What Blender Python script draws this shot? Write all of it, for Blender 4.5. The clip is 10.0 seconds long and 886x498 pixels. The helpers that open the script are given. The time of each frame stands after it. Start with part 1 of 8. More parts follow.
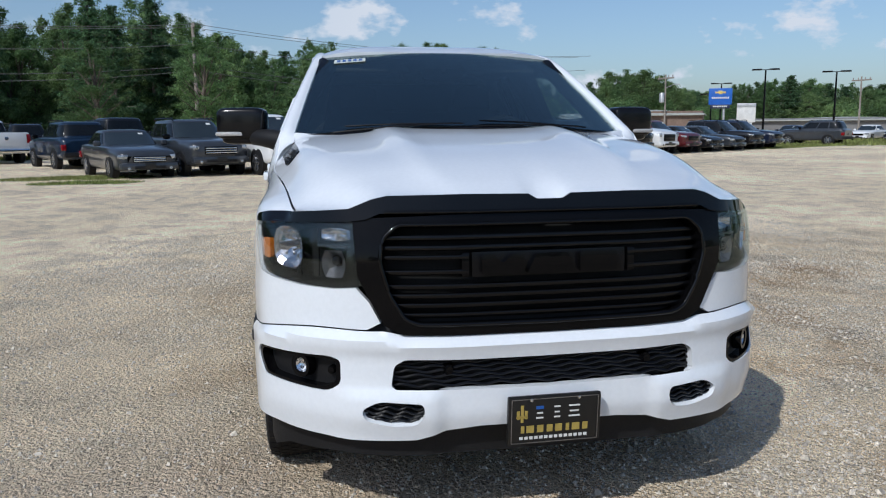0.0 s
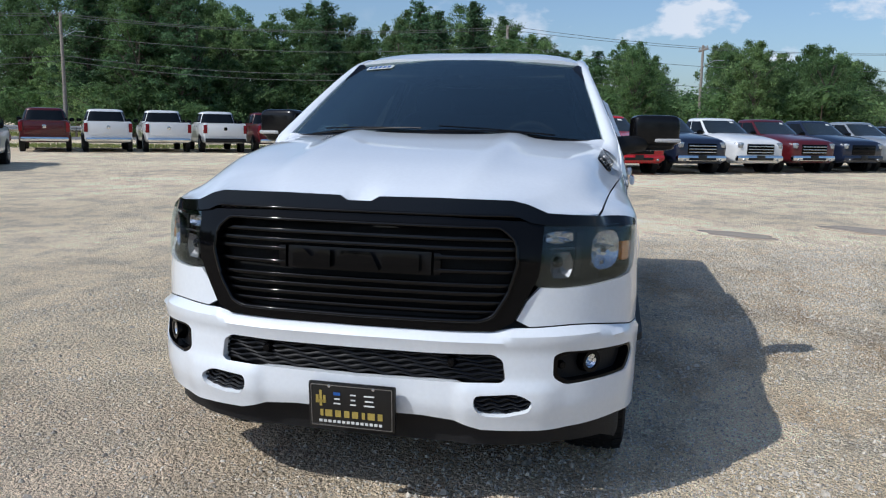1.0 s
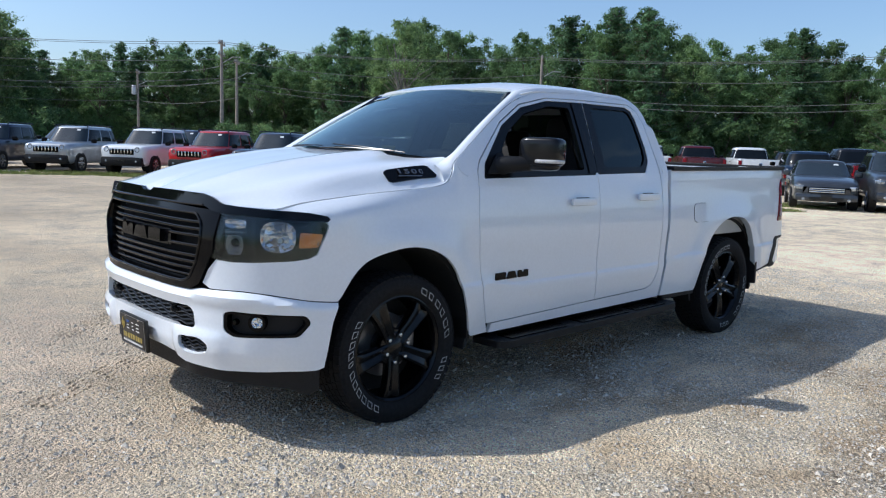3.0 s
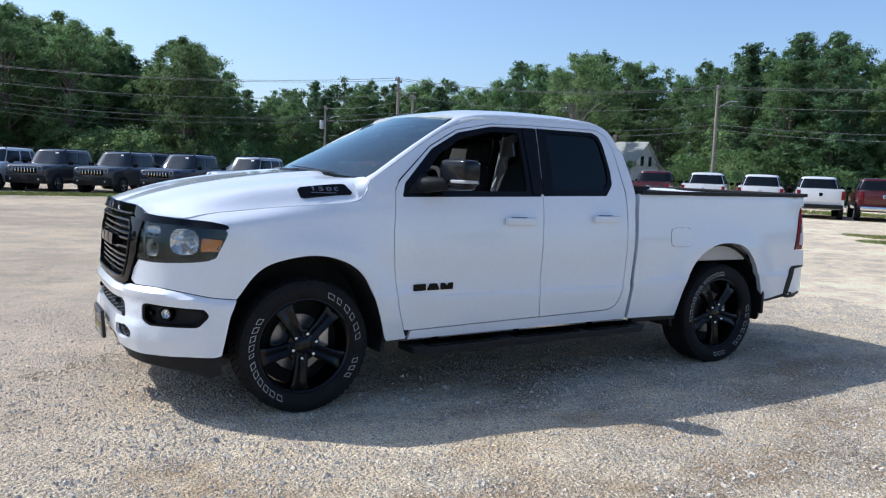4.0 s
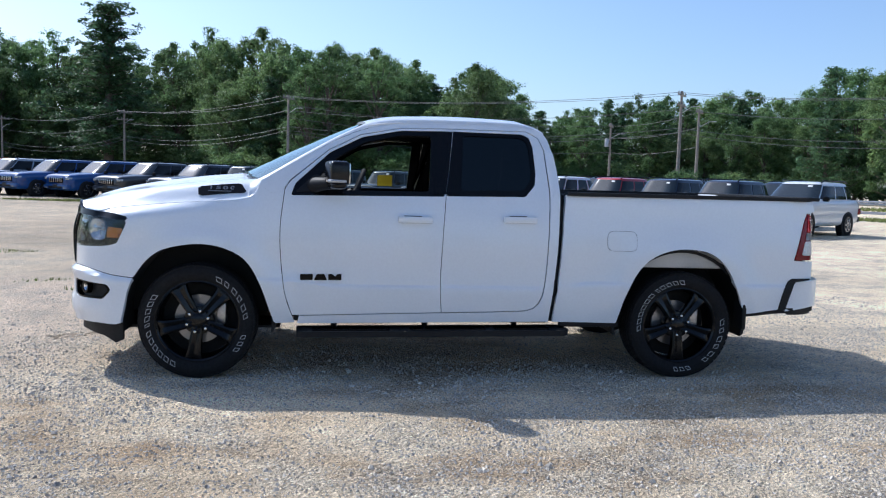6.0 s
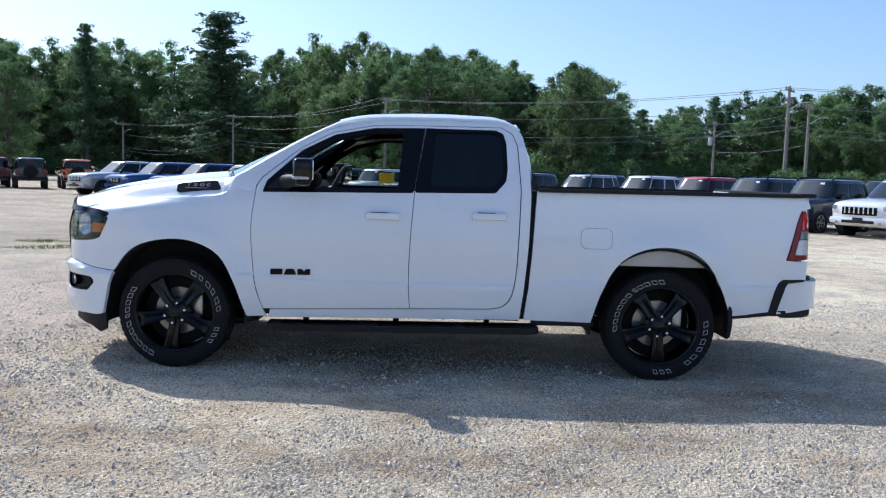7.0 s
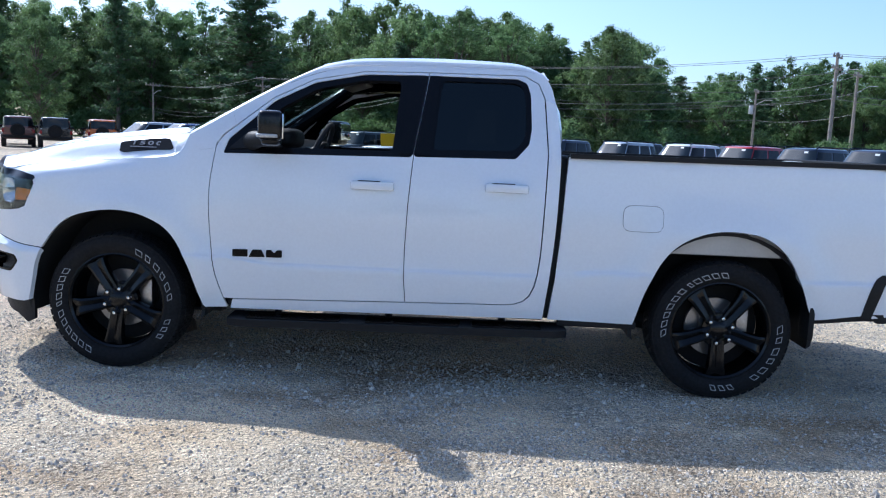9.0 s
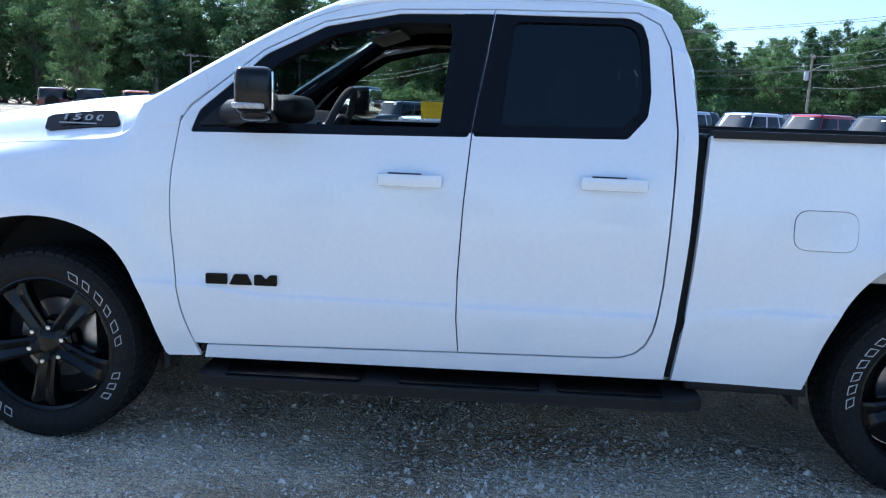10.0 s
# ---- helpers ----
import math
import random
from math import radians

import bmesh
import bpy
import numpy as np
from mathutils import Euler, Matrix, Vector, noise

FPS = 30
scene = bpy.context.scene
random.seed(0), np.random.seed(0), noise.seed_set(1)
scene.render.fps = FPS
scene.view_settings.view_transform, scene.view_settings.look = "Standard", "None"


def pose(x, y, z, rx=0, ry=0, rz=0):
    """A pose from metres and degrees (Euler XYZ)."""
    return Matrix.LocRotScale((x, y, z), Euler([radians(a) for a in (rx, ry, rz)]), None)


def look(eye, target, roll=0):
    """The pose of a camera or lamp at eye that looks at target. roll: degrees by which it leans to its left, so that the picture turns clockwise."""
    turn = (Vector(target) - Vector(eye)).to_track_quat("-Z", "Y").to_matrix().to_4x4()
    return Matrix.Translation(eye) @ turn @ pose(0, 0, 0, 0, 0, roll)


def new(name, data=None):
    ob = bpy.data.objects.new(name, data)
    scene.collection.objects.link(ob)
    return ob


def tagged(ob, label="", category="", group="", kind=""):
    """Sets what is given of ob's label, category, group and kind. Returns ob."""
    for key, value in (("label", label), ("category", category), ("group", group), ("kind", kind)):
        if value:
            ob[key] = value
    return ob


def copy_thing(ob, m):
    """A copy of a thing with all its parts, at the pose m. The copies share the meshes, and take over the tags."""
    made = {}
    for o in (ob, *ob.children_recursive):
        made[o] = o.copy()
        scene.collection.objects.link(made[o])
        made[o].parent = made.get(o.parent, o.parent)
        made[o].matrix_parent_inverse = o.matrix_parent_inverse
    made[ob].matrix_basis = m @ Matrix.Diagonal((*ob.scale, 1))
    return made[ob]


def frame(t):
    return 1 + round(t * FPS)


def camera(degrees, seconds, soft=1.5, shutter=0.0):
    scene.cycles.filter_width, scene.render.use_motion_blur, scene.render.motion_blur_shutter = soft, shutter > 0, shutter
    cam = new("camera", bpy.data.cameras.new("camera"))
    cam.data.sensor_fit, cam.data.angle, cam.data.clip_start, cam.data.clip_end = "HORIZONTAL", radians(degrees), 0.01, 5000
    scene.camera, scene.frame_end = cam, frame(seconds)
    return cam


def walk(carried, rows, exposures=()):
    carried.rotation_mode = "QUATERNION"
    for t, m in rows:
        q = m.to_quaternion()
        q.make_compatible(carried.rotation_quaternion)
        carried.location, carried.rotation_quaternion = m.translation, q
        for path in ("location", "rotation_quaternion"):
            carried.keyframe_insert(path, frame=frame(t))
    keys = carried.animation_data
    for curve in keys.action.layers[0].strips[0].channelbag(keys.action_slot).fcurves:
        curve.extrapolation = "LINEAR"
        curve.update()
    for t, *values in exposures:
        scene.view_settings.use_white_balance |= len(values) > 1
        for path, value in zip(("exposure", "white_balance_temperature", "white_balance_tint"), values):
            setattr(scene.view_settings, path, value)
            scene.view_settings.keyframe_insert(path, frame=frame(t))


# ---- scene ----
cam = camera(58.6, 10.0, soft=1.15)
PATH = [
    (0, (-3.522, 0.862, 1.443), (-1.58, 0.493, 1.14), -0.4),
    (0.5, (-3.647, 0.005, 1.459), (-1.672, 0.043, 1.147), 0.6),
    (1, (-3.689, -0.897, 1.479), (-1.756, -0.487, 1.17), 1.1),
    (1.5, (-3.589, -1.76, 1.462), (-1.755, -1.023, 1.159), 1.6),
    (2, (-3.36, -2.597, 1.47), (-1.68, -1.553, 1.175), 1.9),
    (2.5, (-3.052, -3.399, 1.492), (-1.536, -2.125, 1.207), 1.8),
    (3.8, (-1.88, -5.158, 1.48), (-0.793, -3.492, 1.273), 2.4),
    (4, (-1.639, -5.404, 1.48), (-0.64, -3.682, 1.284), 2.3),
    (4.5, (-1.034, -5.908, 1.476), (-0.22, -4.089, 1.299), 2.4),
    (5, (-0.377, -6.271, 1.464), (0.247, -4.379, 1.293), 2.2),
    (5.5, (0.28, -6.504, 1.459), (0.73, -4.563, 1.285), 2.0),
    (7, (1.92, -6.713, 1.455), (1.933, -4.721, 1.273), 1.7),
    (7.5, (2.093, -6.684, 1.47), (2.067, -4.694, 1.275), 1.3),
    (8, (2.133, -6.606, 1.462), (2.092, -4.618, 1.252), 1.0),
    (8.5, (2.095, -6.146, 1.442), (2.059, -4.16, 1.207), 1.7),
    (9, (2.072, -5.529, 1.427), (2.012, -3.548, 1.158), 2.5),
    (9.5, (1.971, -4.781, 1.435), (1.856, -2.809, 1.12), 2.6),
    (10, (1.885, -4.003, 1.43), (1.732, -2.04, 1.083), 2.2),
]
walk(cam, [(t, look(eye, target, roll)) for t, eye, target, roll in PATH],
     exposures=[(0.0, -0.22, 5800, 8), (1.0, -0.08, 5780, 8), (2.5, 0.21, 5720, 8), (4.5, 0.44, 5640, 11), (5.5, 0.43, 5600, 11), (7.0, 0.43, 5480, 11), (8.5, 0.54, 5420, 12), (9.3, 0.77, 5270, 10), (10.0, 1.02, 5180, 7)])

# ---- light ----
SUN_TO = Vector((-0.72, 0.71, 1.0)).normalized()
world = bpy.data.worlds.new("sky")
scene.world = world
world.use_nodes = True
wn, wl = world.node_tree.nodes, world.node_tree.links
wn.clear()


def world_node(kind, **values):
    n = wn.new(kind)
    for key, value in values.items():
        n.inputs[key].default_value = value
    return n


sky = wn.new("ShaderNodeTexSky")
sky.sky_type = "NISHITA"
sky.sun_disc = False
sky.sun_elevation = math.asin(SUN_TO.z)
sky.sun_rotation = math.atan2(SUN_TO.x, SUN_TO.y)
sky.air_density, sky.dust_density, sky.ozone_density = 1.0, 1.4, 3.2
# small fair-weather clouds, low in the part of the sky away from the sun
coord = wn.new("ShaderNodeTexCoord")
mapping = wn.new("ShaderNodeMapping")
mapping.inputs["Scale"].default_value = (10.0, 10.0, 19.0)
mapping.inputs["Location"].default_value = (1.3, 0.2, 0.6)
wl.new(coord.outputs["Generated"], mapping.inputs["Vector"])
puffs = world_node("ShaderNodeTexNoise", Scale=1.0, Detail=7.0, Roughness=0.55)
wl.new(mapping.outputs[0], puffs.inputs["Vector"])
puff_ramp = wn.new("ShaderNodeValToRGB")
puff_ramp.color_ramp.elements[0].position, puff_ramp.color_ramp.elements[1].position = 0.545, 0.625
wl.new(puffs.outputs[0], puff_ramp.inputs[0])
away = wn.new("ShaderNodeVectorMath")
away.operation = "DOT_PRODUCT"
away.inputs[1].default_value = (0.80, -0.60, 0.0)
wl.new(coord.outputs["Generated"], away.inputs[0])
away_ramp = wn.new("ShaderNodeMapRange")
away_ramp.inputs["From Min"].default_value, away_ramp.inputs["From Max"].default_value = 0.55, 0.85
wl.new(away.outputs["Value"], away_ramp.inputs[0])
cover = wn.new("ShaderNodeMath")
cover.operation = "MULTIPLY"
wl.new(puff_ramp.outputs[0], cover.inputs[0])
wl.new(away_ramp.outputs[0], cover.inputs[1])
cloud_mix = wn.new("ShaderNodeMix")
cloud_mix.data_type = "RGBA"
cloud_mix.inputs[7].default_value = (6.6, 6.7, 7.0, 1)
height = wn.new("ShaderNodeSeparateXYZ")
wl.new(coord.outputs["Generated"], height.inputs[0])
low_down = world_node("ShaderNodeMapRange", **{"From Min": 0.45, "From Max": 0.28})
wl.new(height.outputs[2], low_down.inputs[0])
low_cover = wn.new("ShaderNodeMath")
low_cover.operation = "MULTIPLY"
wl.new(cover.outputs[0], low_cover.inputs[0])
wl.new(low_down.outputs[0], low_cover.inputs[1])
wl.new(low_cover.outputs[0], cloud_mix.inputs[0])
vivid = world_node("ShaderNodeHueSaturation", Saturation=0.95)
wl.new(sky.outputs[0], vivid.inputs["Color"])
wl.new(vivid.outputs[0], cloud_mix.inputs[6])
background = world_node("ShaderNodeBackground", Strength=0.120)
wl.new(cloud_mix.outputs[2], background.inputs["Color"])
wl.new(background.outputs[0], wn.new("ShaderNodeOutputWorld").inputs[0])

sun = new("sun", bpy.data.lights.new("sun", "SUN"))
sun.data.energy, sun.data.angle, sun.data.color = 3.3, radians(0.6), (1.0, 0.93, 0.83)
sun.matrix_world = look(SUN_TO * 100, (0, 0, 0))


# ---- materials ----
def surface(name, base, rough=0.6, metal=0.0, other=None, big=3.0, small=60.0, mottled=0.5, grain=0.12, bump=0.0, bump_scale=80.0,
            coat=0.0, each=0.0, island=0.0, see=0.0, specular=0.5):
    """A principled material: base blends towards other in large patches, with fine grain, bump, and a change from thing to thing."""
    m = bpy.data.materials.new(name)
    m.use_nodes = True
    nodes, links = m.node_tree.nodes, m.node_tree.links
    p = nodes["Principled BSDF"]
    p.inputs["Roughness"].default_value, p.inputs["Metallic"].default_value = rough, metal
    p.inputs["Coat Weight"].default_value, p.inputs["Coat Roughness"].default_value = coat, 0.03
    p.inputs["Specular IOR Level"].default_value = specular
    where = nodes.new("ShaderNodeTexCoord").outputs["Object"]

    def noisy(scale, detail):
        n = nodes.new("ShaderNodeTexNoise")
        n.inputs["Scale"].default_value, n.inputs["Detail"].default_value = scale, detail
        links.new(where, n.inputs["Vector"])
        return n.outputs[0]

    def mixed(kind, factor, a, b):
        n = nodes.new("ShaderNodeMix")
        n.data_type, n.blend_type = "RGBA", kind
        for socket, value in ((0, factor), (6, a), (7, b)):
            if isinstance(value, (float, int, tuple)):
                n.inputs[socket].default_value = value
            else:
                links.new(value, n.inputs[socket])
        return n.outputs[2]

    def ranged(value, low, high, a=0.35, b=0.65):
        n = nodes.new("ShaderNodeMapRange")
        for key, v in (("From Min", a), ("From Max", b), ("To Min", low), ("To Max", high)):
            n.inputs[key].default_value = v
        links.new(value, n.inputs[0])
        return n.outputs[0]

    colour = mixed("MIX", ranged(noisy(big, 4), 0.0, mottled), (*base, 1), (*(other or [c * 0.7 for c in base]), 1))
    if grain:
        colour = mixed("MULTIPLY", 1.0, colour, ranged(noisy(small, 3), 1 - grain, 1 + grain))
    if each:
        info = nodes.new("ShaderNodeObjectInfo").outputs["Random"]
        colour = mixed("MULTIPLY", 1.0, colour, ranged(info, 1 - each, 1 + each, 0, 1))
    if island:
        info = nodes.new("ShaderNodeNewGeometry").outputs["Random Per Island"]
        colour = mixed("MULTIPLY", 1.0, colour, ranged(info, 1 - island, 1 + island, 0, 1))
    links.new(colour, p.inputs["Base Color"])
    if bump:
        b = nodes.new("ShaderNodeBump")
        b.inputs["Strength"].default_value, b.inputs["Distance"].default_value = bump, 0.02
        links.new(noisy(bump_scale, 5), b.inputs["Height"])
        links.new(b.outputs[0], p.inputs["Normal"])
    if see:
        t = nodes.new("ShaderNodeBsdfTranslucent")
        links.new(colour, t.inputs[0])
        mix = nodes.new("ShaderNodeMixShader")
        mix.inputs[0].default_value = see
        links.new(p.outputs[0], mix.inputs[1])
        links.new(t.outputs[0], mix.inputs[2])
        links.new(mix.outputs[0], nodes["Material Output"].inputs[0])
    return m


def glass(name, tint, gloss_rough=0.01, ior=1.5, most=1.0):
    """Thin tinted glass: clear through, glossier towards the edge."""
    m = bpy.data.materials.new(name)
    m.use_nodes = True
    nodes, links = m.node_tree.nodes, m.node_tree.links
    nodes.remove(nodes["Principled BSDF"])
    clear, gloss, mix, edge, power, scaled = (nodes.new("ShaderNode" + k) for k in ("BsdfTransparent", "BsdfGlossy", "MixShader", "LayerWeight", "Math", "MapRange"))
    clear.inputs[0].default_value = (*tint, 1)
    gloss.inputs["Roughness"].default_value = gloss_rough
    gloss.inputs["Color"].default_value = (0.88, 1.0, 0.98, 1)
    edge.inputs["Blend"].default_value = 0.5
    power.operation = "POWER"
    power.inputs[1].default_value = 4.5
    scaled.inputs["To Min"].default_value, scaled.inputs["To Max"].default_value = ((ior - 1) / (ior + 1)) ** 2, most
    links.new(edge.outputs["Facing"], power.inputs[0])
    links.new(power.outputs[0], scaled.inputs[0])
    links.new(scaled.outputs[0], mix.inputs[0])
    links.new(clear.outputs[0], mix.inputs[1])
    links.new(gloss.outputs[0], mix.inputs[2])
    links.new(mix.outputs[0], nodes["Material Output"].inputs[0])
    return m


WHITE = surface("white_paint", (0.775, 0.805, 0.84), 0.35, other=(0.76, 0.79, 0.825), big=2.0, grain=0.015, coat=1.0)
BLACK_GLOSS = surface("black_gloss", (0.003, 0.003, 0.0035), 0.05, grain=0.05, specular=0.15)
GRILLE_BLACK = surface("grille_black", (0.003, 0.003, 0.0035), 0.08, grain=0.05, specular=0.3)
DEFLECTOR = surface("deflector_black", (0.003, 0.003, 0.0035), 0.05, grain=0.05, specular=0.28)
BLACK_TRIM = surface("black_trim", (0.004, 0.004, 0.005), 0.20, grain=0.2, small=300, specular=0.22)
BLACK_PLASTIC = surface("black_plastic", (0.009, 0.009, 0.010), 0.55, specular=0.28, grain=0.25, small=200, bump=0.1, bump_scale=500)
# near-black, so the shade inside gaps and hollows is put into the colour
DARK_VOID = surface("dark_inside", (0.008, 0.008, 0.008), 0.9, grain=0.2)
RUBBER = surface("tyre_rubber", (0.010, 0.010, 0.011), 0.78, other=(0.017, 0.016, 0.015), big=8, grain=0.25, bump=0.15, bump_scale=300, specular=0.2)
RIM_BLACK = surface("black_rim", (0.0035, 0.0035, 0.004), 0.2, grain=0.05, coat=0.1, specular=0.25)
CHROME = surface("chrome", (0.75, 0.76, 0.78), 0.08, 1.0, grain=0.02)
STEEL = surface("brushed_steel", (0.40, 0.40, 0.41), 0.35, 1.0, grain=0.1)
RUSTY = surface("rusty_steel", (0.10, 0.085, 0.075), 0.7, 0.4, other=(0.16, 0.09, 0.05), big=20, grain=0.3)
LINER = surface("wheel_well_liner", (0.012, 0.012, 0.012), 0.85, grain=0.3, small=150, bump=0.2)
CLOTH = surface("seat_cloth", (0.035, 0.035, 0.038), 0.9, grain=0.3, small=300, bump=0.2, bump_scale=500)
GREY_CLOTH = surface("headliner", (0.18, 0.175, 0.165), 0.95, grain=0.1, small=300)
LETTER_WHITE = surface("white_rubber", (0.44, 0.44, 0.43), 0.7, grain=0.2, small=100)
AMBER = surface("amber_lens", (0.75, 0.22, 0.02), 0.15, coat=1.0, grain=0.1, small=120)
RED_LENS = surface("red_lens", (0.20, 0.004, 0.008), 0.2, specular=0.4, grain=0.15, small=150)
CLEAR_LENS = surface("clear_lamp_cover", (0.46, 0.45, 0.44), 0.15, coat=1.0, grain=0.2, small=120)
REVERSING = surface("reversing_lens", (0.72, 0.70, 0.68), 0.15, coat=1.0, grain=0.25, small=140)
BRAKE_RED = surface("brake_lens", (0.62, 0.010, 0.018), 0.15, coat=0.8, grain=0.2, small=140)
MIRROR_CAP = surface("mirror_cap", (0.006, 0.006, 0.007), 0.16, grain=0.05, specular=0.3)
LAMP_GREY = surface("lamp_inner_trim", (0.035, 0.035, 0.037), 0.35, grain=0.1)
LAMP_DARK = surface("lamp_bezel", (0.016, 0.016, 0.017), 0.25, grain=0.2, specular=0.25)
REFLECTOR = surface("lamp_reflector", (0.85, 0.86, 0.87), 0.10, 1.0, grain=0.2, small=90)
PLATE_BLACK = surface("plate_black", (0.008, 0.008, 0.008), 0.35, grain=0.1)
NUMBER_METAL = surface("number_metal", (0.26, 0.26, 0.27), 0.3, 0.8, grain=0.05)
GOLD = surface("gold_print", (0.40, 0.30, 0.07), 0.4, grain=0.1)
WHITE_PRINT = surface("white_print", (0.72, 0.72, 0.70), 0.5, grain=0.05)
BLUE_PRINT = surface("blue_print", (0.02, 0.10, 0.38), 0.45, grain=0.05)
PAPER = surface("window_paper", (0.62, 0.66, 0.62), 0.8, grain=0.05)
WINDSHIELD = glass("windshield_glass", (0.46, 0.52, 0.52), ior=2.1)
TINTED = glass("tinted_glass", (0.10, 0.11, 0.12))
CLEAR = glass("clear_glass", (0.80, 0.84, 0.82))
LENS = glass("lamp_lens", (0.86, 0.87, 0.88), 0.02, 1.45, 0.45)
MIRROR = surface("mirror", (0.85, 0.86, 0.87), 0.01, 1.0, grain=0.0)


# ---- building helpers ----
def mesh_of(name, verts, faces, material=None, sharp=40):
    me = bpy.data.meshes.new(name)
    me.from_pydata([tuple(v) for v in verts], [], faces)
    me.update()
    me.shade_smooth()
    me.set_sharp_from_angle(angle=radians(sharp))
    if material:
        me.materials.append(material)
    return me


def part(name, data, material=None, parent=None, label="", sharp=40):
    """One mesh object under a thing or a part: data is a bmesh, a mesh or a pair of vertices and faces."""
    if isinstance(data, bmesh.types.BMesh):
        me = bpy.data.meshes.new(name)
        bmesh.ops.recalc_face_normals(data, faces=data.faces)
        data.to_mesh(me)
        data.free()
        me.shade_smooth()
        me.set_sharp_from_angle(angle=radians(sharp))
        me.materials.append(material)
    elif isinstance(data, bpy.types.Mesh):
        me = data
    else:
        me = mesh_of(name, data[0], data[1], material, sharp)
    ob = new(name, me)
    ob.parent = parent
    return tagged(ob, label) if label else ob


def thing(name, label, category, group="", kind="", at=None):
    ob = new(name)
    ob.empty_display_size = 0.1
    if at is not None:
        ob.matrix_basis = at
    return tagged(ob, label, category, group, kind)


def join(*pieces):
    """Pairs of vertices and faces as one pair."""
    verts, faces = [], []
    for v, f in pieces:
        faces += [[i + len(verts) for i in one] for one in f]
        verts += list(v)
    return verts, faces


def mirrored(piece):
    return [(x, -y, z) for x, y, z in piece[0]], [list(reversed(f)) for f in piece[1]]


def moved(piece, m):
    return [tuple(m @ Vector(v)) for v in piece[0]], piece[1]


def block(cx, cy, cz, sx, sy, sz, bevel=0.0):
    """A box with bevelled edges, as vertices and faces."""
    bm = bmesh.new()
    bmesh.ops.create_cube(bm, size=1, matrix=Matrix.Translation((cx, cy, cz)) @ Matrix.Diagonal((sx, sy, sz, 1)))
    if bevel:
        bmesh.ops.bevel(bm, geom=bm.edges[:], offset=min(bevel, 0.45 * min(sx, sy, sz)), segments=2, profile=0.6, affect="EDGES")
    out = [tuple(v.co) for v in bm.verts], [[v.index for v in f.verts] for f in bm.faces]
    bm.free()
    return out


def lathe(profile, steps=48, axis="y", closed=False):
    """Turns a profile of (radius, along) round an axis through the origin."""
    verts, faces, n = [], [], len(profile)
    for i in range(steps):
        c, s = math.cos(2 * math.pi * i / steps), math.sin(2 * math.pi * i / steps)
        for r, h in profile:
            verts.append({"y": (r * c, h, r * s), "z": (r * c, r * s, h), "x": (h, r * c, r * s)}[axis])
    for i in range(steps):
        for k in range(n if closed else n - 1):
            a, b = i * n + k, i * n + (k + 1) % n
            faces.append([a, b, (b + n) % (n * steps), (a + n) % (n * steps)])
    return verts, faces


def tube(points, radius, sides=8, closed_ends=True):
    """A round bar along points; radius is a number or one for each point."""
    pts = [Vector(p) for p in points]
    radii = [float(r) for r in radius] if isinstance(radius, (list, tuple)) else [radius] * len(pts)
    verts, faces = [], []
    up = Vector((0, 0, 1))
    for i, p in enumerate(pts):
        way = (pts[min(i + 1, len(pts) - 1)] - pts[max(i - 1, 0)]).normalized()
        side = way.cross(up if abs(way.z) < 0.95 else Vector((1, 0, 0))).normalized()
        over = side.cross(way)
        for k in range(sides):
            a = 2 * math.pi * k / sides
            verts.append(tuple(p + radii[i] * (math.cos(a) * side + math.sin(a) * over)))
    for i in range(len(pts) - 1):
        for k in range(sides):
            a, b = i * sides + k, i * sides + (k + 1) % sides
            faces.append([a, b, b + sides, a + sides])
    if closed_ends:
        faces += [list(range(sides))[::-1], [(len(pts) - 1) * sides + k for k in range(sides)]]
    return verts, faces


def smooth_through(xs, ys):
    """A monotone cubic through points, as a function."""
    xs, ys = np.array(xs, float), np.array(ys, float)
    d = np.diff(ys) / np.diff(xs)
    m = np.r_[d[0], [0 if a * b <= 0 else 2 * a * b / (a + b) for a, b in zip(d[:-1], d[1:])], d[-1]]

    def at(x):
        x = min(max(x, xs[0]), xs[-1])
        i = min(int(np.searchsorted(xs, x, side="right")) - 1, len(xs) - 2)
        h = xs[i + 1] - xs[i]
        t = (x - xs[i]) / h
        return float(ys[i] * (1 + 2 * t) * (1 - t) ** 2 + m[i] * h * t * (1 - t) ** 2 + ys[i + 1] * t * t * (3 - 2 * t) + m[i + 1] * h * t * t * (t - 1))

    return at


def curved(points, steps=6):
    """An open smooth curve through 2D points."""
    p = [np.array(q, float) for q in points]
    p = [2 * p[0] - p[1], *p, 2 * p[-1] - p[-2]]
    out = []
    for i in range(1, len(p) - 2):
        for k in range(steps):
            t = k / steps
            out.append(tuple(0.5 * (2 * p[i] + (p[i + 1] - p[i - 1]) * t + (2 * p[i - 1] - 5 * p[i] + 4 * p[i + 1] - p[i + 2]) * t * t + (3 * p[i] - p[i - 1] - 3 * p[i + 1] + p[i + 2]) * t ** 3)))
    return out + [tuple(p[-2])]


def rounded(points, r, steps=4):
    """A closed polygon with its corners rounded."""
    out, n = [], len(points)
    for i in range(n):
        a, b, c = (np.array(points[(i + k) % n], float) for k in (-1, 0, 1))
        la, lc = np.linalg.norm(a - b), np.linalg.norm(c - b)
        d = min(r, 0.45 * la, 0.45 * lc)
        s, e = b + (a - b) / la * d, b + (c - b) / lc * d
        for k in range(steps + 1):
            t = k / steps
            out.append(tuple((1 - t) ** 2 * s + 2 * t * (1 - t) * b + t * t * e))
    return out


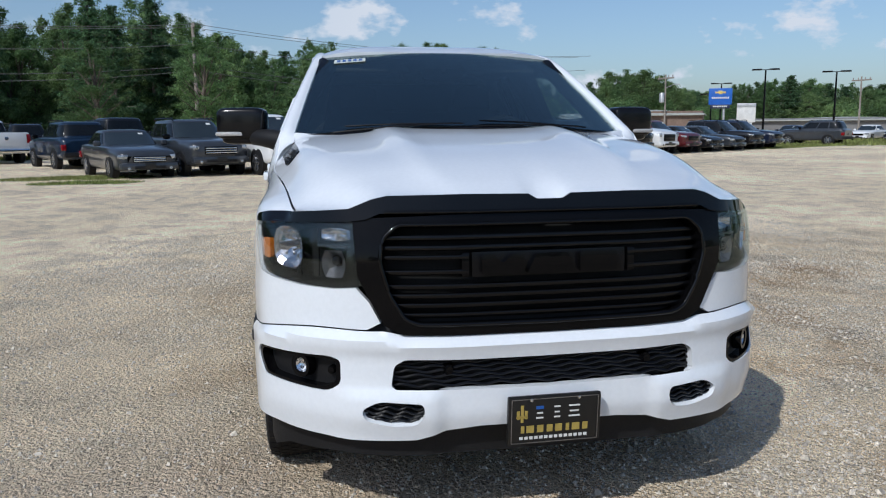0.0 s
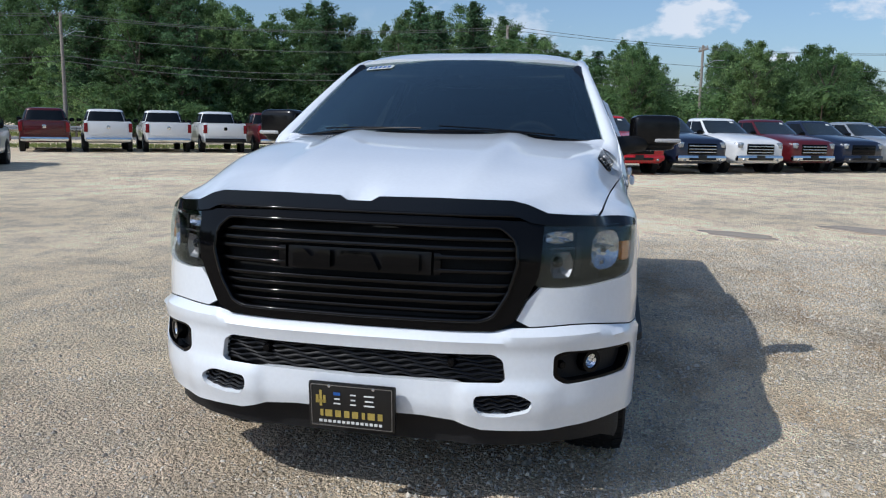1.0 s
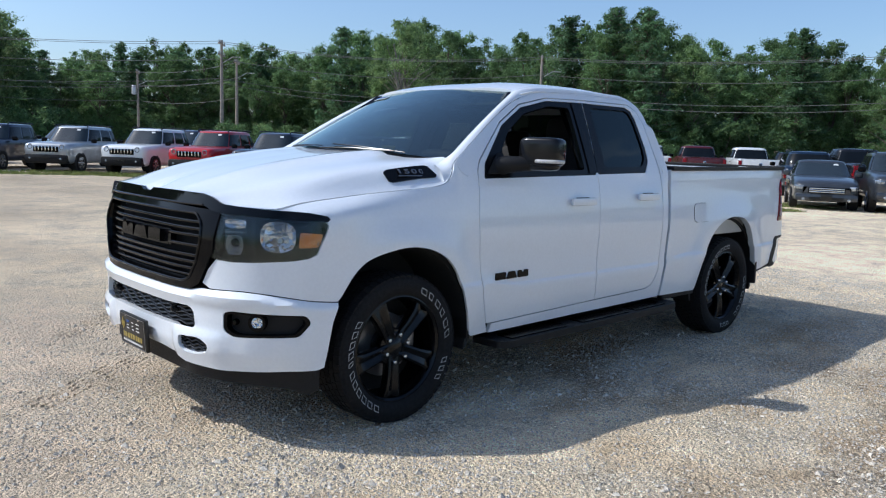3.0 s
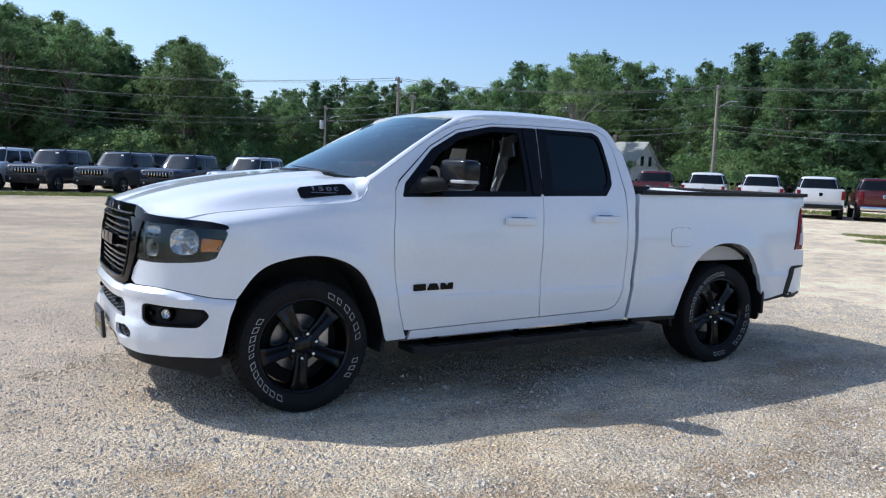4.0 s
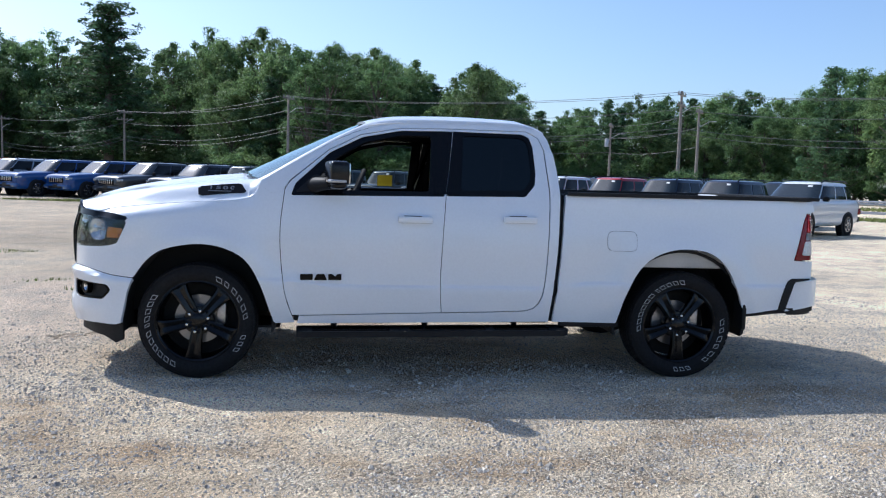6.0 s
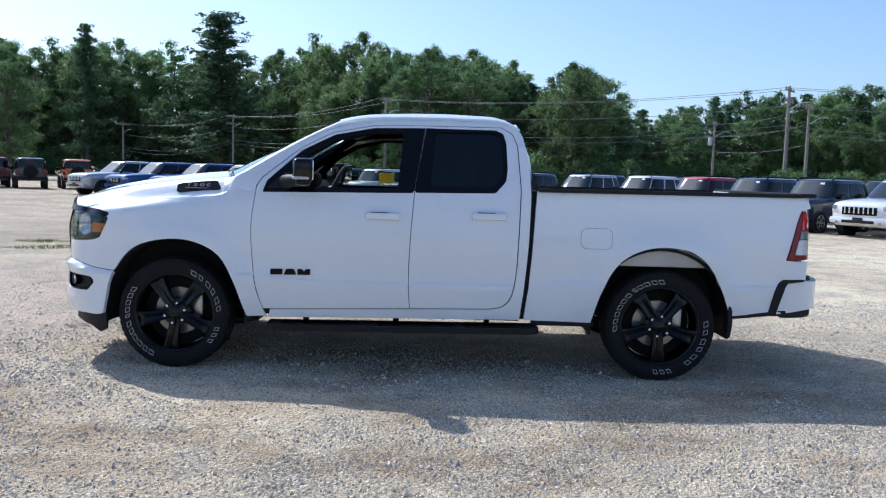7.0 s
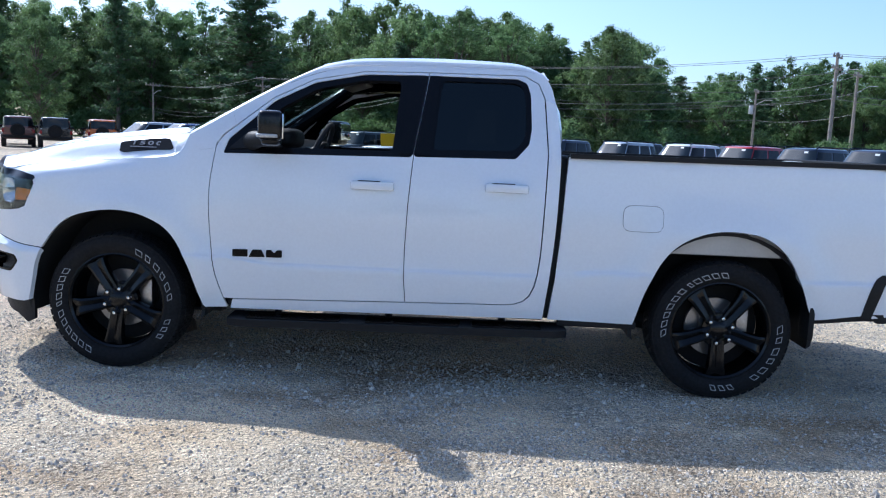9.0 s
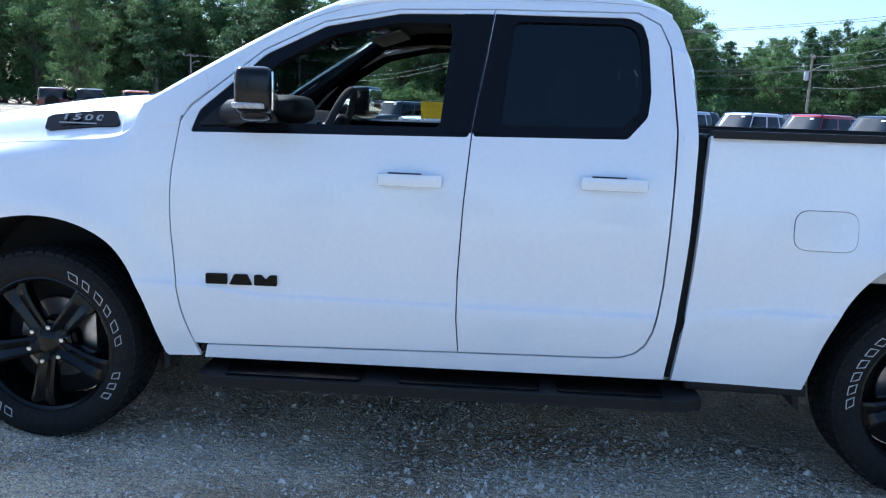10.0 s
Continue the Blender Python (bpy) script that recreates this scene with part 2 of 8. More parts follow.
def inside(px, py, poly):
    x, y = np.array(poly).T
    x2, y2 = np.roll(x, -1), np.roll(y, -1)
    cross = (y[None] > py[:, None]) != (y2[None] > py[:, None])
    with np.errstate(divide="ignore", invalid="ignore"):
        at = x[None] + (py[:, None] - y[None]) * (x2 - x)[None] / np.where(y2 == y, 1e-9, y2 - y)[None]
    return (cross & (px[:, None] < at)).sum(1) % 2 == 1


def dense(poly, step):
    out = []
    for a, b in zip(poly, [*poly[1:], poly[0]]):
        n = max(1, math.ceil(math.dist(a, b) / step))
        out += [(a[0] + (b[0] - a[0]) * k / n, a[1] + (b[1] - a[1]) * k / n) for k in range(n)]
    clean = [out[0]]
    for q in out[1:]:
        if math.dist(q, clean[-1]) > 1e-4:
            clean.append(q)
    return clean


def sheet(outer, place, out, holes=(), step=0.06, thick=0.02, rows=(), extra=()):
    """A curved panel with thickness: a 2D polygon with holes, laid into space by place(u, v), facing along out."""
    from mathutils.geometry import delaunay_2d_cdt
    loops = [dense(outer, step)] + [dense(h, step) for h in holes]
    pts, edges = [], []
    for lp in loops:
        n = len(pts)
        pts += lp
        edges += [(n + i, n + (i + 1) % len(lp)) for i in range(len(lp))]
    rim = np.array(pts)
    lo, hi = rim.min(0), rim.max(0)
    gu, gv = np.meshgrid(np.arange(lo[0] + step / 2, hi[0], step), np.arange(lo[1] + step / 2, hi[1], step))
    gu, gv = gu.ravel(), gv.ravel()
    if len(rows):
        apart = np.abs(gv[:, None] - np.array(rows)[None]).min(1) > 0.35 * step
        ru, rv = np.meshgrid(np.arange(lo[0] + step / 2, hi[0], step * 0.7), np.array(rows))
        gu, gv = np.r_[gu[apart], ru.ravel()], np.r_[gv[apart], rv.ravel()]
    if len(extra):
        more = np.array(extra)
        clear = np.array([((more - (a, b)) ** 2).sum(1).min() for a, b in zip(gu, gv)]) > (0.5 * step) ** 2
        gu, gv = np.r_[gu[clear], more[:, 0]], np.r_[gv[clear], more[:, 1]]
    ok = inside(gu, gv, loops[0])
    for h in loops[1:]:
        ok &= ~inside(gu, gv, h)
    gu, gv = gu[ok], gv[ok]
    if len(gu):
        far = np.array([((rim - (a, b)) ** 2).sum(1).min() for a, b in zip(gu, gv)]) > (0.005 if len(rows) else 0.45 * step) ** 2
        pts = pts + [(a, b) for a, b in zip(gu[far], gv[far])]
    v2, _, tri, *_ = delaunay_2d_cdt([Vector(p) for p in pts], edges, [], 0, 1e-6)
    v2 = np.array([tuple(v) for v in v2])
    tri = np.array([t for t in tri if len(t) == 3])
    mid = v2[tri].mean(1)
    ok = inside(mid[:, 0], mid[:, 1], loops[0])
    for h in loops[1:]:
        ok &= ~inside(mid[:, 0], mid[:, 1], h)
    tri = tri[ok]
    v = np.array([place(float(a), float(b)) for a, b in v2])
    nf = np.cross(v[tri[:, 1]] - v[tri[:, 0]], v[tri[:, 2]] - v[tri[:, 0]])
    if (nf @ np.array(out)).sum() < 0:
        tri, nf = tri[:, ::-1], -nf
    nv = np.zeros_like(v)
    for k in range(3):
        np.add.at(nv, tri[:, k], nf)
    nv /= np.maximum(np.linalg.norm(nv, axis=1, keepdims=True), 1e-12)
    verts = [tuple(a) for a in v] + [tuple(a) for a in v - nv * thick]
    n = len(v)
    faces = [list(map(int, t)) for t in tri] + [[int(a) + n for a in t[::-1]] for t in tri]
    seen = {}
    for t in tri:
        for a, b in ((t[0], t[1]), (t[1], t[2]), (t[2], t[0])):
            seen[(int(a), int(b))] = True
    faces += [[b, a, a + n, b + n] for a, b in seen if (b, a) not in seen]
    return verts, faces

# ---- ground ----
def ground_material():
    m = bpy.data.materials.new("gravel_lot")
    m.use_nodes = True
    nodes, links = m.node_tree.nodes, m.node_tree.links
    p = nodes["Principled BSDF"]
    p.inputs["Roughness"].default_value = 0.9
    p.inputs["Specular IOR Level"].default_value = 0.25
    where = nodes.new("ShaderNodeTexCoord").outputs["Object"]

    def noisy(scale, detail=4, rough=0.55, stretch=None):
        n = nodes.new("ShaderNodeTexNoise")
        n.inputs["Scale"].default_value, n.inputs["Detail"].default_value, n.inputs["Roughness"].default_value = scale, detail, rough
        source = where
        if stretch:
            mp = nodes.new("ShaderNodeMapping")
            mp.inputs["Scale"].default_value = stretch
            mp.inputs["Rotation"].default_value = (0, 0, 0.4)
            links.new(where, mp.inputs[0])
            source = mp.outputs[0]
        links.new(source, n.inputs["Vector"])
        return n.outputs[0]

    def ranged(value, a, b, low=0.0, high=1.0):
        n = nodes.new("ShaderNodeMapRange")
        for key, v in (("From Min", a), ("From Max", b), ("To Min", low), ("To Max", high)):
            n.inputs[key].default_value = v
        links.new(value, n.inputs[0])
        return n.outputs[0]

    def mixed(kind, factor, a, b):
        n = nodes.new("ShaderNodeMix")
        n.data_type, n.blend_type = "RGBA", kind
        for socket, value in ((0, factor), (6, a), (7, b)):
            if isinstance(value, (float, int, tuple)):
                n.inputs[socket].default_value = value
            else:
                links.new(value, n.inputs[socket])
        return n.outputs[2]

    def cells(scale):
        n = nodes.new("ShaderNodeTexVoronoi")
        n.inputs["Scale"].default_value = scale
        links.new(where, n.inputs["Vector"])
        return n

    # darkens cells towards their edges: the shade between stones, painted into the colour
    def crevice_shade(scale):
        n = nodes.new("ShaderNodeTexVoronoi")
        n.feature = "DISTANCE_TO_EDGE"
        n.inputs["Scale"].default_value = scale
        links.new(where, n.inputs["Vector"])
        return ranged(n.outputs["Distance"], 0.0, 0.17, 0.12, 1.05)

    stones, chips = cells(40), cells(92)
    # packed dirt in pale, grey and brown patches, streaked by wheels
    dirt = mixed("MIX", ranged(noisy(0.45, 8, 0.62), 0.38, 0.60), (0.52, 0.425, 0.305, 1), (0.80, 0.675, 0.505, 1))
    dirt = mixed("MIX", ranged(noisy(1.1, 8, 0.65, (1.0, 2.2, 1.0)), 0.50, 0.68, 0, 0.6), dirt, (0.34, 0.258, 0.172, 1))
    dirt = mixed("MIX", ranged(noisy(2.4, 8, 0.7), 0.52, 0.66, 0, 0.6), dirt, (0.92, 0.80, 0.62, 1))
    # fine speckle: the grains' own tone, with shaded pits between them painted in
    dirt = mixed("MULTIPLY", 1.0, dirt, ranged(noisy(60, 8, 0.85), 0.33, 0.67, 0.38, 1.62))
    stone = mixed("MIX", ranged(stones.outputs["Color"], 0.15, 0.85), (0.10, 0.090, 0.076, 1), (1.0, 0.92, 0.79, 1))
    stone = mixed("MULTIPLY", 1.0, stone, crevice_shade(40))
    chip = mixed("MIX", ranged(chips.outputs["Color"], 0.15, 0.85), (0.10, 0.088, 0.072, 1), (1.0, 0.90, 0.76, 1))
    chip = mixed("MULTIPLY", 1.0, chip, crevice_shade(92))
    gravel = mixed("MIX", ranged(noisy(14, 5), 0.44, 0.54), chip, stone)
    loose = ranged(noisy(0.9, 10, 0.70), 0.45, 0.63, 0.06, 0.82)
    colour = mixed("MIX", loose, dirt, gravel)
    damp = ranged(noisy(0.6, 9, 0.66, (1.0, 1.9, 1.0)), 0.50, 0.64, 0.0, 0.75)
    colour = mixed("MIX", damp, colour, mixed("MULTIPLY", 1.0, colour, (0.62, 0.51, 0.40, 1)))
    # away from the worked gravel round the truck the lot is packed: pale sand to the east, browner dirt to the north-west
    apart = nodes.new("ShaderNodeVectorMath")
    apart.operation = "DISTANCE"
    apart.inputs[1].default_value = (1.6, -3.2, 0)
    links.new(where, apart.inputs[0])
    wander = nodes.new("ShaderNodeMath")
    wander.operation = "MULTIPLY_ADD"
    wander.inputs[1].default_value = 6.0
    links.new(noisy(0.5, 8, 0.65), wander.inputs[0])
    links.new(apart.outputs["Value"], wander.inputs[2])
    across = nodes.new("ShaderNodeVectorMath")
    across.operation = "DOT_PRODUCT"
    across.inputs[1].default_value = (0.85, -0.53, 0)
    links.new(where, across.inputs[0])
    sides = nodes.new("ShaderNodeMath")
    sides.operation = "MULTIPLY_ADD"
    sides.inputs[1].default_value = 14.0
    links.new(noisy(0.10, 6, 0.6), sides.inputs[0])
    links.new(across.outputs["Value"], sides.inputs[2])
    sand = mixed("MIX", ranged(noisy(0.25, 8, 0.62), 0.38, 0.62), (0.92, 0.80, 0.61, 1), (0.78, 0.665, 0.50, 1))
    brown = mixed("MIX", ranged(noisy(0.25, 8, 0.62), 0.38, 0.62), (0.66, 0.56, 0.43, 1), (0.47, 0.385, 0.285, 1))
    sand = mixed("MIX", ranged(sides.outputs[0], 1.0, 11.0), brown, sand)
    sand = mixed("MIX", ranged(noisy(0.9, 8, 0.66, (0.7, 1.6, 1.0)), 0.52, 0.70, 0, 0.5), sand, (0.46, 0.385, 0.29, 1))
    sand = mixed("MULTIPLY", 1.0, sand, ranged(noisy(30, 9, 0.85), 0.33, 0.67, 0.50, 1.46))
    sand = mixed("MIX", ranged(noisy(1.6, 8, 0.72), 0.46, 0.60, 0.0, 0.55), sand, chip)
    before = nodes.new("ShaderNodeVectorMath")
    before.operation = "DISTANCE"
    before.inputs[1].default_value = (-2.8, 1.6, 0)
    links.new(where, before.inputs[0])
    edge = nodes.new("ShaderNodeMath")
    edge.operation = "MULTIPLY_ADD"
    edge.inputs[1].default_value = 3.4
    links.new(noisy(0.8, 8, 0.65), edge.inputs[0])
    links.new(before.outputs["Value"], edge.inputs[2])
    pink = mixed("MIX", ranged(noisy(1.3, 9, 0.70), 0.40, 0.62), (0.74, 0.600, 0.475, 1), (0.60, 0.490, 0.385, 1))
    pink = mixed("MULTIPLY", 1.0, pink, ranged(noisy(60, 8, 0.85), 0.33, 0.67, 0.52, 1.46))
    pink = mixed("MIX", ranged(noisy(2.2, 9, 0.72), 0.46, 0.60, 0.05, 0.55), pink, chip)
    colour = mixed("MIX", ranged(wander.outputs[0], 6.5, 9.5), colour, sand)
    colour = mixed("MIX", ranged(edge.outputs[0], 5.2, 3.4, 0.0, 0.8), colour, pink)
    colour = mixed("MULTIPLY", 1.0, colour, ranged(noisy(0.16, 7), 0.3, 0.7, 0.84, 1.26))
    # finest grain tone, its contrast widened to paint small shadows of the grains
    colour = mixed("MULTIPLY", 1.0, colour, ranged(noisy(150, 6, 0.8), 0.33, 0.67, 0.50, 1.52))
    colour = mixed("MULTIPLY", 1.0, colour, (1.20, 1.16, 1.07, 1))
    links.new(colour, p.inputs["Base Color"])
    height = nodes.new("ShaderNodeMath")
    height.operation = "ADD"
    grains = nodes.new("ShaderNodeMath")
    grains.operation = "ADD"
    links.new(ranged(chips.outputs["Distance"], 0.0, 0.6, 0.5, 0.0), grains.inputs[0])
    links.new(ranged(stones.outputs["Distance"], 0.0, 0.6, 0.9, 0.0), grains.inputs[1])
    links.new(grains.outputs[0], height.inputs[0])
    links.new(ranged(noisy(40, 6, 0.7), 0.3, 0.7, 0, 0.6), height.inputs[1])
    b = nodes.new("ShaderNodeBump")
    b.inputs["Strength"].default_value, b.inputs["Distance"].default_value = 1.0, 0.026
    links.new(height.outputs[0], b.inputs["Height"])
    links.new(b.outputs[0], p.inputs["Normal"])
    return m


GRAVEL = ground_material()


def ground_height(x, y):
    """The lot is level round the truck, with faint ruts and swells."""
    d = math.hypot(x - 1.8, y)
    swell = 0.03 * noise.noise(Vector((x * 0.11, y * 0.11, 0))) * min(1, max(0, (d - 6) / 10))
    rough = 0.010 * noise.noise(Vector((x * 2.7, y * 2.7, 6))) + 0.006 * noise.noise(Vector((x * 6.1, y * 6.1, 9)))
    return swell + rough * min(1, max(0, (d - 1.5) / 2)) + 0.012 * noise.noise(Vector((x * 0.9, y * 0.9, 3))) * min(1, max(0, (abs(y) - 1.4) / 1.5 + max(0, abs(x - 1.8) - 3.0)))


def ground_sheet():
    ring = [0, *np.cumsum([0.15] * 110), *[18 * 1.22 ** k for k in range(1, 28)]]
    ring = ring[1:]
    spokes = 320
    verts, faces = [(1.8, 0, 0)], []
    for r in ring:
        for k in range(spokes):
            a = 2 * math.pi * k / spokes
            x, y = 1.8 + r * math.cos(a), r * math.sin(a)
            verts.append((x, y, ground_height(x, y) if r < 60 else 0))
    for k in range(spokes):
        faces.append([0, 1 + k, 1 + (k + 1) % spokes])
    for i in range(len(ring) - 1):
        for k in range(spokes):
            a, b = 1 + i * spokes + k, 1 + i * spokes + (k + 1) % spokes
            faces.append([a, a + spokes, b + spokes, b])
    return verts, faces


ground = part("ground", ground_sheet(), GRAVEL, sharp=80)
tagged(ground, "pale compacted dirt and loose grey gravel lot", "ground", kind="structure")


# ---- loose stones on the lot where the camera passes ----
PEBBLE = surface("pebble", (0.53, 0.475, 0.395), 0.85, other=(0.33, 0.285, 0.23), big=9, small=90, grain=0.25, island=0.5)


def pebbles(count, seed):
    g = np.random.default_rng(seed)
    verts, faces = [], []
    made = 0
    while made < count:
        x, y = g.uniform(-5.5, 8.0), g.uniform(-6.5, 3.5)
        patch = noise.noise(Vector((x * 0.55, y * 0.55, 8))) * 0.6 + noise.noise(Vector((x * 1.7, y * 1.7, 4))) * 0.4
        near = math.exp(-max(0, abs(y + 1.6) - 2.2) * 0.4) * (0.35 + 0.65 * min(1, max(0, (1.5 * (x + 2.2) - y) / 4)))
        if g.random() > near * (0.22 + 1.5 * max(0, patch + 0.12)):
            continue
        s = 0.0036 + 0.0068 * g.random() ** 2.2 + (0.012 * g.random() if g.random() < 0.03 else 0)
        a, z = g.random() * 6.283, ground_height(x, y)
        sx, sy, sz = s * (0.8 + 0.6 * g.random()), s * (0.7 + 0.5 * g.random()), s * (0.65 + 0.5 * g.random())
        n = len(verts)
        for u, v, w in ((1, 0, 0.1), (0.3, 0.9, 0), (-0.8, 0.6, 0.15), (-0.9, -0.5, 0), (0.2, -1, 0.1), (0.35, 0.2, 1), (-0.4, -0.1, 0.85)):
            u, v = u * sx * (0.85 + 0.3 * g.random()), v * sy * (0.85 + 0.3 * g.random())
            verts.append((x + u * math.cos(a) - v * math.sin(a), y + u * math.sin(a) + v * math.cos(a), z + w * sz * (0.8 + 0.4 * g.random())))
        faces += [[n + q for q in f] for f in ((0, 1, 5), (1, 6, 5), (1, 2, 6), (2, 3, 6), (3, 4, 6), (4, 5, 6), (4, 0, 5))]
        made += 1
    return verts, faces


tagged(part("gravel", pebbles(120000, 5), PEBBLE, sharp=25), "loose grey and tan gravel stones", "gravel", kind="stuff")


# ---- tread prints that tyres have left in the dirt before the nose ----
def tread_print(x0, y0, x1, y1, wide, ribs, seed):
    """Rows of small worn lugs of earth along a tyre's way."""
    g = np.random.default_rng(seed)
    verts, faces = [], []
    run = np.array([x1 - x0, y1 - y0])
    far = float(np.hypot(*run))
    run = run / far
    across = np.array([-run[1], run[0]])
    for row in range(ribs):
        s = 0.0
        while s < far:
            size = 0.034 + 0.012 * g.random()
            if g.random() < 0.66:
                off = wide * ((row + 0.5) / ribs - 0.5) + g.normal() * 0.003
                half = 0.30 * wide / ribs * (0.8 + 0.4 * g.random())
                tall = 0.004 + 0.005 * g.random()
                n = len(verts)
                for up, shrink in ((-0.01, 1.25), (tall, 0.72)):
                    for du, dv in ((-0.5, -1), (0.5, -1), (0.5, 1), (-0.5, 1)):
                        q = np.array([x0, y0]) + run * (s + du * size * shrink + dv * 0.008) + across * (off + dv * half * shrink)
                        verts.append((q[0], q[1], ground_height(q[0], q[1]) + up + g.normal() * 0.001))
                faces += [[n + k for k in f] for f in ((4, 5, 6, 7), (0, 1, 5, 4), (1, 2, 6, 5), (2, 3, 7, 6), (3, 0, 4, 7))]
            s += size + 0.008
    return verts, faces


for k, (x0, y0, x1, y1, wide, ribs) in enumerate(((-0.52, 0.50, -0.08, 0.52, 0.24, 5), (-0.60, 1.06, -1.45, 0.37, 0.20, 4), (0.25, 2.90, -0.80, 1.88, 0.22, 5))):
    tagged(part("tyre_print", tread_print(x0, y0, x1, y1, wide, ribs, 60 + k), GRAVEL, sharp=30), "tyre tread print pressed into the packed dirt", "tyre print", kind="stuff")


# ---- shallow muddy puddles ----
WET = surface("muddy_water", (0.34, 0.27, 0.20), 0.5, other=(0.46, 0.38, 0.28), big=4, grain=0.1)
for px, py, half_long, half_wide, turn in ((8.2, -2.7, 0.55, 0.30, 60), (9.4, -4.8, 0.7, 0.35, 50)):
    rim = []
    for k in range(40):
        a = 2 * math.pi * k / 40
        r = 1 + 0.45 * noise.noise(Vector((math.cos(a) * 1.3 + px, math.sin(a) * 1.3, 5)))
        u, v = half_long * r * math.cos(a), half_wide * r * math.sin(a)
        rim.append((px + u * math.cos(radians(turn)) - v * math.sin(radians(turn)), py + u * math.sin(radians(turn)) + v * math.cos(radians(turn))))
    level = max(ground_height(x, y) for x, y in rim) + 0.004
    tagged(part("puddle", sheet(rim, lambda x, y: (x, y, level), (0, 0, 1), step=0.2, thick=0.03), WET), "shallow muddy puddle on the gravel lot", "puddle")

# ---- the white pickup truck: the front axle stands at x = 0, the nose points to -x, the driver's side is -y ----
truck = thing("pickup_truck", "white pickup truck with black grille and wheels on gravel", "pickup truck")
WHEELBASE, AXLE = 3.569, 0.405
ARCH_F = curved([(-0.48, 0.40), (-0.45, 0.61), (-0.39, 0.76), (-0.31, 0.86), (-0.20, 0.92), (0.0, 0.955), (0.18, 0.93), (0.33, 0.845), (0.43, 0.68), (0.505, 0.47), (0.53, 0.40)])
ARCH_R = curved([(3.055, 0.42), (3.11, 0.62), (3.20, 0.81), (3.31, 0.92), (3.46, 0.98), (3.62, 0.99), (3.78, 0.955), (3.91, 0.845), (4.0, 0.68), (4.07, 0.50)])
half_width = smooth_through([0.2, 0.40, 0.50, 0.62, 0.670, 0.686, 0.80, 0.95, 1.10, 1.20, 1.29, 1.36, 1.50, 1.70, 1.85, 1.92],
                            [0.965, 0.985, 0.997, 1.0085, 1.0130, 1.0045, 1.004, 1.008, 0.998, 0.984, 0.962, 0.940, 0.880, 0.788, 0.712, 0.665])
plan_x = smooth_through([0, 0.31, 0.51, 0.66, 0.81, 0.96, 1.11, 1.26], [-0.975, -0.968, -0.941, -0.898, -0.817, -0.702, -0.566, -0.40])
plan_y = smooth_through([0, 0.31, 0.51, 0.66, 0.81, 0.96, 1.11, 1.26], [0.0, 0.31, 0.51, 0.656, 0.795, 0.904, 0.982, 1.012])


def blend(x, a, b):
    t = min(1, max(0, (x - a) / (b - a)))
    return t * t * (3 - 2 * t)


SHUT = [(-0.685, 1.149), (-0.63, 1.166), (-0.527, 1.189), (-0.343, 1.211), (-0.173, 1.229), (0.028, 1.245), (0.25, 1.263), (0.345, 1.282), (0.392, 1.328), (0.418, 1.390)]
shut_line = smooth_through([p[0] for p in SHUT], [p[1] for p in SHUT])
shut_y = smooth_through([-0.75, -0.63, -0.527, -0.343, -0.173, 0.028, 0.25, 0.36, 0.43], [0.835, 0.866, 0.875, 0.888, 0.906, 0.926, 0.942, 0.936, 0.915])


def crown(x, z, w):
    """How far the fender's top rolls inwards below the hood's shut line, from a half width w."""
    t = min(1.0, max(0.0, (z - shut_line(x) + 0.085) / 0.085))
    return max(0.0, w - shut_y(x) - 0.003) * t ** 2.4 * blend(x, -0.72, -0.66) * (1 - blend(x, 0.36, 0.43))


def side_y(x, z):
    """Half the body's width at a station along the truck."""
    w = half_width(z - (0.045 * blend(x, 2.4, 2.9) + 0.035 * (1 - blend(x, 0.6, 0.95))) * (1 - blend(z, 0.80, 1.0)) * blend(z, 0.45, 0.62))
    for cx, cz, r in ((0, 0.41, 0.56), (WHEELBASE, 0.43, 0.575)):
        d = math.hypot(x - cx, z - cz)
        w += 0.028 * math.exp(-(((d - r) / 0.10) ** 2)) * blend(z, 0.35, 0.6) * (1 - blend(z, 1.0, 1.2))
    w -= 0.014 * blend(z, 1.0, 1.22) * (1 - blend(x, 0.15, 0.58))
    w -= crown(x, z, w)
    if x > 4.2:
        w -= 0.055 * ((x - 4.2) / 0.45) ** 2 * blend(z, 0.3, 1.2)
    if 2.55 < x and z > 1.2:
        w += 0.030 * blend(z, 1.2, 1.38)
    return w


shelf_z = smooth_through([0.0, 0.50, 0.58, 0.64, 0.80, 0.98, 1.12, 1.26], [0.752, 0.752, 0.762, 0.768, 0.768, 0.749, 0.726, 0.715])


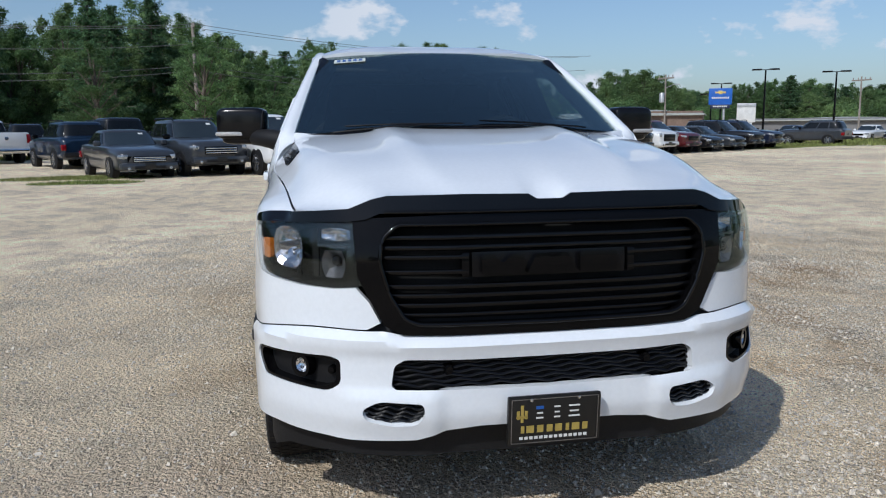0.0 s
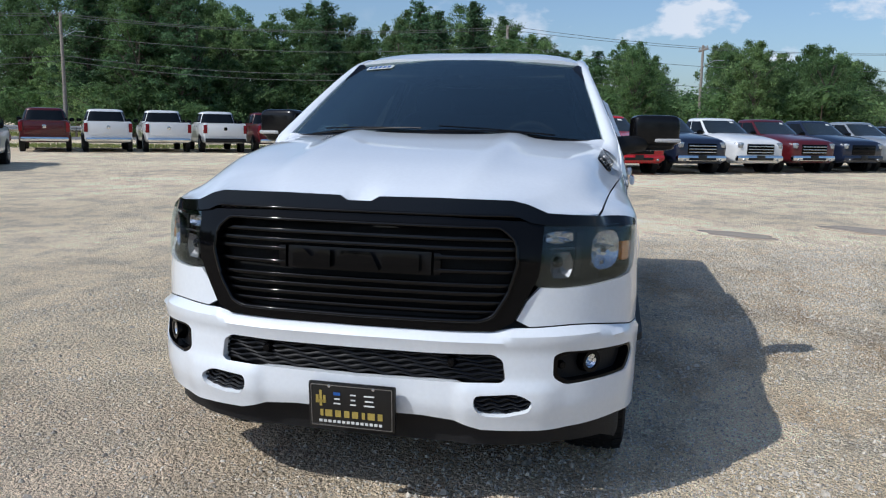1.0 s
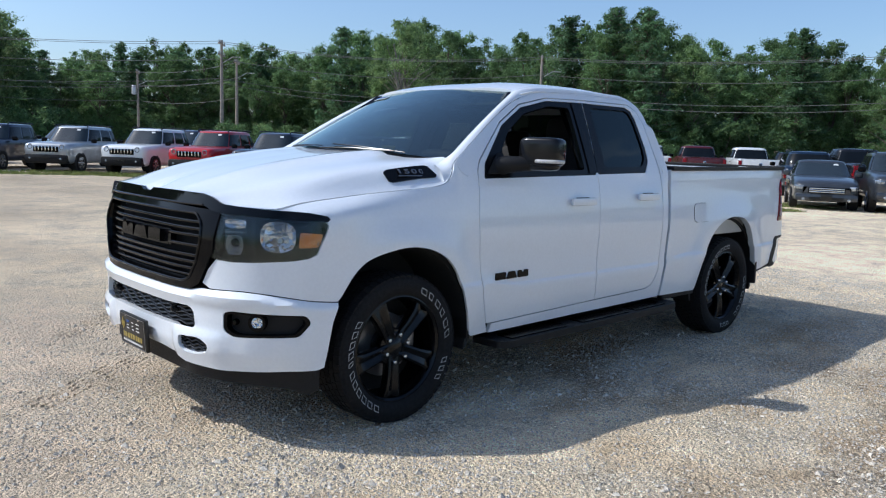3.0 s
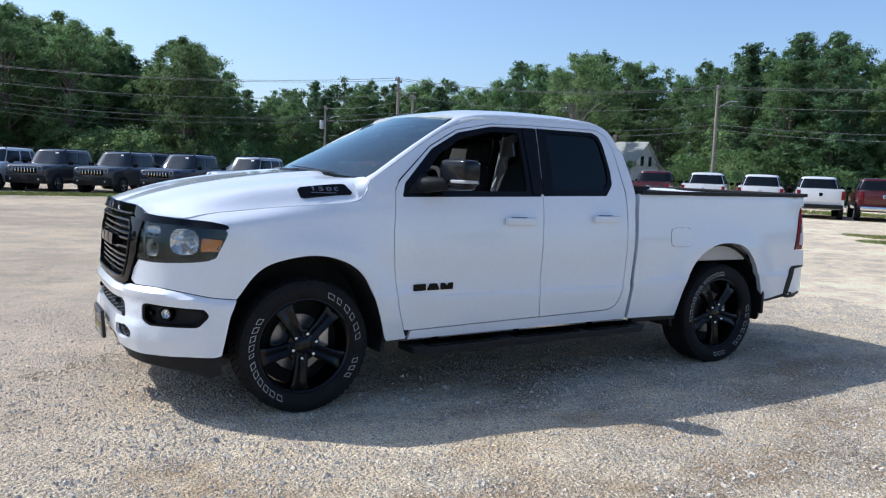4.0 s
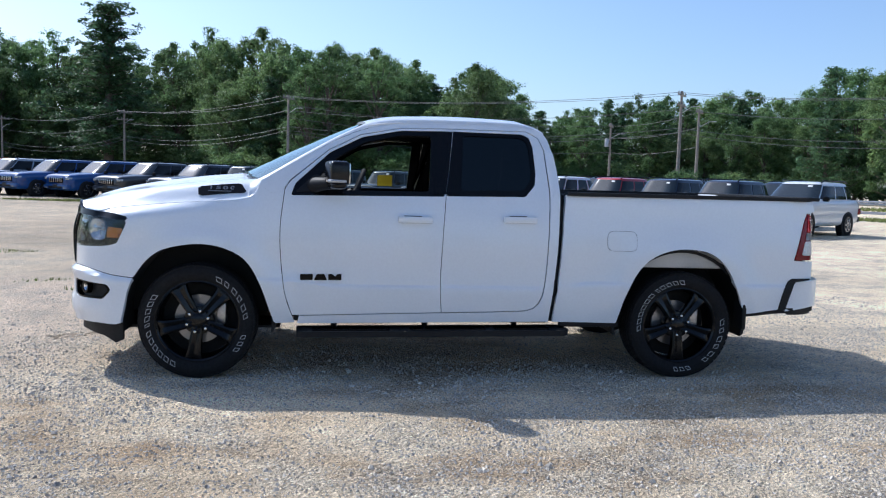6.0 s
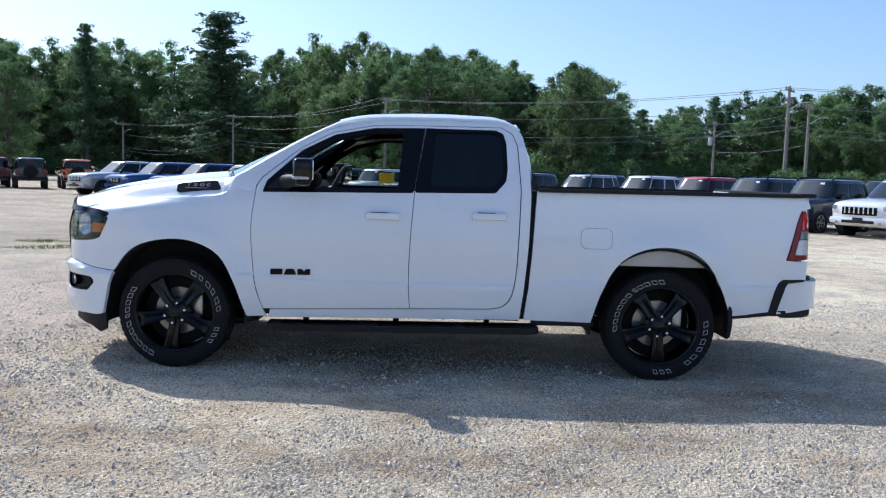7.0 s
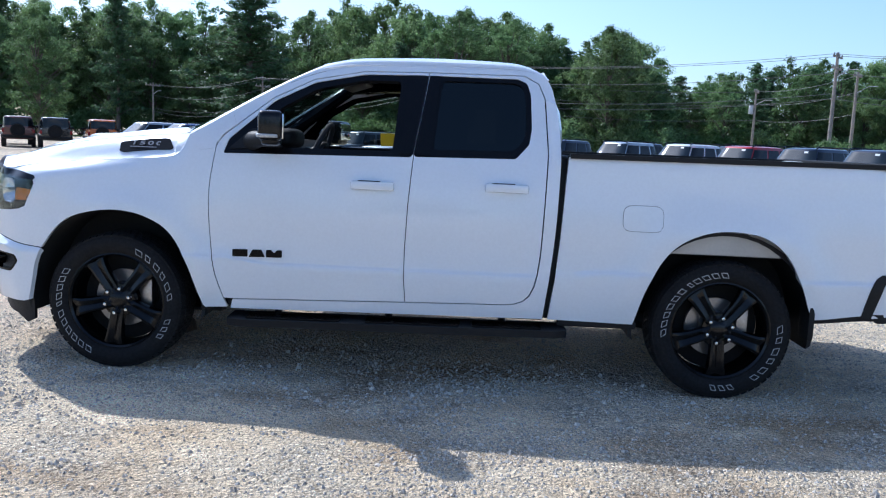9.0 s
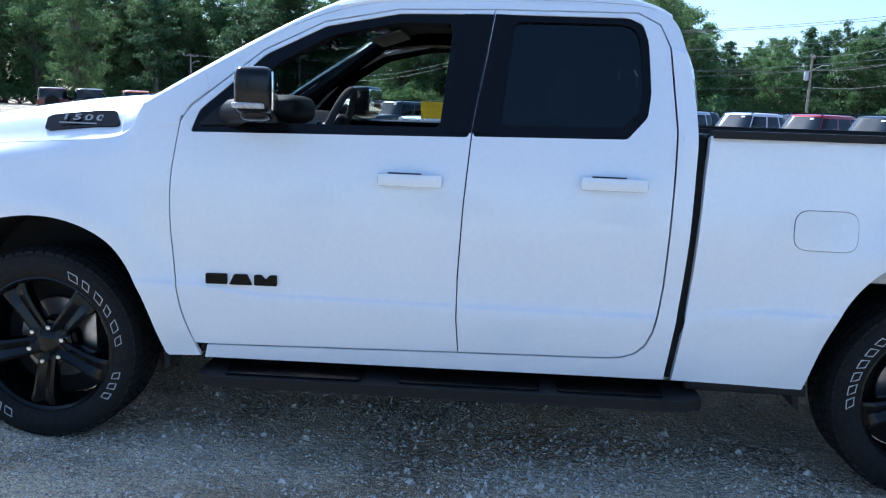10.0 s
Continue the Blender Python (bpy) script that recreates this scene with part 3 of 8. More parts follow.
def around(a, z):
    """A place on the outside: a runs from the nose's middle round the driver's corner; past 1.26 it is x + 1.66."""
    s, a = (1, a) if a >= 0 else (-1, -a)
    lip = shelf_z(a)
    lip = 1 - blend(z, lip - 0.030, lip - 0.003)
    low = 1.008 + 0.017 * lip - 0.008 * blend(z, 0.8, 0.95)
    if a <= 1.26:
        x, y = plan_x(a), plan_y(a) * (1 + (low - 1) * blend(a, 0.5, 1.0)) * (1 - 0.014 * blend(z, 1.0, 1.22) * blend(a, 0.6, 1.0))
    else:
        x, y = a - 1.66, 1.012 * low * (1 - 0.014 * blend(z, 1.0, 1.22))
    x += (0.055 * blend(z, 0.98, 1.25) - 0.034 * lip + 0.016 * (1 - blend(z, 0.67, 0.715)) + 0.03 * (1 - blend(z, 0.36, 0.48))
          - 0.018 * blend(a, 0.36, 0.42) * (1 - blend(a, 0.68, 0.78)) * (1 - blend(z, 0.53, 0.57))) * (1 - blend(a, 1.0, 1.26))
    y -= crown(x, z, y)
    t = blend(a, 1.20, 1.66)
    return x, -s * ((1 - t) * y + t * side_y(max(x, -0.5), z)), z


def along(x):
    return 1.66 + x


def along_at(x, z):
    """The way round at which the outside reaches a station x at a height."""
    lo, hi = 0.7, 1.75
    for _ in range(30):
        mid = (lo + hi) / 2
        lo, hi = (mid, hi) if around(mid, z)[0] < x else (lo, mid)
    return lo if x < 0.05 else along(x)


def at_width(y):
    """The way round from the nose's middle at which the front is y wide."""
    lo, hi = 0.0, 1.2
    for _ in range(30):
        mid = (lo + hi) / 2
        lo, hi = (mid, hi) if plan_y(mid) < y else (lo, mid)
    return lo


def front(y, z):
    return (math.copysign(at_width(abs(y)), y), z)


def side(points):
    return [(along(x), z) for x, z in points]


def proud(d):
    """The outside, moved out by d."""
    def at(a, z):
        p, q, r = (Vector(around(*c)) for c in ((a, z), (a + 0.01, z), (a, z + 0.01)))
        n = (q - p).cross(r - p).normalized()
        if n.dot(Vector((p.x - 1.8 if abs(a) > 1.3 else p.x - 0.3, p.y * (8 if abs(a) > 1.3 else 1), 0))) < 0:
            n = -n
        return tuple(p + n * d)
    return at


OUT = (-0.3, -1, 0)


def both(name, piece, material, label="", parent=truck):
    """A part on the driver's side and its mirror image on the other."""
    return part(name, piece, material, parent, label), part(name, mirrored(piece), material, parent, label)


# fender with the cheek under the headlight
SPLIT = curved([(along(-0.425), 0.713), (1.12, 0.726), (0.98, 0.749), (at_width(0.80), 0.768), (at_width(0.63), 0.766)], 5)
HEAD_LOW = [(at_width(0.665), 0.910), (at_width(0.74), 0.904), (at_width(0.83), 0.907), (1.02, 0.918), (along(-0.56), 0.930)]
HEAD_REAR = [(along(-0.52), 0.948), (along(-0.478), 1.05), (along(-0.468), 1.085), (along(-0.480), 1.106)]
DOOR_FRONT = [(0.585, 1.345), (0.575, 1.25), (0.560, 1.09), (0.566, 0.88), (0.595, 0.64), (0.635, 0.50), (0.672, 0.405)]
fender_outline = (SPLIT + [(at_width(0.585), 0.79), (at_width(0.620), 0.86)] + HEAD_LOW + HEAD_REAR + [(along(-0.50), 1.128), (1.03, 1.143)]
                  + [(along_at(x, z), z) for x, z in curved(SHUT, 4)] + side([(0.43, 1.408), (0.515, 1.404), (0.588, 1.373)]) + side(curved(DOOR_FRONT, 4)) + side([(0.54, 0.398)]) + side(ARCH_F[::-1])[1:-14])
shoulder = [(along_at(x, shut_line(x)), shut_line(x) - d) for d in (0.007, 0.016, 0.027, 0.041, 0.058, 0.078) for x in np.arange(-0.64, 0.36, 0.03)]
CREASE = (0.62, 0.668, 0.676, 0.684, 0.70)
both("fender", sheet(fender_outline, around, OUT, step=0.035, rows=[z + 0.035 for z in CREASE], extra=shoulder), WHITE)

# front bumper with its openings
FOG = [front(0.715, 0.660), front(0.75, 0.672), (1.09, 0.660), (1.115, 0.62), (1.06, 0.555), front(0.76, 0.545), front(0.715, 0.575)]
LOWER = [front(0.45, 0.515), front(0.60, 0.525), front(0.655, 0.49), front(0.64, 0.452), front(0.55, 0.432), front(0.47, 0.438), front(0.445, 0.475)]
SLOT = [front(0.545, 0.645), front(0.51, 0.667), front(0.25, 0.664), (0, 0.664), front(-0.25, 0.664), front(-0.51, 0.667), front(-0.545, 0.645), front(-0.555, 0.575), front(-0.54, 0.562), (0, 0.555), front(0.54, 0.562), front(0.555, 0.575)]


def flip(points):
    return [(-a, z) for a, z in points[::-1]]


bumper_half = ([front(0.30, 0.745), front(0.50, 0.748), front(0.575, 0.762)] + [(a, z - 0.005) for a, z in SPLIT[::-1]]
               + side([(-0.455, 0.61), (-0.475, 0.48), (-0.495, 0.395), (-0.53, 0.385)]) + [(0.99, 0.385), front(0.73, 0.372), front(0.60, 0.375), front(0.47, 0.378), front(0.37, 0.408), front(0.25, 0.420)])
front_bumper = part("front_bumper", sheet(bumper_half + flip(bumper_half), around, (-1, 0, 0), holes=[rounded(SLOT, 0.015), rounded(FOG, 0.02), flip(rounded(FOG, 0.02)), rounded(LOWER, 0.03), flip(rounded(LOWER, 0.03))], step=0.022, thick=0.035), WHITE, truck)


def behind(outline, depth, holes=(), step=0.05, thick=0.01):
    return sheet(outline, proud(-depth), (-1, 0, 0), holes, step, thick)


# grille: black surround with its frame, bars, and plain blocks where the maker's letters stand
GRILLE_OUT = [front(0.62, 1.142), front(0.665, 1.128), front(0.656, 0.955), front(0.630, 0.90), front(0.572, 0.785), front(0.51, 0.752), front(0.40, 0.750), (0, 0.750)]
GRILLE_IN = [front(0.52, 1.120), front(0.572, 1.075), front(0.582, 1.00), front(0.552, 0.89), front(0.502, 0.805), front(0.455, 0.787), (0, 0.784)]
grille_outline = GRILLE_OUT + flip(GRILLE_OUT)[1:] + [(0, 1.165)]
grille_hole = rounded(GRILLE_IN + flip(GRILLE_IN)[1:] + [(0, 1.120)], 0.02)
grille = part("grille", sheet(grille_outline, proud(0.012), (-1, 0, 0), [grille_hole], 0.04, 0.05), BLACK_GLOSS, truck, "gloss black grille surround")
part("backing", behind(grille_hole, 0.07), DARK_VOID, grille)
rim_way = [proud(0.013)(a, z) for a, z in dense(grille_hole, 0.03)]
part("inner_rim", tube(rim_way + rim_way[:1], 0.0075, 8), GRILLE_BLACK, grille, sharp=80)
grille_edge = smooth_through([0.784, 0.805, 0.89, 1.00, 1.075, 1.120], [0.455, 0.502, 0.552, 0.582, 0.572, 0.52])


def grille_bar(z, a0, a1, h=0.0085, d=0.030, sink=0.010):
    """A bar across the grille, bent as the nose is: an upright face with a small round at its upper edge."""
    verts, faces, n, r = [], [], 26, 0.0045
    ring = [(sink + 0.003, -h), (sink, -h * 0.6)] + [(sink + r * (1 - math.cos(q)), h - r + r * math.sin(q)) for q in np.linspace(0, math.pi / 2, 6)] + [(sink + d, h - 0.002), (sink + d, -h)]
    levels = [(proud(-deep), up) for deep, up in ring]
    for i in range(n + 1):
        a = a0 + (a1 - a0) * i / n
        verts += [at(a, z + up) for at, up in levels]
    m = len(ring)
    for i in range(n):
        for k in range(m):
            p, q = i * m + k, i * m + (k + 1) % m
            faces.append([p, q, q + m, p + m])
    return verts, faces + [list(range(m))[::-1], [m * n + k for k in range(m)]]


for z in (1.082, 1.047, 0.912, 0.880, 0.847, 0.813):
    e = at_width(grille_edge(z)) + 0.01
    part("grille_bar", grille_bar(z, -e, e), GRILLE_BLACK, grille, sharp=60)
for s in (1, -1):
    for z in (1.014, 0.962):
        e = at_width(grille_edge(z)) + 0.01
        part("grille_bar", grille_bar(z, s * at_width(0.285), s * e, 0.008), GRILLE_BLACK, grille, sharp=60)
    part("grille_bar", grille_bar(0.987, s * at_width(0.285), s * at_width(0.31), 0.042), BLACK_GLOSS, grille)
for shape in ([(0.235, 1.02), (0.10, 1.02), (0.10, 0.953), (0.235, 0.953)], [(0.055, 1.02), (-0.055, 1.02), (-0.088, 0.953), (0.088, 0.953)], [(-0.10, 1.02), (-0.14, 1.02), (-0.172, 0.990), (-0.205, 1.02), (-0.245, 1.02), (-0.245, 0.953), (-0.10, 0.953)]):
    part("emblem_block", sheet(rounded([front(y, z) for y, z in shape], 0.010), proud(0.012), (-1, 0, 0), step=0.03, thick=0.03), BLACK_GLOSS, grille)
band = [front(0.275, 1.03), front(-0.275, 1.03), front(-0.275, 0.943), front(0.275, 0.943)]
part("emblem_band", sheet(band, proud(-0.014), (-1, 0, 0), step=0.05, thick=0.02), BLACK_TRIM, grille)

# black deflector along the hood's front edge
DEFLECT = [front(0.045, 1.200), front(0.075, 1.219), front(0.30, 1.222), front(0.55, 1.218), front(0.60, 1.205), front(0.672, 1.172), front(0.75, 1.166), front(0.86, 1.157), (along(-0.56), 1.144), (along(-0.475), 1.130),
           (along(-0.462), 1.116), (along(-0.475), 1.104), (1.03, 1.112), front(0.80, 1.124), front(0.68, 1.128), front(0.62, 1.136), front(0.575, 1.156), front(0.30, 1.158)]


def deflector_at(a, z):
    return proud(0.022 - 0.018 * blend(abs(a), 0.66, 0.95))(a, z)


part("hood_deflector", sheet(DEFLECT + flip(DEFLECT), deflector_at, (-1, 0, 0), step=0.04, thick=0.022), DEFLECTOR, truck, "black plastic hood deflector")
part("deflector_lip", tube([deflector_at(at_width(0.56) * k / 20, 1.160) for k in range(-20, 21)], 0.006, 8), GRILLE_BLACK, bpy.data.objects["hood_deflector"], sharp=80)

# hood
hood_top = smooth_through([-1.0, -0.93, -0.81, -0.63, -0.40, -0.18, 0.0, 0.27, 0.45], [1.15, 1.200, 1.262, 1.320, 1.367, 1.402, 1.427, 1.452, 1.462])
hood_edge = smooth_through([-1.0, -0.9] + [p[0] for p in SHUT] + [0.45], [1.14, 1.148] + [p[1] + 0.003 for p in SHUT] + [1.42])
flank = [-0.685, -0.63, -0.527, -0.42, -0.25, -0.04, 0.12, 0.22, 0.30, 0.36, 0.405]
hood_half = smooth_through([-1.0, -0.88, -0.80, -0.73] + flank + [0.45], [0.64, 0.70, 0.77, 0.825] + [shut_y(x) - 0.002 for x in flank] + [0.90])
hood_shape = smooth_through([0, 0.34, 0.43, 0.475, 0.53, 0.62, 0.76, 0.84, 0.895, 0.952, 1.0, 1.2], [0.95, 0.965, 1.0, 0.955, 0.86, 0.80, 0.74, 0.68, 0.565, 0.22, 0.0, -0.4])
hood_front_shape = smooth_through([0, 0.32, 0.43, 0.52, 0.70, 0.79, 0.87, 0.93, 1.0, 1.2], [0.94, 0.95, 0.96, 0.86, 0.68, 0.56, 0.27, 0.10, 0.0, -0.3])
hood_nose_x = smooth_through([0, 0.04, 0.075, 0.25, 0.45, 0.56, 0.64, 0.74, 0.845, 0.90, 1.0], [-0.905, -0.905, -0.925, -0.92, -0.90, -0.884, -0.856, -0.806, -0.728, -0.680, -0.40])
hood_nose_z = smooth_through([0, 0.045, 0.075, 0.30, 0.55, 0.60, 0.672, 0.75, 0.86, 1.0], [1.196, 1.197, 1.216, 1.220, 1.216, 1.205, 1.172, 1.167, 1.161, 1.157])


def hood_raw(x, y):
    e = hood_edge(x)
    k, w = abs(y) / hood_half(x), blend(x, -0.85, -0.25)
    return e + (hood_top(x) - e) * (w * hood_shape(k) + (1 - w) * hood_front_shape(k))


def hood_z(x, y):
    """The hood's height; its front lip bends down to the deflector."""
    y = abs(y)
    nose = hood_nose_x(y)
    drop = hood_raw(nose, y) - hood_nose_z(y)
    return hood_raw(x, y) - drop * math.exp(-max(0, x - nose) / 0.075)


HOOD = [(-0.905, 0.0), (-0.905, 0.04), (-0.925, 0.075), (-0.92, 0.25), (-0.90, 0.45), (-0.884, 0.56), (-0.856, 0.64), (-0.806, 0.74), (-0.728, 0.830), (-0.685, hood_half(-0.685)),
        *[(x, hood_half(x)) for x in flank[1:-1]], (0.402, hood_half(0.402)), (0.425, 0.86), (0.375, 0.72), (0.295, 0.5), (0.232, 0.25), (0.215, 0)]
hood_outline = [(x, -y) for x, y in HOOD] + [(x, y) for x, y in HOOD[-2:0:-1]]
hood = part("hood", sheet(hood_outline, lambda x, y: (x, y, hood_z(x, y)), (0, 0, 1), step=0.032, thick=0.014), WHITE, truck)
# added black strip under the shut line, standing for the shade in the seam
both("hood_seal", tube([(x, -shut_y(x), shut_line(x) - 0.007) for x in np.linspace(-0.66, 0.345, 40)], 0.0030, 6), BLACK_TRIM)
for s in (1, -1):
    scoop = [(x, s * v) for x, v in rounded([(-0.014, 0.16), (0.012, 0.0), (0.304, 0.0), (0.314, 0.16), (0.282, 0.92), (0.26, 1.0), (0.0, 1.0), (-0.022, 0.86)], 0.012)]

    def scoop_at(x, v):
        """A place on the vent: v runs from its lower edge to its upper one."""
        v = abs(v)
        low = 0.888 + 0.045 * x
        return (x, s_sign * (low - 0.056 * v), hood_z(x, low) + 0.012 + (hood_z(x, low - 0.056) - hood_z(x, low) - 0.004) * v)

    s_sign = s
    duct = part("hood_scoop", sheet(scoop, scoop_at, (0, s, 0.4), step=0.03, thick=0.024), BLACK_TRIM, hood, "black plastic hood vent")
    spot, above = Vector(scoop_at(0.146, 0.5)), Vector(scoop_at(0.146, 0.9))
    run = Vector((-s, 0, 0)) + Vector((0, (scoop_at(0.17, 0.5)[1] - scoop_at(0.19, 0.5)[1]) * s * 50, 0))
    run.normalize()
    rise = (above - spot).normalized()
    face = run.cross(rise).normalized()
    lettering = Matrix((run, rise, face)).transposed().to_4x4()
    lettering.translation = spot + face * 0.003
    for q, figure in enumerate("1500"):
        digits = bpy.data.curves.new("digit", "FONT")
        digits.body, digits.size, digits.extrude, digits.align_x, digits.align_y, digits.offset = figure, 0.050, 0.002, "CENTER", "CENTER", 0.0012
        holder = bpy.data.objects.new("digit", digits)
        cut = bpy.data.meshes.new_from_object(holder)
        bpy.data.objects.remove(holder)
        cut.transform(lettering @ Matrix.Translation((0.050 * (q - 1.5), 0.006, 0)) @ Matrix.Diagonal((1.45, 0.85, 1, 1)))
        cut.materials.clear()
        cut.materials.append(NUMBER_METAL)
        part("digit", cut, parent=duct)
    part("print_bar", moved(block(0, -0.023, 0, 0.19, 0.006, 0.003), lettering), NUMBER_METAL, duct)

# cab: side frame, doors, roof, back
CAB = [(0.425, 1.405), (0.70, 1.575), (0.92, 1.703), (1.12, 1.795), (1.36, 1.852), (1.65, 1.872), (1.95, 1.876), (2.25, 1.872), (2.42, 1.855), (2.50, 1.815), (2.548, 1.70), (2.585, 1.40), (2.583, 1.10), (2.572, 0.86), (2.555, 0.66), (2.530, 0.425)]
CAB_IN = [(0.690, 0.398), (0.703, 0.452), (1.72, 0.482), (2.302, 0.497), (2.363, 0.504), (2.413, 0.523), (2.450, 0.558), (2.473, 0.610), (2.490, 0.689), (2.502, 0.80), (2.510, 1.05), (2.520, 1.38), (2.495, 1.70), (2.455, 1.792), (2.37, 1.838), (1.82, 1.836), (1.42, 1.826), (1.12, 1.766), (0.89, 1.645), (0.62, 1.415), (0.596, 1.37), (0.52, 1.402)]


def cab_at(x, z):
    return (x, -side_y(x, z), z)


both("cab_frame", sheet(curved(CAB, 4) + CAB_IN, cab_at, (0, -1, 0), step=0.06, thick=0.05), WHITE)
DOOR_F = [(x + 0.005, z) for x, z in curved(DOOR_FRONT[:-1], 4)] + [(0.655, 0.461), (0.71, 0.459), (1.722, 0.489), (1.710, 0.62), (1.708, 0.79), (1.719, 1.07), (1.737, 1.335), (1.800, 1.829), (1.42, 1.820), (1.12, 1.759), (0.89, 1.637), (0.628, 1.410), (0.604, 1.375)]
DOOR_R = [(1.727, 0.489), (2.30, 0.504), (2.36, 0.511), (2.408, 0.529), (2.443, 0.563), (2.466, 0.613), (2.483, 0.69), (2.495, 0.80), (2.503, 1.05), (2.513, 1.38), (2.488, 1.70), (2.45, 1.786), (2.365, 1.831), (1.805, 1.829), (1.742, 1.335), (1.724, 1.07), (1.713, 0.79), (1.715, 0.62)]
PANE_F = [(0.632, 1.308), (1.728, 1.330), (1.790, 1.815), (1.42, 1.806), (1.13, 1.746), (0.90, 1.625), (0.66, 1.395)]
PANE_R = [(1.745, 1.333), (2.33, 1.345), (2.405, 1.43), (2.418, 1.52), (2.408, 1.72), (2.385, 1.79), (2.33, 1.815), (1.806, 1.815)]
GLASS_F = [(0.80, 1.352), (1.615, 1.362), (1.640, 1.772), (1.42, 1.770), (1.15, 1.708), (0.95, 1.590), (0.815, 1.44)]
GLASS_R = [(1.85, 1.380), (2.31, 1.388), (2.375, 1.45), (2.388, 1.53), (2.378, 1.71), (2.36, 1.765), (2.32, 1.788), (1.885, 1.786)]
for s in (1, -1):
    def on_side(x, z, d=0.0, s=s):
        return (x, -s * (side_y(x, z) + d), z)

    for name, outline, pane, opening in (("front_door", DOOR_F, PANE_F, GLASS_F), ("rear_door", DOOR_R, PANE_R, GLASS_R)):
        door = part(name, sheet(rounded(outline, 0.006) if name == "rear_door" else outline, on_side, (0, -s, 0), [rounded(pane, 0.015)], 0.05, 0.045, sorted({*CREASE, *([z + 0.018 for z in CREASE] if name == "front_door" else [])})), WHITE, truck)
        part("window_frame", sheet(rounded([(x, z) for x, z in pane], 0.012), lambda x, z: on_side(x, z, -0.006), (0, -s, 0), [rounded(opening, 0.03)], 0.06, 0.03), BLACK_TRIM, door, "black window surround")
        cover = [(1.655, 1.346), (1.7375, 1.346), (1.7985, 1.812), (1.68, 1.810)] if name == "front_door" else [(1.7425, 1.346), (1.84, 1.346), (1.87, 1.812), (1.8055, 1.814)]
        part("pillar_cover", sheet(cover, lambda x, z: on_side(x, z, 0.002), (0, -s, 0), step=0.08, thick=0.006), BLACK_TRIM, door)
        hx, hz = (1.515, 1.160) if name == "front_door" else (2.285, 1.178)
        y0 = side_y(hx, hz)
        handle = part("door_handle", moved(block(0, 0, 0, 0.25, 0.03, 0.05, 0.016), Matrix.Translation((hx, -s * (y0 + 0.028), hz))), WHITE, door)
        part("handle_cup", moved(block(0, 0, 0, 0.13, 0.008, 0.016, 0.006), Matrix.Translation((hx - 0.02, -s * (y0 + 0.030), hz + 0.021))), BLACK_PLASTIC, handle)
        if name == "rear_door" or s == -1:
            tint = TINTED if name == "rear_door" else CLEAR
            pane_ob = part("window", sheet(opening, lambda x, z: on_side(x, z, -0.016), (0, -s, 0), step=0.15, thick=0.004), tint, door, "dark tinted side window" if name == "rear_door" else "clear side window")
            pane_ob.visible_shadow = False
        if name == "front_door":
            for shape in ([(0.707, 0.712), (0.795, 0.714), (0.795, 0.757), (0.707, 0.755)], [(0.803, 0.713), (0.897, 0.715), (0.876, 0.758), (0.824, 0.757)], [(0.905, 0.715), (0.997, 0.716), (0.997, 0.760), (0.968, 0.759), (0.951, 0.740), (0.934, 0.759), (0.905, 0.758)]):
                part("badge_block", sheet(rounded(shape, 0.006), lambda x, z: on_side(x, z, 0.008), (0, -s, 0), step=0.03, thick=0.012), BLACK_GLOSS, door, "black badge block")

roof_mid = smooth_through([1.0, 1.10, 1.20, 1.40, 1.9, 2.3, 2.45, 2.55], [1.835, 1.874, 1.903, 1.936, 1.953, 1.942, 1.908, 1.835])


def roof_z(x, y):
    k = abs(y) / 0.70
    return roof_mid(x) - (roof_mid(x) - 1.868 + 0.09 * blend(x, 2.3, 2.6) + 0.03 * (1 - blend(x, 1.1, 1.35))) * k ** 5


ROOF = [(1.092, 0), (1.105, 0.35), (1.145, 0.60), (1.172, 0.728), (1.36, 0.712), (1.65, 0.703), (2.25, 0.703), (2.40, 0.705), (2.48, 0.69), (2.525, 0.6), (2.54, 0.3), (2.545, 0)]
roof = part("roof", sheet([(x, -y) for x, y in ROOF] + [(x, y) for x, y in ROOF[-2:0:-1]], lambda x, y: (x, y, roof_z(x, y)), (0, 0, 1), step=0.08, thick=0.03), WHITE, truck)
part("headliner", sheet([(1.2, -0.62), (2.46, -0.62), (2.46, 0.62), (1.2, 0.62)], lambda x, y: (x, y, roof_z(x, y) - 0.05), (0, 0, -1), step=0.2, thick=0.01), GREY_CLOTH, roof)


def windshield_at(y, t):
    """t runs from the cowl to the roof."""
    w = 0.845 + (0.672 - 0.845) * t
    k = abs(y)
    x = 0.205 + 0.235 * k * k + (0.885 - 0.165 * k * k) * t
    z = 1.455 - 0.045 * k * k + (0.416 + 0.016 * k * k) * t + 0.05 * t * (1 - t)
    return (x, y * w, z)


def band_of(y0, y1, t0, t1):
    return [(y0, t0), (y1, t0), (y1, t1), (y0, t1)]


windshield = part("windshield", sheet(band_of(-1, 1, 0, 1), windshield_at, (-1, 0, 1), step=0.12, thick=0.005), WINDSHIELD, truck, "dark windshield reflecting the sky")
windshield.visible_shadow = False
part("windshield_seal", sheet(band_of(-1.0, 1.0, -0.02, 1.0), lambda a, b: tuple(Vector(windshield_at(a, b)) + Vector((0.004, 0, -0.004))), (-1, 0, 1), [rounded(band_of(-0.985, 0.985, 0.03, 0.975), 0.02)], 0.1, 0.02), BLACK_TRIM, truck)
part("sticker", sheet(band_of(0.63, 0.88, 0.875, 0.93), lambda a, b: tuple(Vector(windshield_at(a, b)) + Vector((-0.004, 0, 0.004))), (-1, 0, 1), step=0.1, thick=0.001), PAPER, windshield, "pale paper sticker with a number")
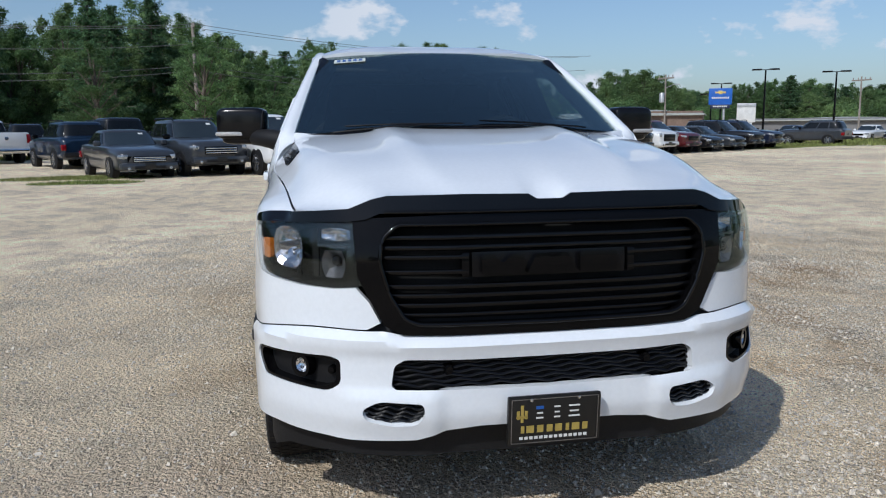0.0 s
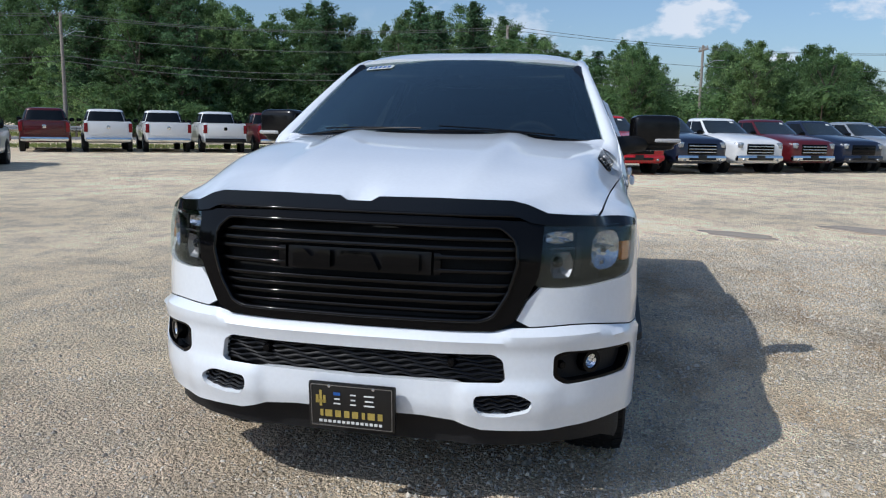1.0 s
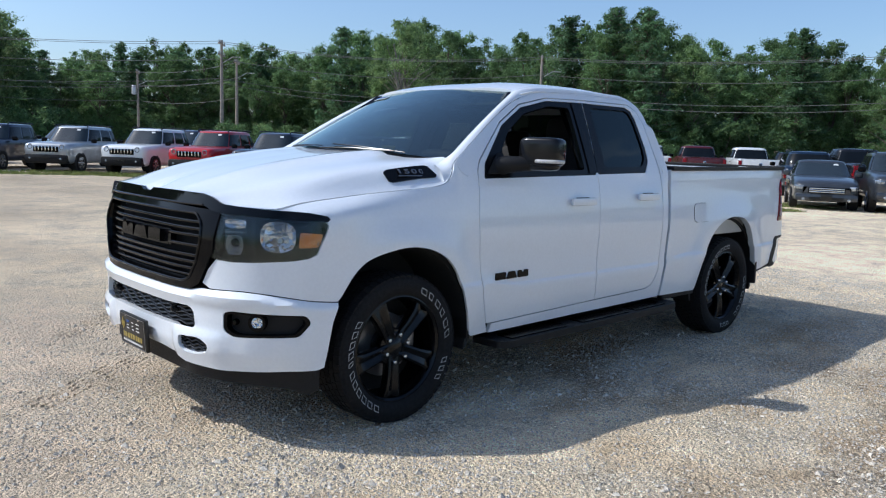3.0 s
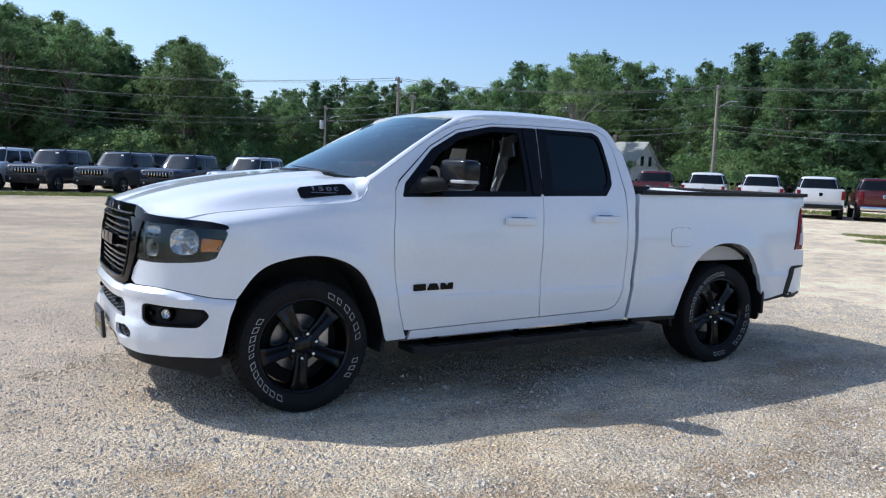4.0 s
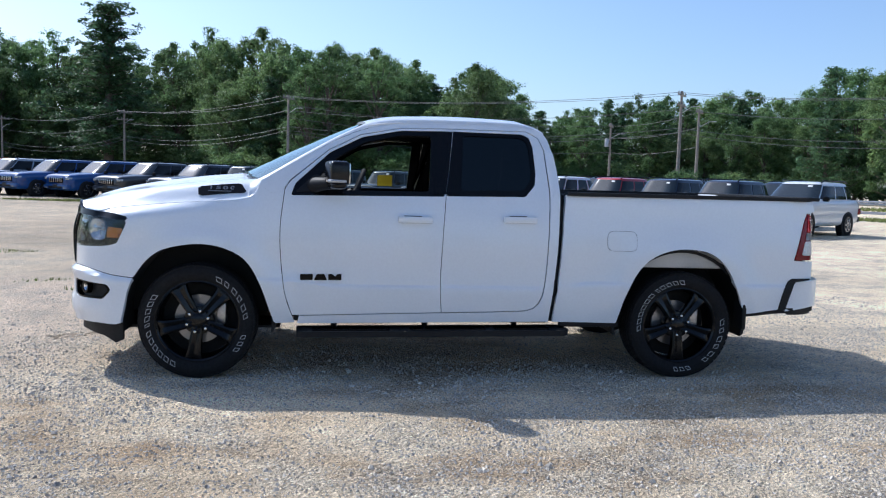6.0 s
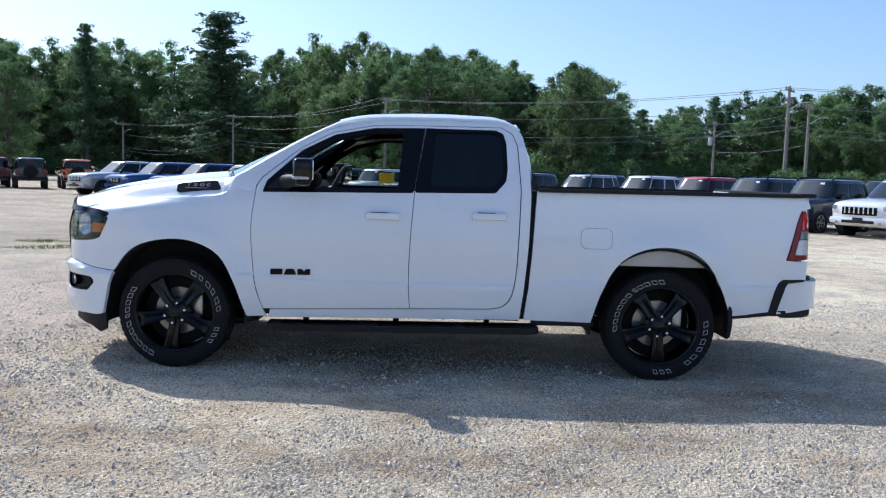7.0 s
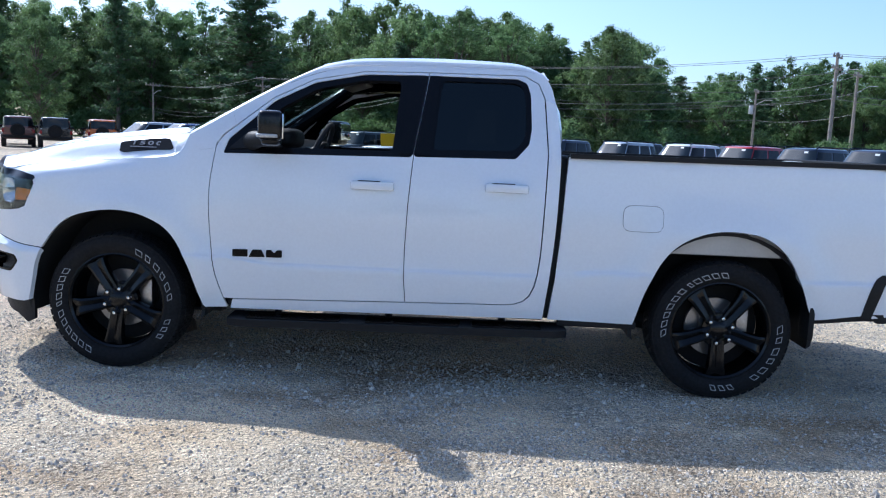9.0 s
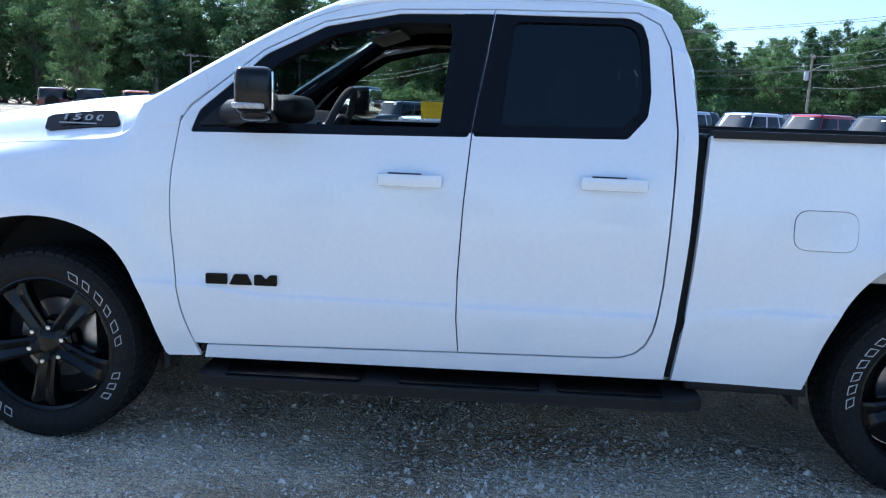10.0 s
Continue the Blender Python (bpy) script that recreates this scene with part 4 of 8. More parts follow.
for k in range(5):
    part("print_bar", sheet(band_of(0.655 + 0.044 * k, 0.682 + 0.044 * k, 0.887, 0.918), lambda a, b: tuple(Vector(windshield_at(a, b)) + Vector((-0.006, 0, 0.006))), (-1, 0, 1), step=0.1, thick=0.001), BLUE_PRINT, windshield)


def pillar_and_rail():
    """The painted skin from the door frames up to the windshield's edge and over the roof's edge."""
    line = [(0.34, 1.36), (0.37, 1.375), (0.40, 1.39)] + curved(CAB[:10], 5)
    verts, faces = [], []
    for x, z in line:
        p = Vector((x, -side_y(x, z) + 0.002, z + 0.002))
        t = min(1.0, max(0.0, (x - 0.44) / 0.72))
        q = Vector(windshield_at(-1.0, t)) + Vector((-0.006, 0, 0.010))
        q = Vector((x, q.y, q.z))
        over = Vector((x, -0.655, roof_z(max(x, 1.15), 0.655) + 0.004))
        q = q.lerp(over, blend(x, 1.10, 1.24))
        if x < 0.42:
            p, q = Vector((x, -hood_half(x) + 0.006, hood_edge(x) + 0.006)), Vector((x, -0.845, hood_z(x, 0.845) + 0.005))
        across = (q - p)
        lift = Vector((0, across.z, -across.y)).normalized()
        if lift.z < 0:
            lift = -lift
        verts += [tuple(p + across * u + lift * (0.016 * 4 * u * (1 - u))) for u in (0, 0.2, 0.4, 0.6, 0.8, 1.0)] + [tuple(q + Vector((0, 0.004, -0.03)))]
    for i in range(len(line) - 1):
        faces += [[i * 7 + k, i * 7 + k + 1, i * 7 + k + 8, i * 7 + k + 7] for k in range(6)]
    return verts, faces


both("roof_rail", pillar_and_rail(), WHITE)
both("pillar_base", sheet(rounded([(0.45, 1.35), (0.432, 1.407), (0.55, 1.481), (0.66, 1.548), (0.69, 1.48), (0.616, 1.414), (0.590, 1.375), (0.575, 1.335), (0.50, 1.32)], 0.012), lambda x, z: (x, -side_y(x, z) - 0.0025, z), (0, -1, 0), step=0.04, thick=0.004), WHITE)
cowl = part("cowl", sheet([(0.20, -0.1), (0.30, -0.62), (0.39, -0.78), (0.47, -0.76), (0.38, -0.5), (0.31, 0), (0.38, 0.5), (0.47, 0.76), (0.39, 0.78), (0.30, 0.62), (0.20, 0.1)], lambda x, y: (x, y, 1.415 + 0.02 * (x - 0.2)), (0, 0, 1), step=0.1, thick=0.02), BLACK_PLASTIC, truck)
for y0, y1 in ((0.78, 0.12), (0.02, -0.66)):
    wiper = part("wiper", tube([Vector(windshield_at(y, t)) + Vector((-0.018, 0, 0.012)) for y, t in ((y0, -0.03), ((y0 + y1) / 2, -0.01), (y1, 0.0))], 0.004, 6), BLACK_TRIM, truck)
    part("wiper_blade", tube([Vector(windshield_at(y, t)) + Vector((-0.008, 0, 0.008)) for y, t in ((y0 - 0.06, 0.030), ((y0 + y1) / 2, 0.02), (y1 - 0.06, 0.005))], 0.004, 6), BLACK_TRIM, wiper)

back_outline = [(-0.93, 0.5), (-0.96, 1.36), (-0.80, 1.66), (-0.70, 1.81), (-0.55, 1.875), (0.55, 1.875), (0.70, 1.81), (0.80, 1.66), (0.96, 1.36), (0.93, 0.5)]
back_hole = rounded([(-0.62, 1.42), (-0.56, 1.78), (0.56, 1.78), (0.62, 1.42)], 0.05)


def cab_back_at(y, z):
    return (2.585 - 0.02 * blend(abs(y), 0.6, 1.0) - 0.10 * blend(z, 1.55, 1.95), y, z)


part("cab_back", sheet(back_outline, cab_back_at, (1, 0, 0), [back_hole], 0.08, 0.03), WHITE, truck)
rear_pane = part("rear_window", sheet(back_hole, lambda y, z: (cab_back_at(y, z)[0] - 0.01, y, z), (1, 0, 0), step=0.15, thick=0.004), TINTED, truck, "dark tinted rear window")
rear_pane.visible_shadow = False

# bed: sides, floor, front wall, rail caps, tailgate
BED = [(2.632, 1.372), (4.59, 1.386), (4.625, 1.372), (4.650, 1.30), (4.578, 1.287), (4.545, 1.20), (4.462, 0.918), (4.63, 0.912), (4.622, 0.775), (4.42, 0.757), (4.375, 0.54), (4.09, 0.503)] + ARCH_R[::-1][1:] + [(2.562, 0.425), (2.588, 0.66), (2.605, 0.86), (2.617, 1.1)]
both("bed_side", sheet(BED, cab_at, (0, -1, 0), step=0.06, thick=0.05, rows=[z + 0.045 for z in CREASE]), WHITE)
fuel = rounded([(2.955, 1.115), (3.185, 1.115), (3.185, 0.965), (2.955, 0.965)], 0.055, 6)
fuel_in = rounded([(2.9567, 1.1133), (3.1833, 1.1133), (3.1833, 0.9667), (2.9567, 0.9667)], 0.053, 6)
part("fuel_door", sheet(fuel_in, lambda x, z: (x, -side_y(x, z) - 0.004, z), (0, -1, 0), step=0.06, thick=0.004), WHITE, truck)
part("fuel_door_gap", sheet(fuel, lambda x, z: (x, -side_y(x, z) - 0.0025, z), (0, -1, 0), [fuel_in], 0.06, 0.002), BLACK_TRIM, truck)
for s in (1, -1):
    part("bed_rail_cap", sheet([(2.64, 0.99), (4.58, 0.965), (4.58, 0.885), (2.64, 0.905)], lambda x, y: (x, -s * y, 1.392 + 0.006 * (x - 2.64)), (0, 0, 1), step=0.1, thick=0.028), BLACK_PLASTIC, truck, "black plastic bed rail cap")
    part("bed_inner_wall", moved(block(3.61, -s * 0.90, 1.12, 1.96, 0.03, 0.52, 0.01), Matrix()), BLACK_PLASTIC, truck)
    # added near-black tube that paints the shade in the gap between cab and bed
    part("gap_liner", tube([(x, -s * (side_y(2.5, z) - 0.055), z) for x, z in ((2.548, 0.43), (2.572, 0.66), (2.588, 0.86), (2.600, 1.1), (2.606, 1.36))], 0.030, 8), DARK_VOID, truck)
both("bed_sill", block(2.85, -0.955, 0.408, 0.46, 0.05, 0.045, 0.012), BLACK_PLASTIC)
part("bed_floor", block(3.61, 0, 0.86, 1.98, 1.86, 0.05, 0.01), BLACK_PLASTIC, truck)
part("bed_front_wall", block(2.66, 0, 1.10, 0.05, 1.86, 0.55, 0.01), BLACK_PLASTIC, truck)
tailgate = part("tailgate", sheet(rounded([(-0.90, 0.80), (0.90, 0.80), (0.925, 1.38), (-0.925, 1.38)], 0.03), lambda y, z: (4.645 - 0.03 * (y / 0.9) ** 2 + 0.02 * blend(z, 1.25, 1.38), y, z), (1, 0, 0), step=0.1, thick=0.09), WHITE, truck)
part("tailgate_handle", block(4.66, 0, 1.24, 0.03, 0.24, 0.09, 0.02), BLACK_GLOSS, tailgate)

# tail lights
TAIL = [(4.578, 1.280), (4.640, 1.282), (4.668, 1.22), (4.655, 0.925), (4.472, 0.922), (4.545, 1.19)]
for s in (1, -1):
    lamp = part("tail_light", sheet(rounded(TAIL, 0.012), lambda x, z: (x, -s * (side_y(x, z) + 0.008 - 0.10 * blend(x, 4.58, 4.72)), z), (0, -s, 0), step=0.03, thick=0.07), RED_LENS, truck, "red tail light with a clear reversing lens")
    low = [(4.556, 1.070), (4.648, 1.070), (4.644, 0.962), (4.527, 0.962)]
    part("reversing_lens", sheet(rounded(low, 0.012), lambda x, z: (x, -s * (side_y(x, z) + 0.014 - 0.10 * blend(x, 4.58, 4.72)), z), (0, -s, 0), step=0.03, thick=0.006), REVERSING, lamp, "clear reversing lens")
    top_lens = [(4.592, 1.268), (4.636, 1.270), (4.656, 1.215), (4.652, 1.145), (4.576, 1.145)]
    part("brake_lens", sheet(rounded(top_lens, 0.008), lambda x, z: (x, -s * (side_y(x, z) + 0.014 - 0.10 * blend(x, 4.58, 4.72)), z), (0, -s, 0), step=0.03, thick=0.006), BRAKE_RED, lamp, "bright red brake lens")
    mid_band = [(4.572, 1.135), (4.650, 1.135), (4.648, 1.078), (4.560, 1.078)]
    part("lens_band", sheet(mid_band, lambda x, z: (x, -s * (side_y(x, z) + 0.014 - 0.10 * blend(x, 4.58, 4.72)), z), (0, -s, 0), step=0.03, thick=0.006), NUMBER_METAL, lamp)

# rear bumper: a painted bar that wraps round the corners, with a black step pad
rear_plan_y = smooth_through([0, 0.6, 0.9, 1.05, 1.2, 1.4], [0, 0.6, 0.875, 0.955, 0.982, 0.988])
rear_plan_x = smooth_through([0, 0.6, 0.9, 1.05, 1.2, 1.4], [4.86, 4.84, 4.74, 4.62, 4.48, 4.28])


def rear_round(a, z):
    s = 1 if a >= 0 else -1
    return (rear_plan_x(abs(a)), -s * rear_plan_y(abs(a)), z)


rear_bumper = part("rear_bumper", sheet(rounded([(-1.24, 0.745), (-1.0, 0.762), (1.0, 0.762), (1.24, 0.745), (1.27, 0.52), (1.0, 0.555), (-1.0, 0.555), (-1.27, 0.52)], 0.02), rear_round, (1, 0, 0), step=0.06, thick=0.04), WHITE, truck)
part("tailgate_cap", block(4.625, 0, 1.394, 0.12, 1.86, 0.03, 0.01), BLACK_PLASTIC, tailgate)
part("tailgate_liner", block(4.535, 0, 1.12, 0.02, 1.74, 0.50, 0.005), BLACK_PLASTIC, tailgate)
part("step_pad", sheet([(4.60, -0.90), (4.82, -0.62), (4.84, 0), (4.82, 0.62), (4.60, 0.90), (4.40, 0.93), (4.40, -0.93)], lambda x, y: (x, y, 0.772), (0, 0, 1), step=0.1, thick=0.02), BLACK_PLASTIC, rear_bumper)
for s in (1, -1):
    part("bumper_end_cap", sheet([(4.35, 0.525), (4.39, 0.70), (4.42, 0.757), (4.45, 0.779), (4.61, 0.782), (4.61, 0.768), (4.49, 0.755), (4.465, 0.72), (4.41, 0.525)], lambda x, z: (x, -s * (side_y(x, z) + 0.006), z), (0, -s, 0), step=0.04, thick=0.06), BLACK_PLASTIC, rear_bumper, "black plastic bumper end cap")
    part("bumper_lower_lip", sheet([(4.075, 0.512), (4.37, 0.545), (4.70, 0.552), (4.70, 0.515), (4.55, 0.508), (4.37, 0.505), (4.085, 0.478)], lambda x, z: (x, -s * (side_y(x, z) - 0.012 - 0.35 * max(0, x - 4.5)), z), (0, -s, 0), step=0.06, thick=0.05), BLACK_PLASTIC, rear_bumper)
part("hitch", block(4.62, 0, 0.46, 0.32, 0.5, 0.10, 0.02), BLACK_PLASTIC, truck)
part("bumper_lower", sheet([(-1.22, 0.54), (1.22, 0.54), (1.18, 0.49), (-1.18, 0.49)], lambda a, z: (rear_round(a, z)[0] - 0.03, rear_round(a, z)[1] * 0.98, z), (1, 0, 0), step=0.1, thick=0.03), BLACK_PLASTIC, rear_bumper)

surface_grey = surface("primed_steel", (0.52, 0.50, 0.465), 0.6, grain=0.03)
# ---- wheels: tyre with tread and raised white marks, five-spoke black rim, hub, nuts, brake ----
TYRE = [(0.280, 0.100), (0.288, 0.113), (0.308, 0.128), (0.340, 0.137), (0.375, 0.131), (0.394, 0.118), (0.401, 0.100), (0.403, 0.05), (0.403, -0.05), (0.401, -0.100), (0.394, -0.118), (0.375, -0.131), (0.340, -0.137), (0.308, -0.128), (0.288, -0.113), (0.280, -0.100)]


def tread_blocks():
    pieces = []
    for row, (h0, h1, count, skew) in enumerate(((0.088, 0.124, 56, 0.0), (0.046, 0.080, 64, 0.5), (0.004, 0.038, 64, 0.1), (-0.038, -0.004, 64, 0.6), (-0.080, -0.046, 64, 0.3), (-0.124, -0.088, 56, 0.5))):
        for k in range(count):
            a0, w = 2 * math.pi * (k + skew) / count, 2 * math.pi / count * 0.80
            verts = []
            for r in (0.398, 0.409):
                for a, h in ((a0, h0), (a0 + w, h0), (a0 + w * 1.1, h1), (a0 + w * 0.1, h1)):
                    q = r - (0.010 if abs(h) > 0.12 else 0)
                    verts.append((q * math.cos(a), h, q * math.sin(a)))
            pieces.append((verts, [[4, 5, 6, 7], [0, 1, 5, 4], [1, 2, 6, 5], [2, 3, 7, 6], [3, 0, 4, 7]]))
    return join(*pieces)


def tyre_mark(a0, a1, r0, r1):
    """An outlined block on the sidewall, standing for one raised white letter."""
    verts, faces = [], []
    loops = []
    for inset in (0.0, 0.0040):
        b0, b1, q0, q1 = a0 + inset / 0.33, a1 - inset / 0.33, r0 + inset, r1 - inset
        lean = 0.022
        loops.append([(q0, b0 - lean), (q0, (b0 + b1) / 2 - lean), (q0, b1 - lean), (q1, b1 + lean), (q1, (b0 + b1) / 2 + lean), (q1, b0 + lean)])
    for loop in loops:
        for r, a in loop:
            h = float(np.interp(r, (0.30, 0.340, 0.375), (0.128, 0.137, 0.131))) + 0.0025
            verts.append((r * math.cos(a), -h, r * math.sin(a)))
    for k in range(6):
        faces.append([k, (k + 1) % 6, 6 + (k + 1) % 6, 6 + k])
    return verts, faces


def spoke():
    """One broad spoke from hub to rim, with a raised middle."""
    verts, faces = [], []
    for r, w, h in ((0.045, 0.042, 0.084), (0.10, 0.044, 0.092), (0.16, 0.047, 0.100), (0.22, 0.054, 0.103), (0.258, 0.064, 0.100), (0.282, 0.078, 0.094)):
        verts += [(r, -h + 0.022, -w), (r, -h + 0.002, -w * 0.86), (r, -h - 0.004, -w * 0.60), (r, -h + 0.012, 0), (r, -h - 0.004, w * 0.60), (r, -h + 0.002, w * 0.86), (r, -h + 0.022, w), (r, -h + 0.05, w * 0.9), (r, -h + 0.05, -w * 0.9)]
    for i in range(5):
        for k in range(9):
            a, b = i * 9 + k, i * 9 + (k + 1) % 9
            faces.append([a, b, b + 9, a + 9])
    faces += [list(range(9)), [45 + k for k in range(9)][::-1]]
    return verts, faces


def build_wheel(x, outside, turn, spin=0):
    """A wheel of the truck; outside is -1 on the driver's side; turn is how far it has rolled, in degrees."""
    flip_side = Matrix.Scale(-outside, 4, (0, 1, 0)) @ Matrix.Rotation(radians(-turn), 4, "Y")
    wheel = part("wheel", moved(lathe([(0.272, -0.104), (0.283, -0.116), (0.290, -0.114), (0.288, -0.102), (0.276, -0.086), (0.268, -0.04), (0.262, 0.09), (0.274, 0.10)], 64), flip_side), RIM_BLACK, truck, "gloss black five-spoke wheel")
    wheel.location = (x, outside * 0.868, AXLE - 0.002)
    tyre = part("tyre", join(lathe(TYRE, 72)), RUBBER, wheel, "black tyre with raised white marks")
    part("tread", tread_blocks(), RUBBER, tyre, sharp=20)
    start = 146
    spans = [(start + 9.2 * k, 6.4 - 2.6 * (k == 4)) for k in range(11)] + [(67 - 11.3 * k, -7.6 + 1.5 * (k % 2)) for k in range(6)] + [(-16 - 8.6 * k, -5.2) for k in range(3)]
    for a, w in spans:
        ends = sorted((radians(a), radians(a + w)))
        part("sidewall_mark", moved(tyre_mark(ends[0], ends[1], 0.318, 0.350), flip_side), LETTER_WHITE, tyre)
    for k in range(5):
        part("spoke", moved(spoke(), flip_side @ Matrix.Rotation(-2 * math.pi * k / 5 + radians(90 + spin), 4, "Y")), RIM_BLACK, wheel)
    part("hub", moved(lathe([(0.0, -0.094), (0.035, -0.094), (0.045, -0.088), (0.060, -0.080), (0.098, -0.076), (0.105, -0.05), (0.105, 0.0)], 36), flip_side), RIM_BLACK, wheel)
    for k in range(6):
        a = 2 * math.pi * k / 6 + 0.3
        part("lug_nut", moved(lathe([(0.0, -0.112), (0.009, -0.110), (0.0135, -0.102), (0.0135, -0.07)], 8), flip_side @ Matrix.Translation((0.075 * math.cos(a), 0, 0.075 * math.sin(a)))), CHROME, wheel)
    part("brake_disc", lathe([(0.05, outside * -0.012), (0.175, outside * -0.012), (0.175, outside * -0.035), (0.05, outside * -0.035)], 40), NUMBER_METAL, wheel)
    part("caliper", moved(block(0.150, 0, 0.05, 0.07, 0.10, 0.17, 0.02), Matrix.Translation((0, outside * -0.02, 0))), STEEL, wheel)
    # added near-black disc: the shade behind the spokes is in its colour
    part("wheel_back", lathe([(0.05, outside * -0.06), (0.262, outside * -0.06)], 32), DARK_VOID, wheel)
    return wheel


for outside in (-1, 1):
    build_wheel(0.0, outside, 0, 6)
    build_wheel(WHEELBASE, outside, -58, 14)

# ---- wheel wells and what is under the truck ----
for x0, arch in ((0.0, ARCH_F), (WHEELBASE, ARCH_R)):
    for s in (1, -1):
        verts, faces = [], []
        pts = [(0.515 * math.cos(a), 0.515 * math.sin(a)) for a in np.linspace(radians(-12), radians(192), 26)]
        for cx, cz in pts:
            px, pz = x0 + cx * 1.0, 0.43 + cz * 1.03
            verts += [(px, -s * 0.60, pz), (px, -s * 0.965, pz), (px * 1.0 + (px - x0) * 0.05, -s * 0.965, pz + 0.02), (px + (px - x0) * 0.05, -s * 0.60, pz + 0.02)]
        for i in range(25):
            for k in range(4):
                a, b = i * 4 + k, i * 4 + (k + 1) % 4
                faces.append([a, b, b + 4, a + 4])
        part("wheel_well", (verts, faces), LINER if x0 == 0 else BLACK_PLASTIC, truck)
        part("well_wall", block(x0, -s * 0.585, 0.70, 1.04, 0.03, 0.56), LINER, truck)
        if x0:
            part("inner_panel", block(x0 - 0.03, -s * 0.87, 0.905, 0.74, 0.16, 0.13, 0.02), surface_grey, truck)
both("mud_guard", block(0.525, -0.915, 0.50, 0.03, 0.13, 0.24, 0.012), BLACK_PLASTIC)
both("rear_mud_guard", block(4.07, -0.95, 0.49, 0.035, 0.14, 0.22, 0.012), BLACK_PLASTIC)
part("engine_bay", block(-0.22, 0, 0.78, 1.10, 1.14, 0.72, 0.05), DARK_VOID, truck)
part("floor_pan", block(1.58, 0, 0.46, 2.0, 1.84, 0.05, 0.01), DARK_VOID, truck)
both("inner_sill", block(1.60, -0.93, 0.455, 1.88, 0.07, 0.09, 0.02), BLACK_PLASTIC)
both("frame_rail", tube([(-0.7, -0.42, 0.46), (-0.3, -0.42, 0.48), (0.5, -0.42, 0.40), (2.8, -0.42, 0.42), (3.3, -0.42, 0.60), (4.0, -0.42, 0.60), (4.6, -0.42, 0.50)], 0.06, 6), RUSTY)
part("rear_axle", join(tube([(WHEELBASE, -0.74, AXLE), (WHEELBASE, 0.74, AXLE)], 0.045, 10), lathe([(0.0, -0.15), (0.11, -0.10), (0.15, 0.0), (0.11, 0.10), (0.0, 0.15)], 20, "y")), RUSTY, truck).location = (0, 0, 0)
part("differential", moved(lathe([(0.0, -0.15), (0.11, -0.10), (0.15, 0.0), (0.11, 0.10), (0.0, 0.15)], 20, "y"), Matrix.Translation((WHEELBASE, 0, AXLE))), RUSTY, truck)
part("drive_shaft", tube([(1.6, 0, 0.40), (3.45, 0, 0.41)], 0.04, 10), RUSTY, truck)
part("exhaust_pipe", tube([(0.8, 0.28, 0.36), (2.3, 0.28, 0.36), (2.9, 0.30, 0.38), (3.2, 0.35, 0.62), (3.9, 0.45, 0.62), (4.35, 0.66, 0.48), (4.60, 0.72, 0.46)], 0.035, 10), RUSTY, truck)
part("muffler", moved(lathe([(0.0, -0.3), (0.10, -0.28), (0.11, 0.0), (0.10, 0.28), (0.0, 0.3)], 20, "x"), Matrix.Translation((2.1, 0.25, 0.38))), RUSTY, truck)
part("bed_underside", block(3.62, 0, 0.66, 1.95, 1.16, 0.30, 0.02), DARK_VOID, truck)
part("spare_tyre", moved(lathe([(0.25, -0.08), (0.36, -0.09), (0.38, 0.0), (0.36, 0.09), (0.25, 0.08)], 32, "z", True), Matrix.Translation((4.25, 0, 0.52))), RUBBER, truck)
for s in (1, -1):
    board = part("running_board", sheet(rounded([(0.68, 0.86), (2.66, 0.86), (2.67, 1.06), (2.60, 1.105), (0.76, 1.105), (0.69, 1.07)], 0.02), lambda x, y: (x, -s * y, 0.358 + 0.012 * (x - 0.68)), (0, 0, 1), step=0.12, thick=0.042), BLACK_PLASTIC, truck, "black running board with tread pads")
    for x0, x1 in ((0.80, 1.35), (1.50, 2.05), (2.12, 2.52)):
        part("tread_pad", sheet(rounded([(x0, 0.95), (x1, 0.95), (x1, 1.075), (x0, 1.075)], 0.02), lambda x, y: (x, -s * y, 0.366 + 0.012 * (x - 0.68)), (0, 0, 1), step=0.12, thick=0.01), BLACK_TRIM, board)
    for x0 in (0.95, 1.62, 2.30):
        part("bracket", tube([(x0, -s * 0.98, 0.335), (x0, -s * 0.88, 0.365), (x0, -s * 0.80, 0.45)], 0.022, 6), BLACK_PLASTIC, board)

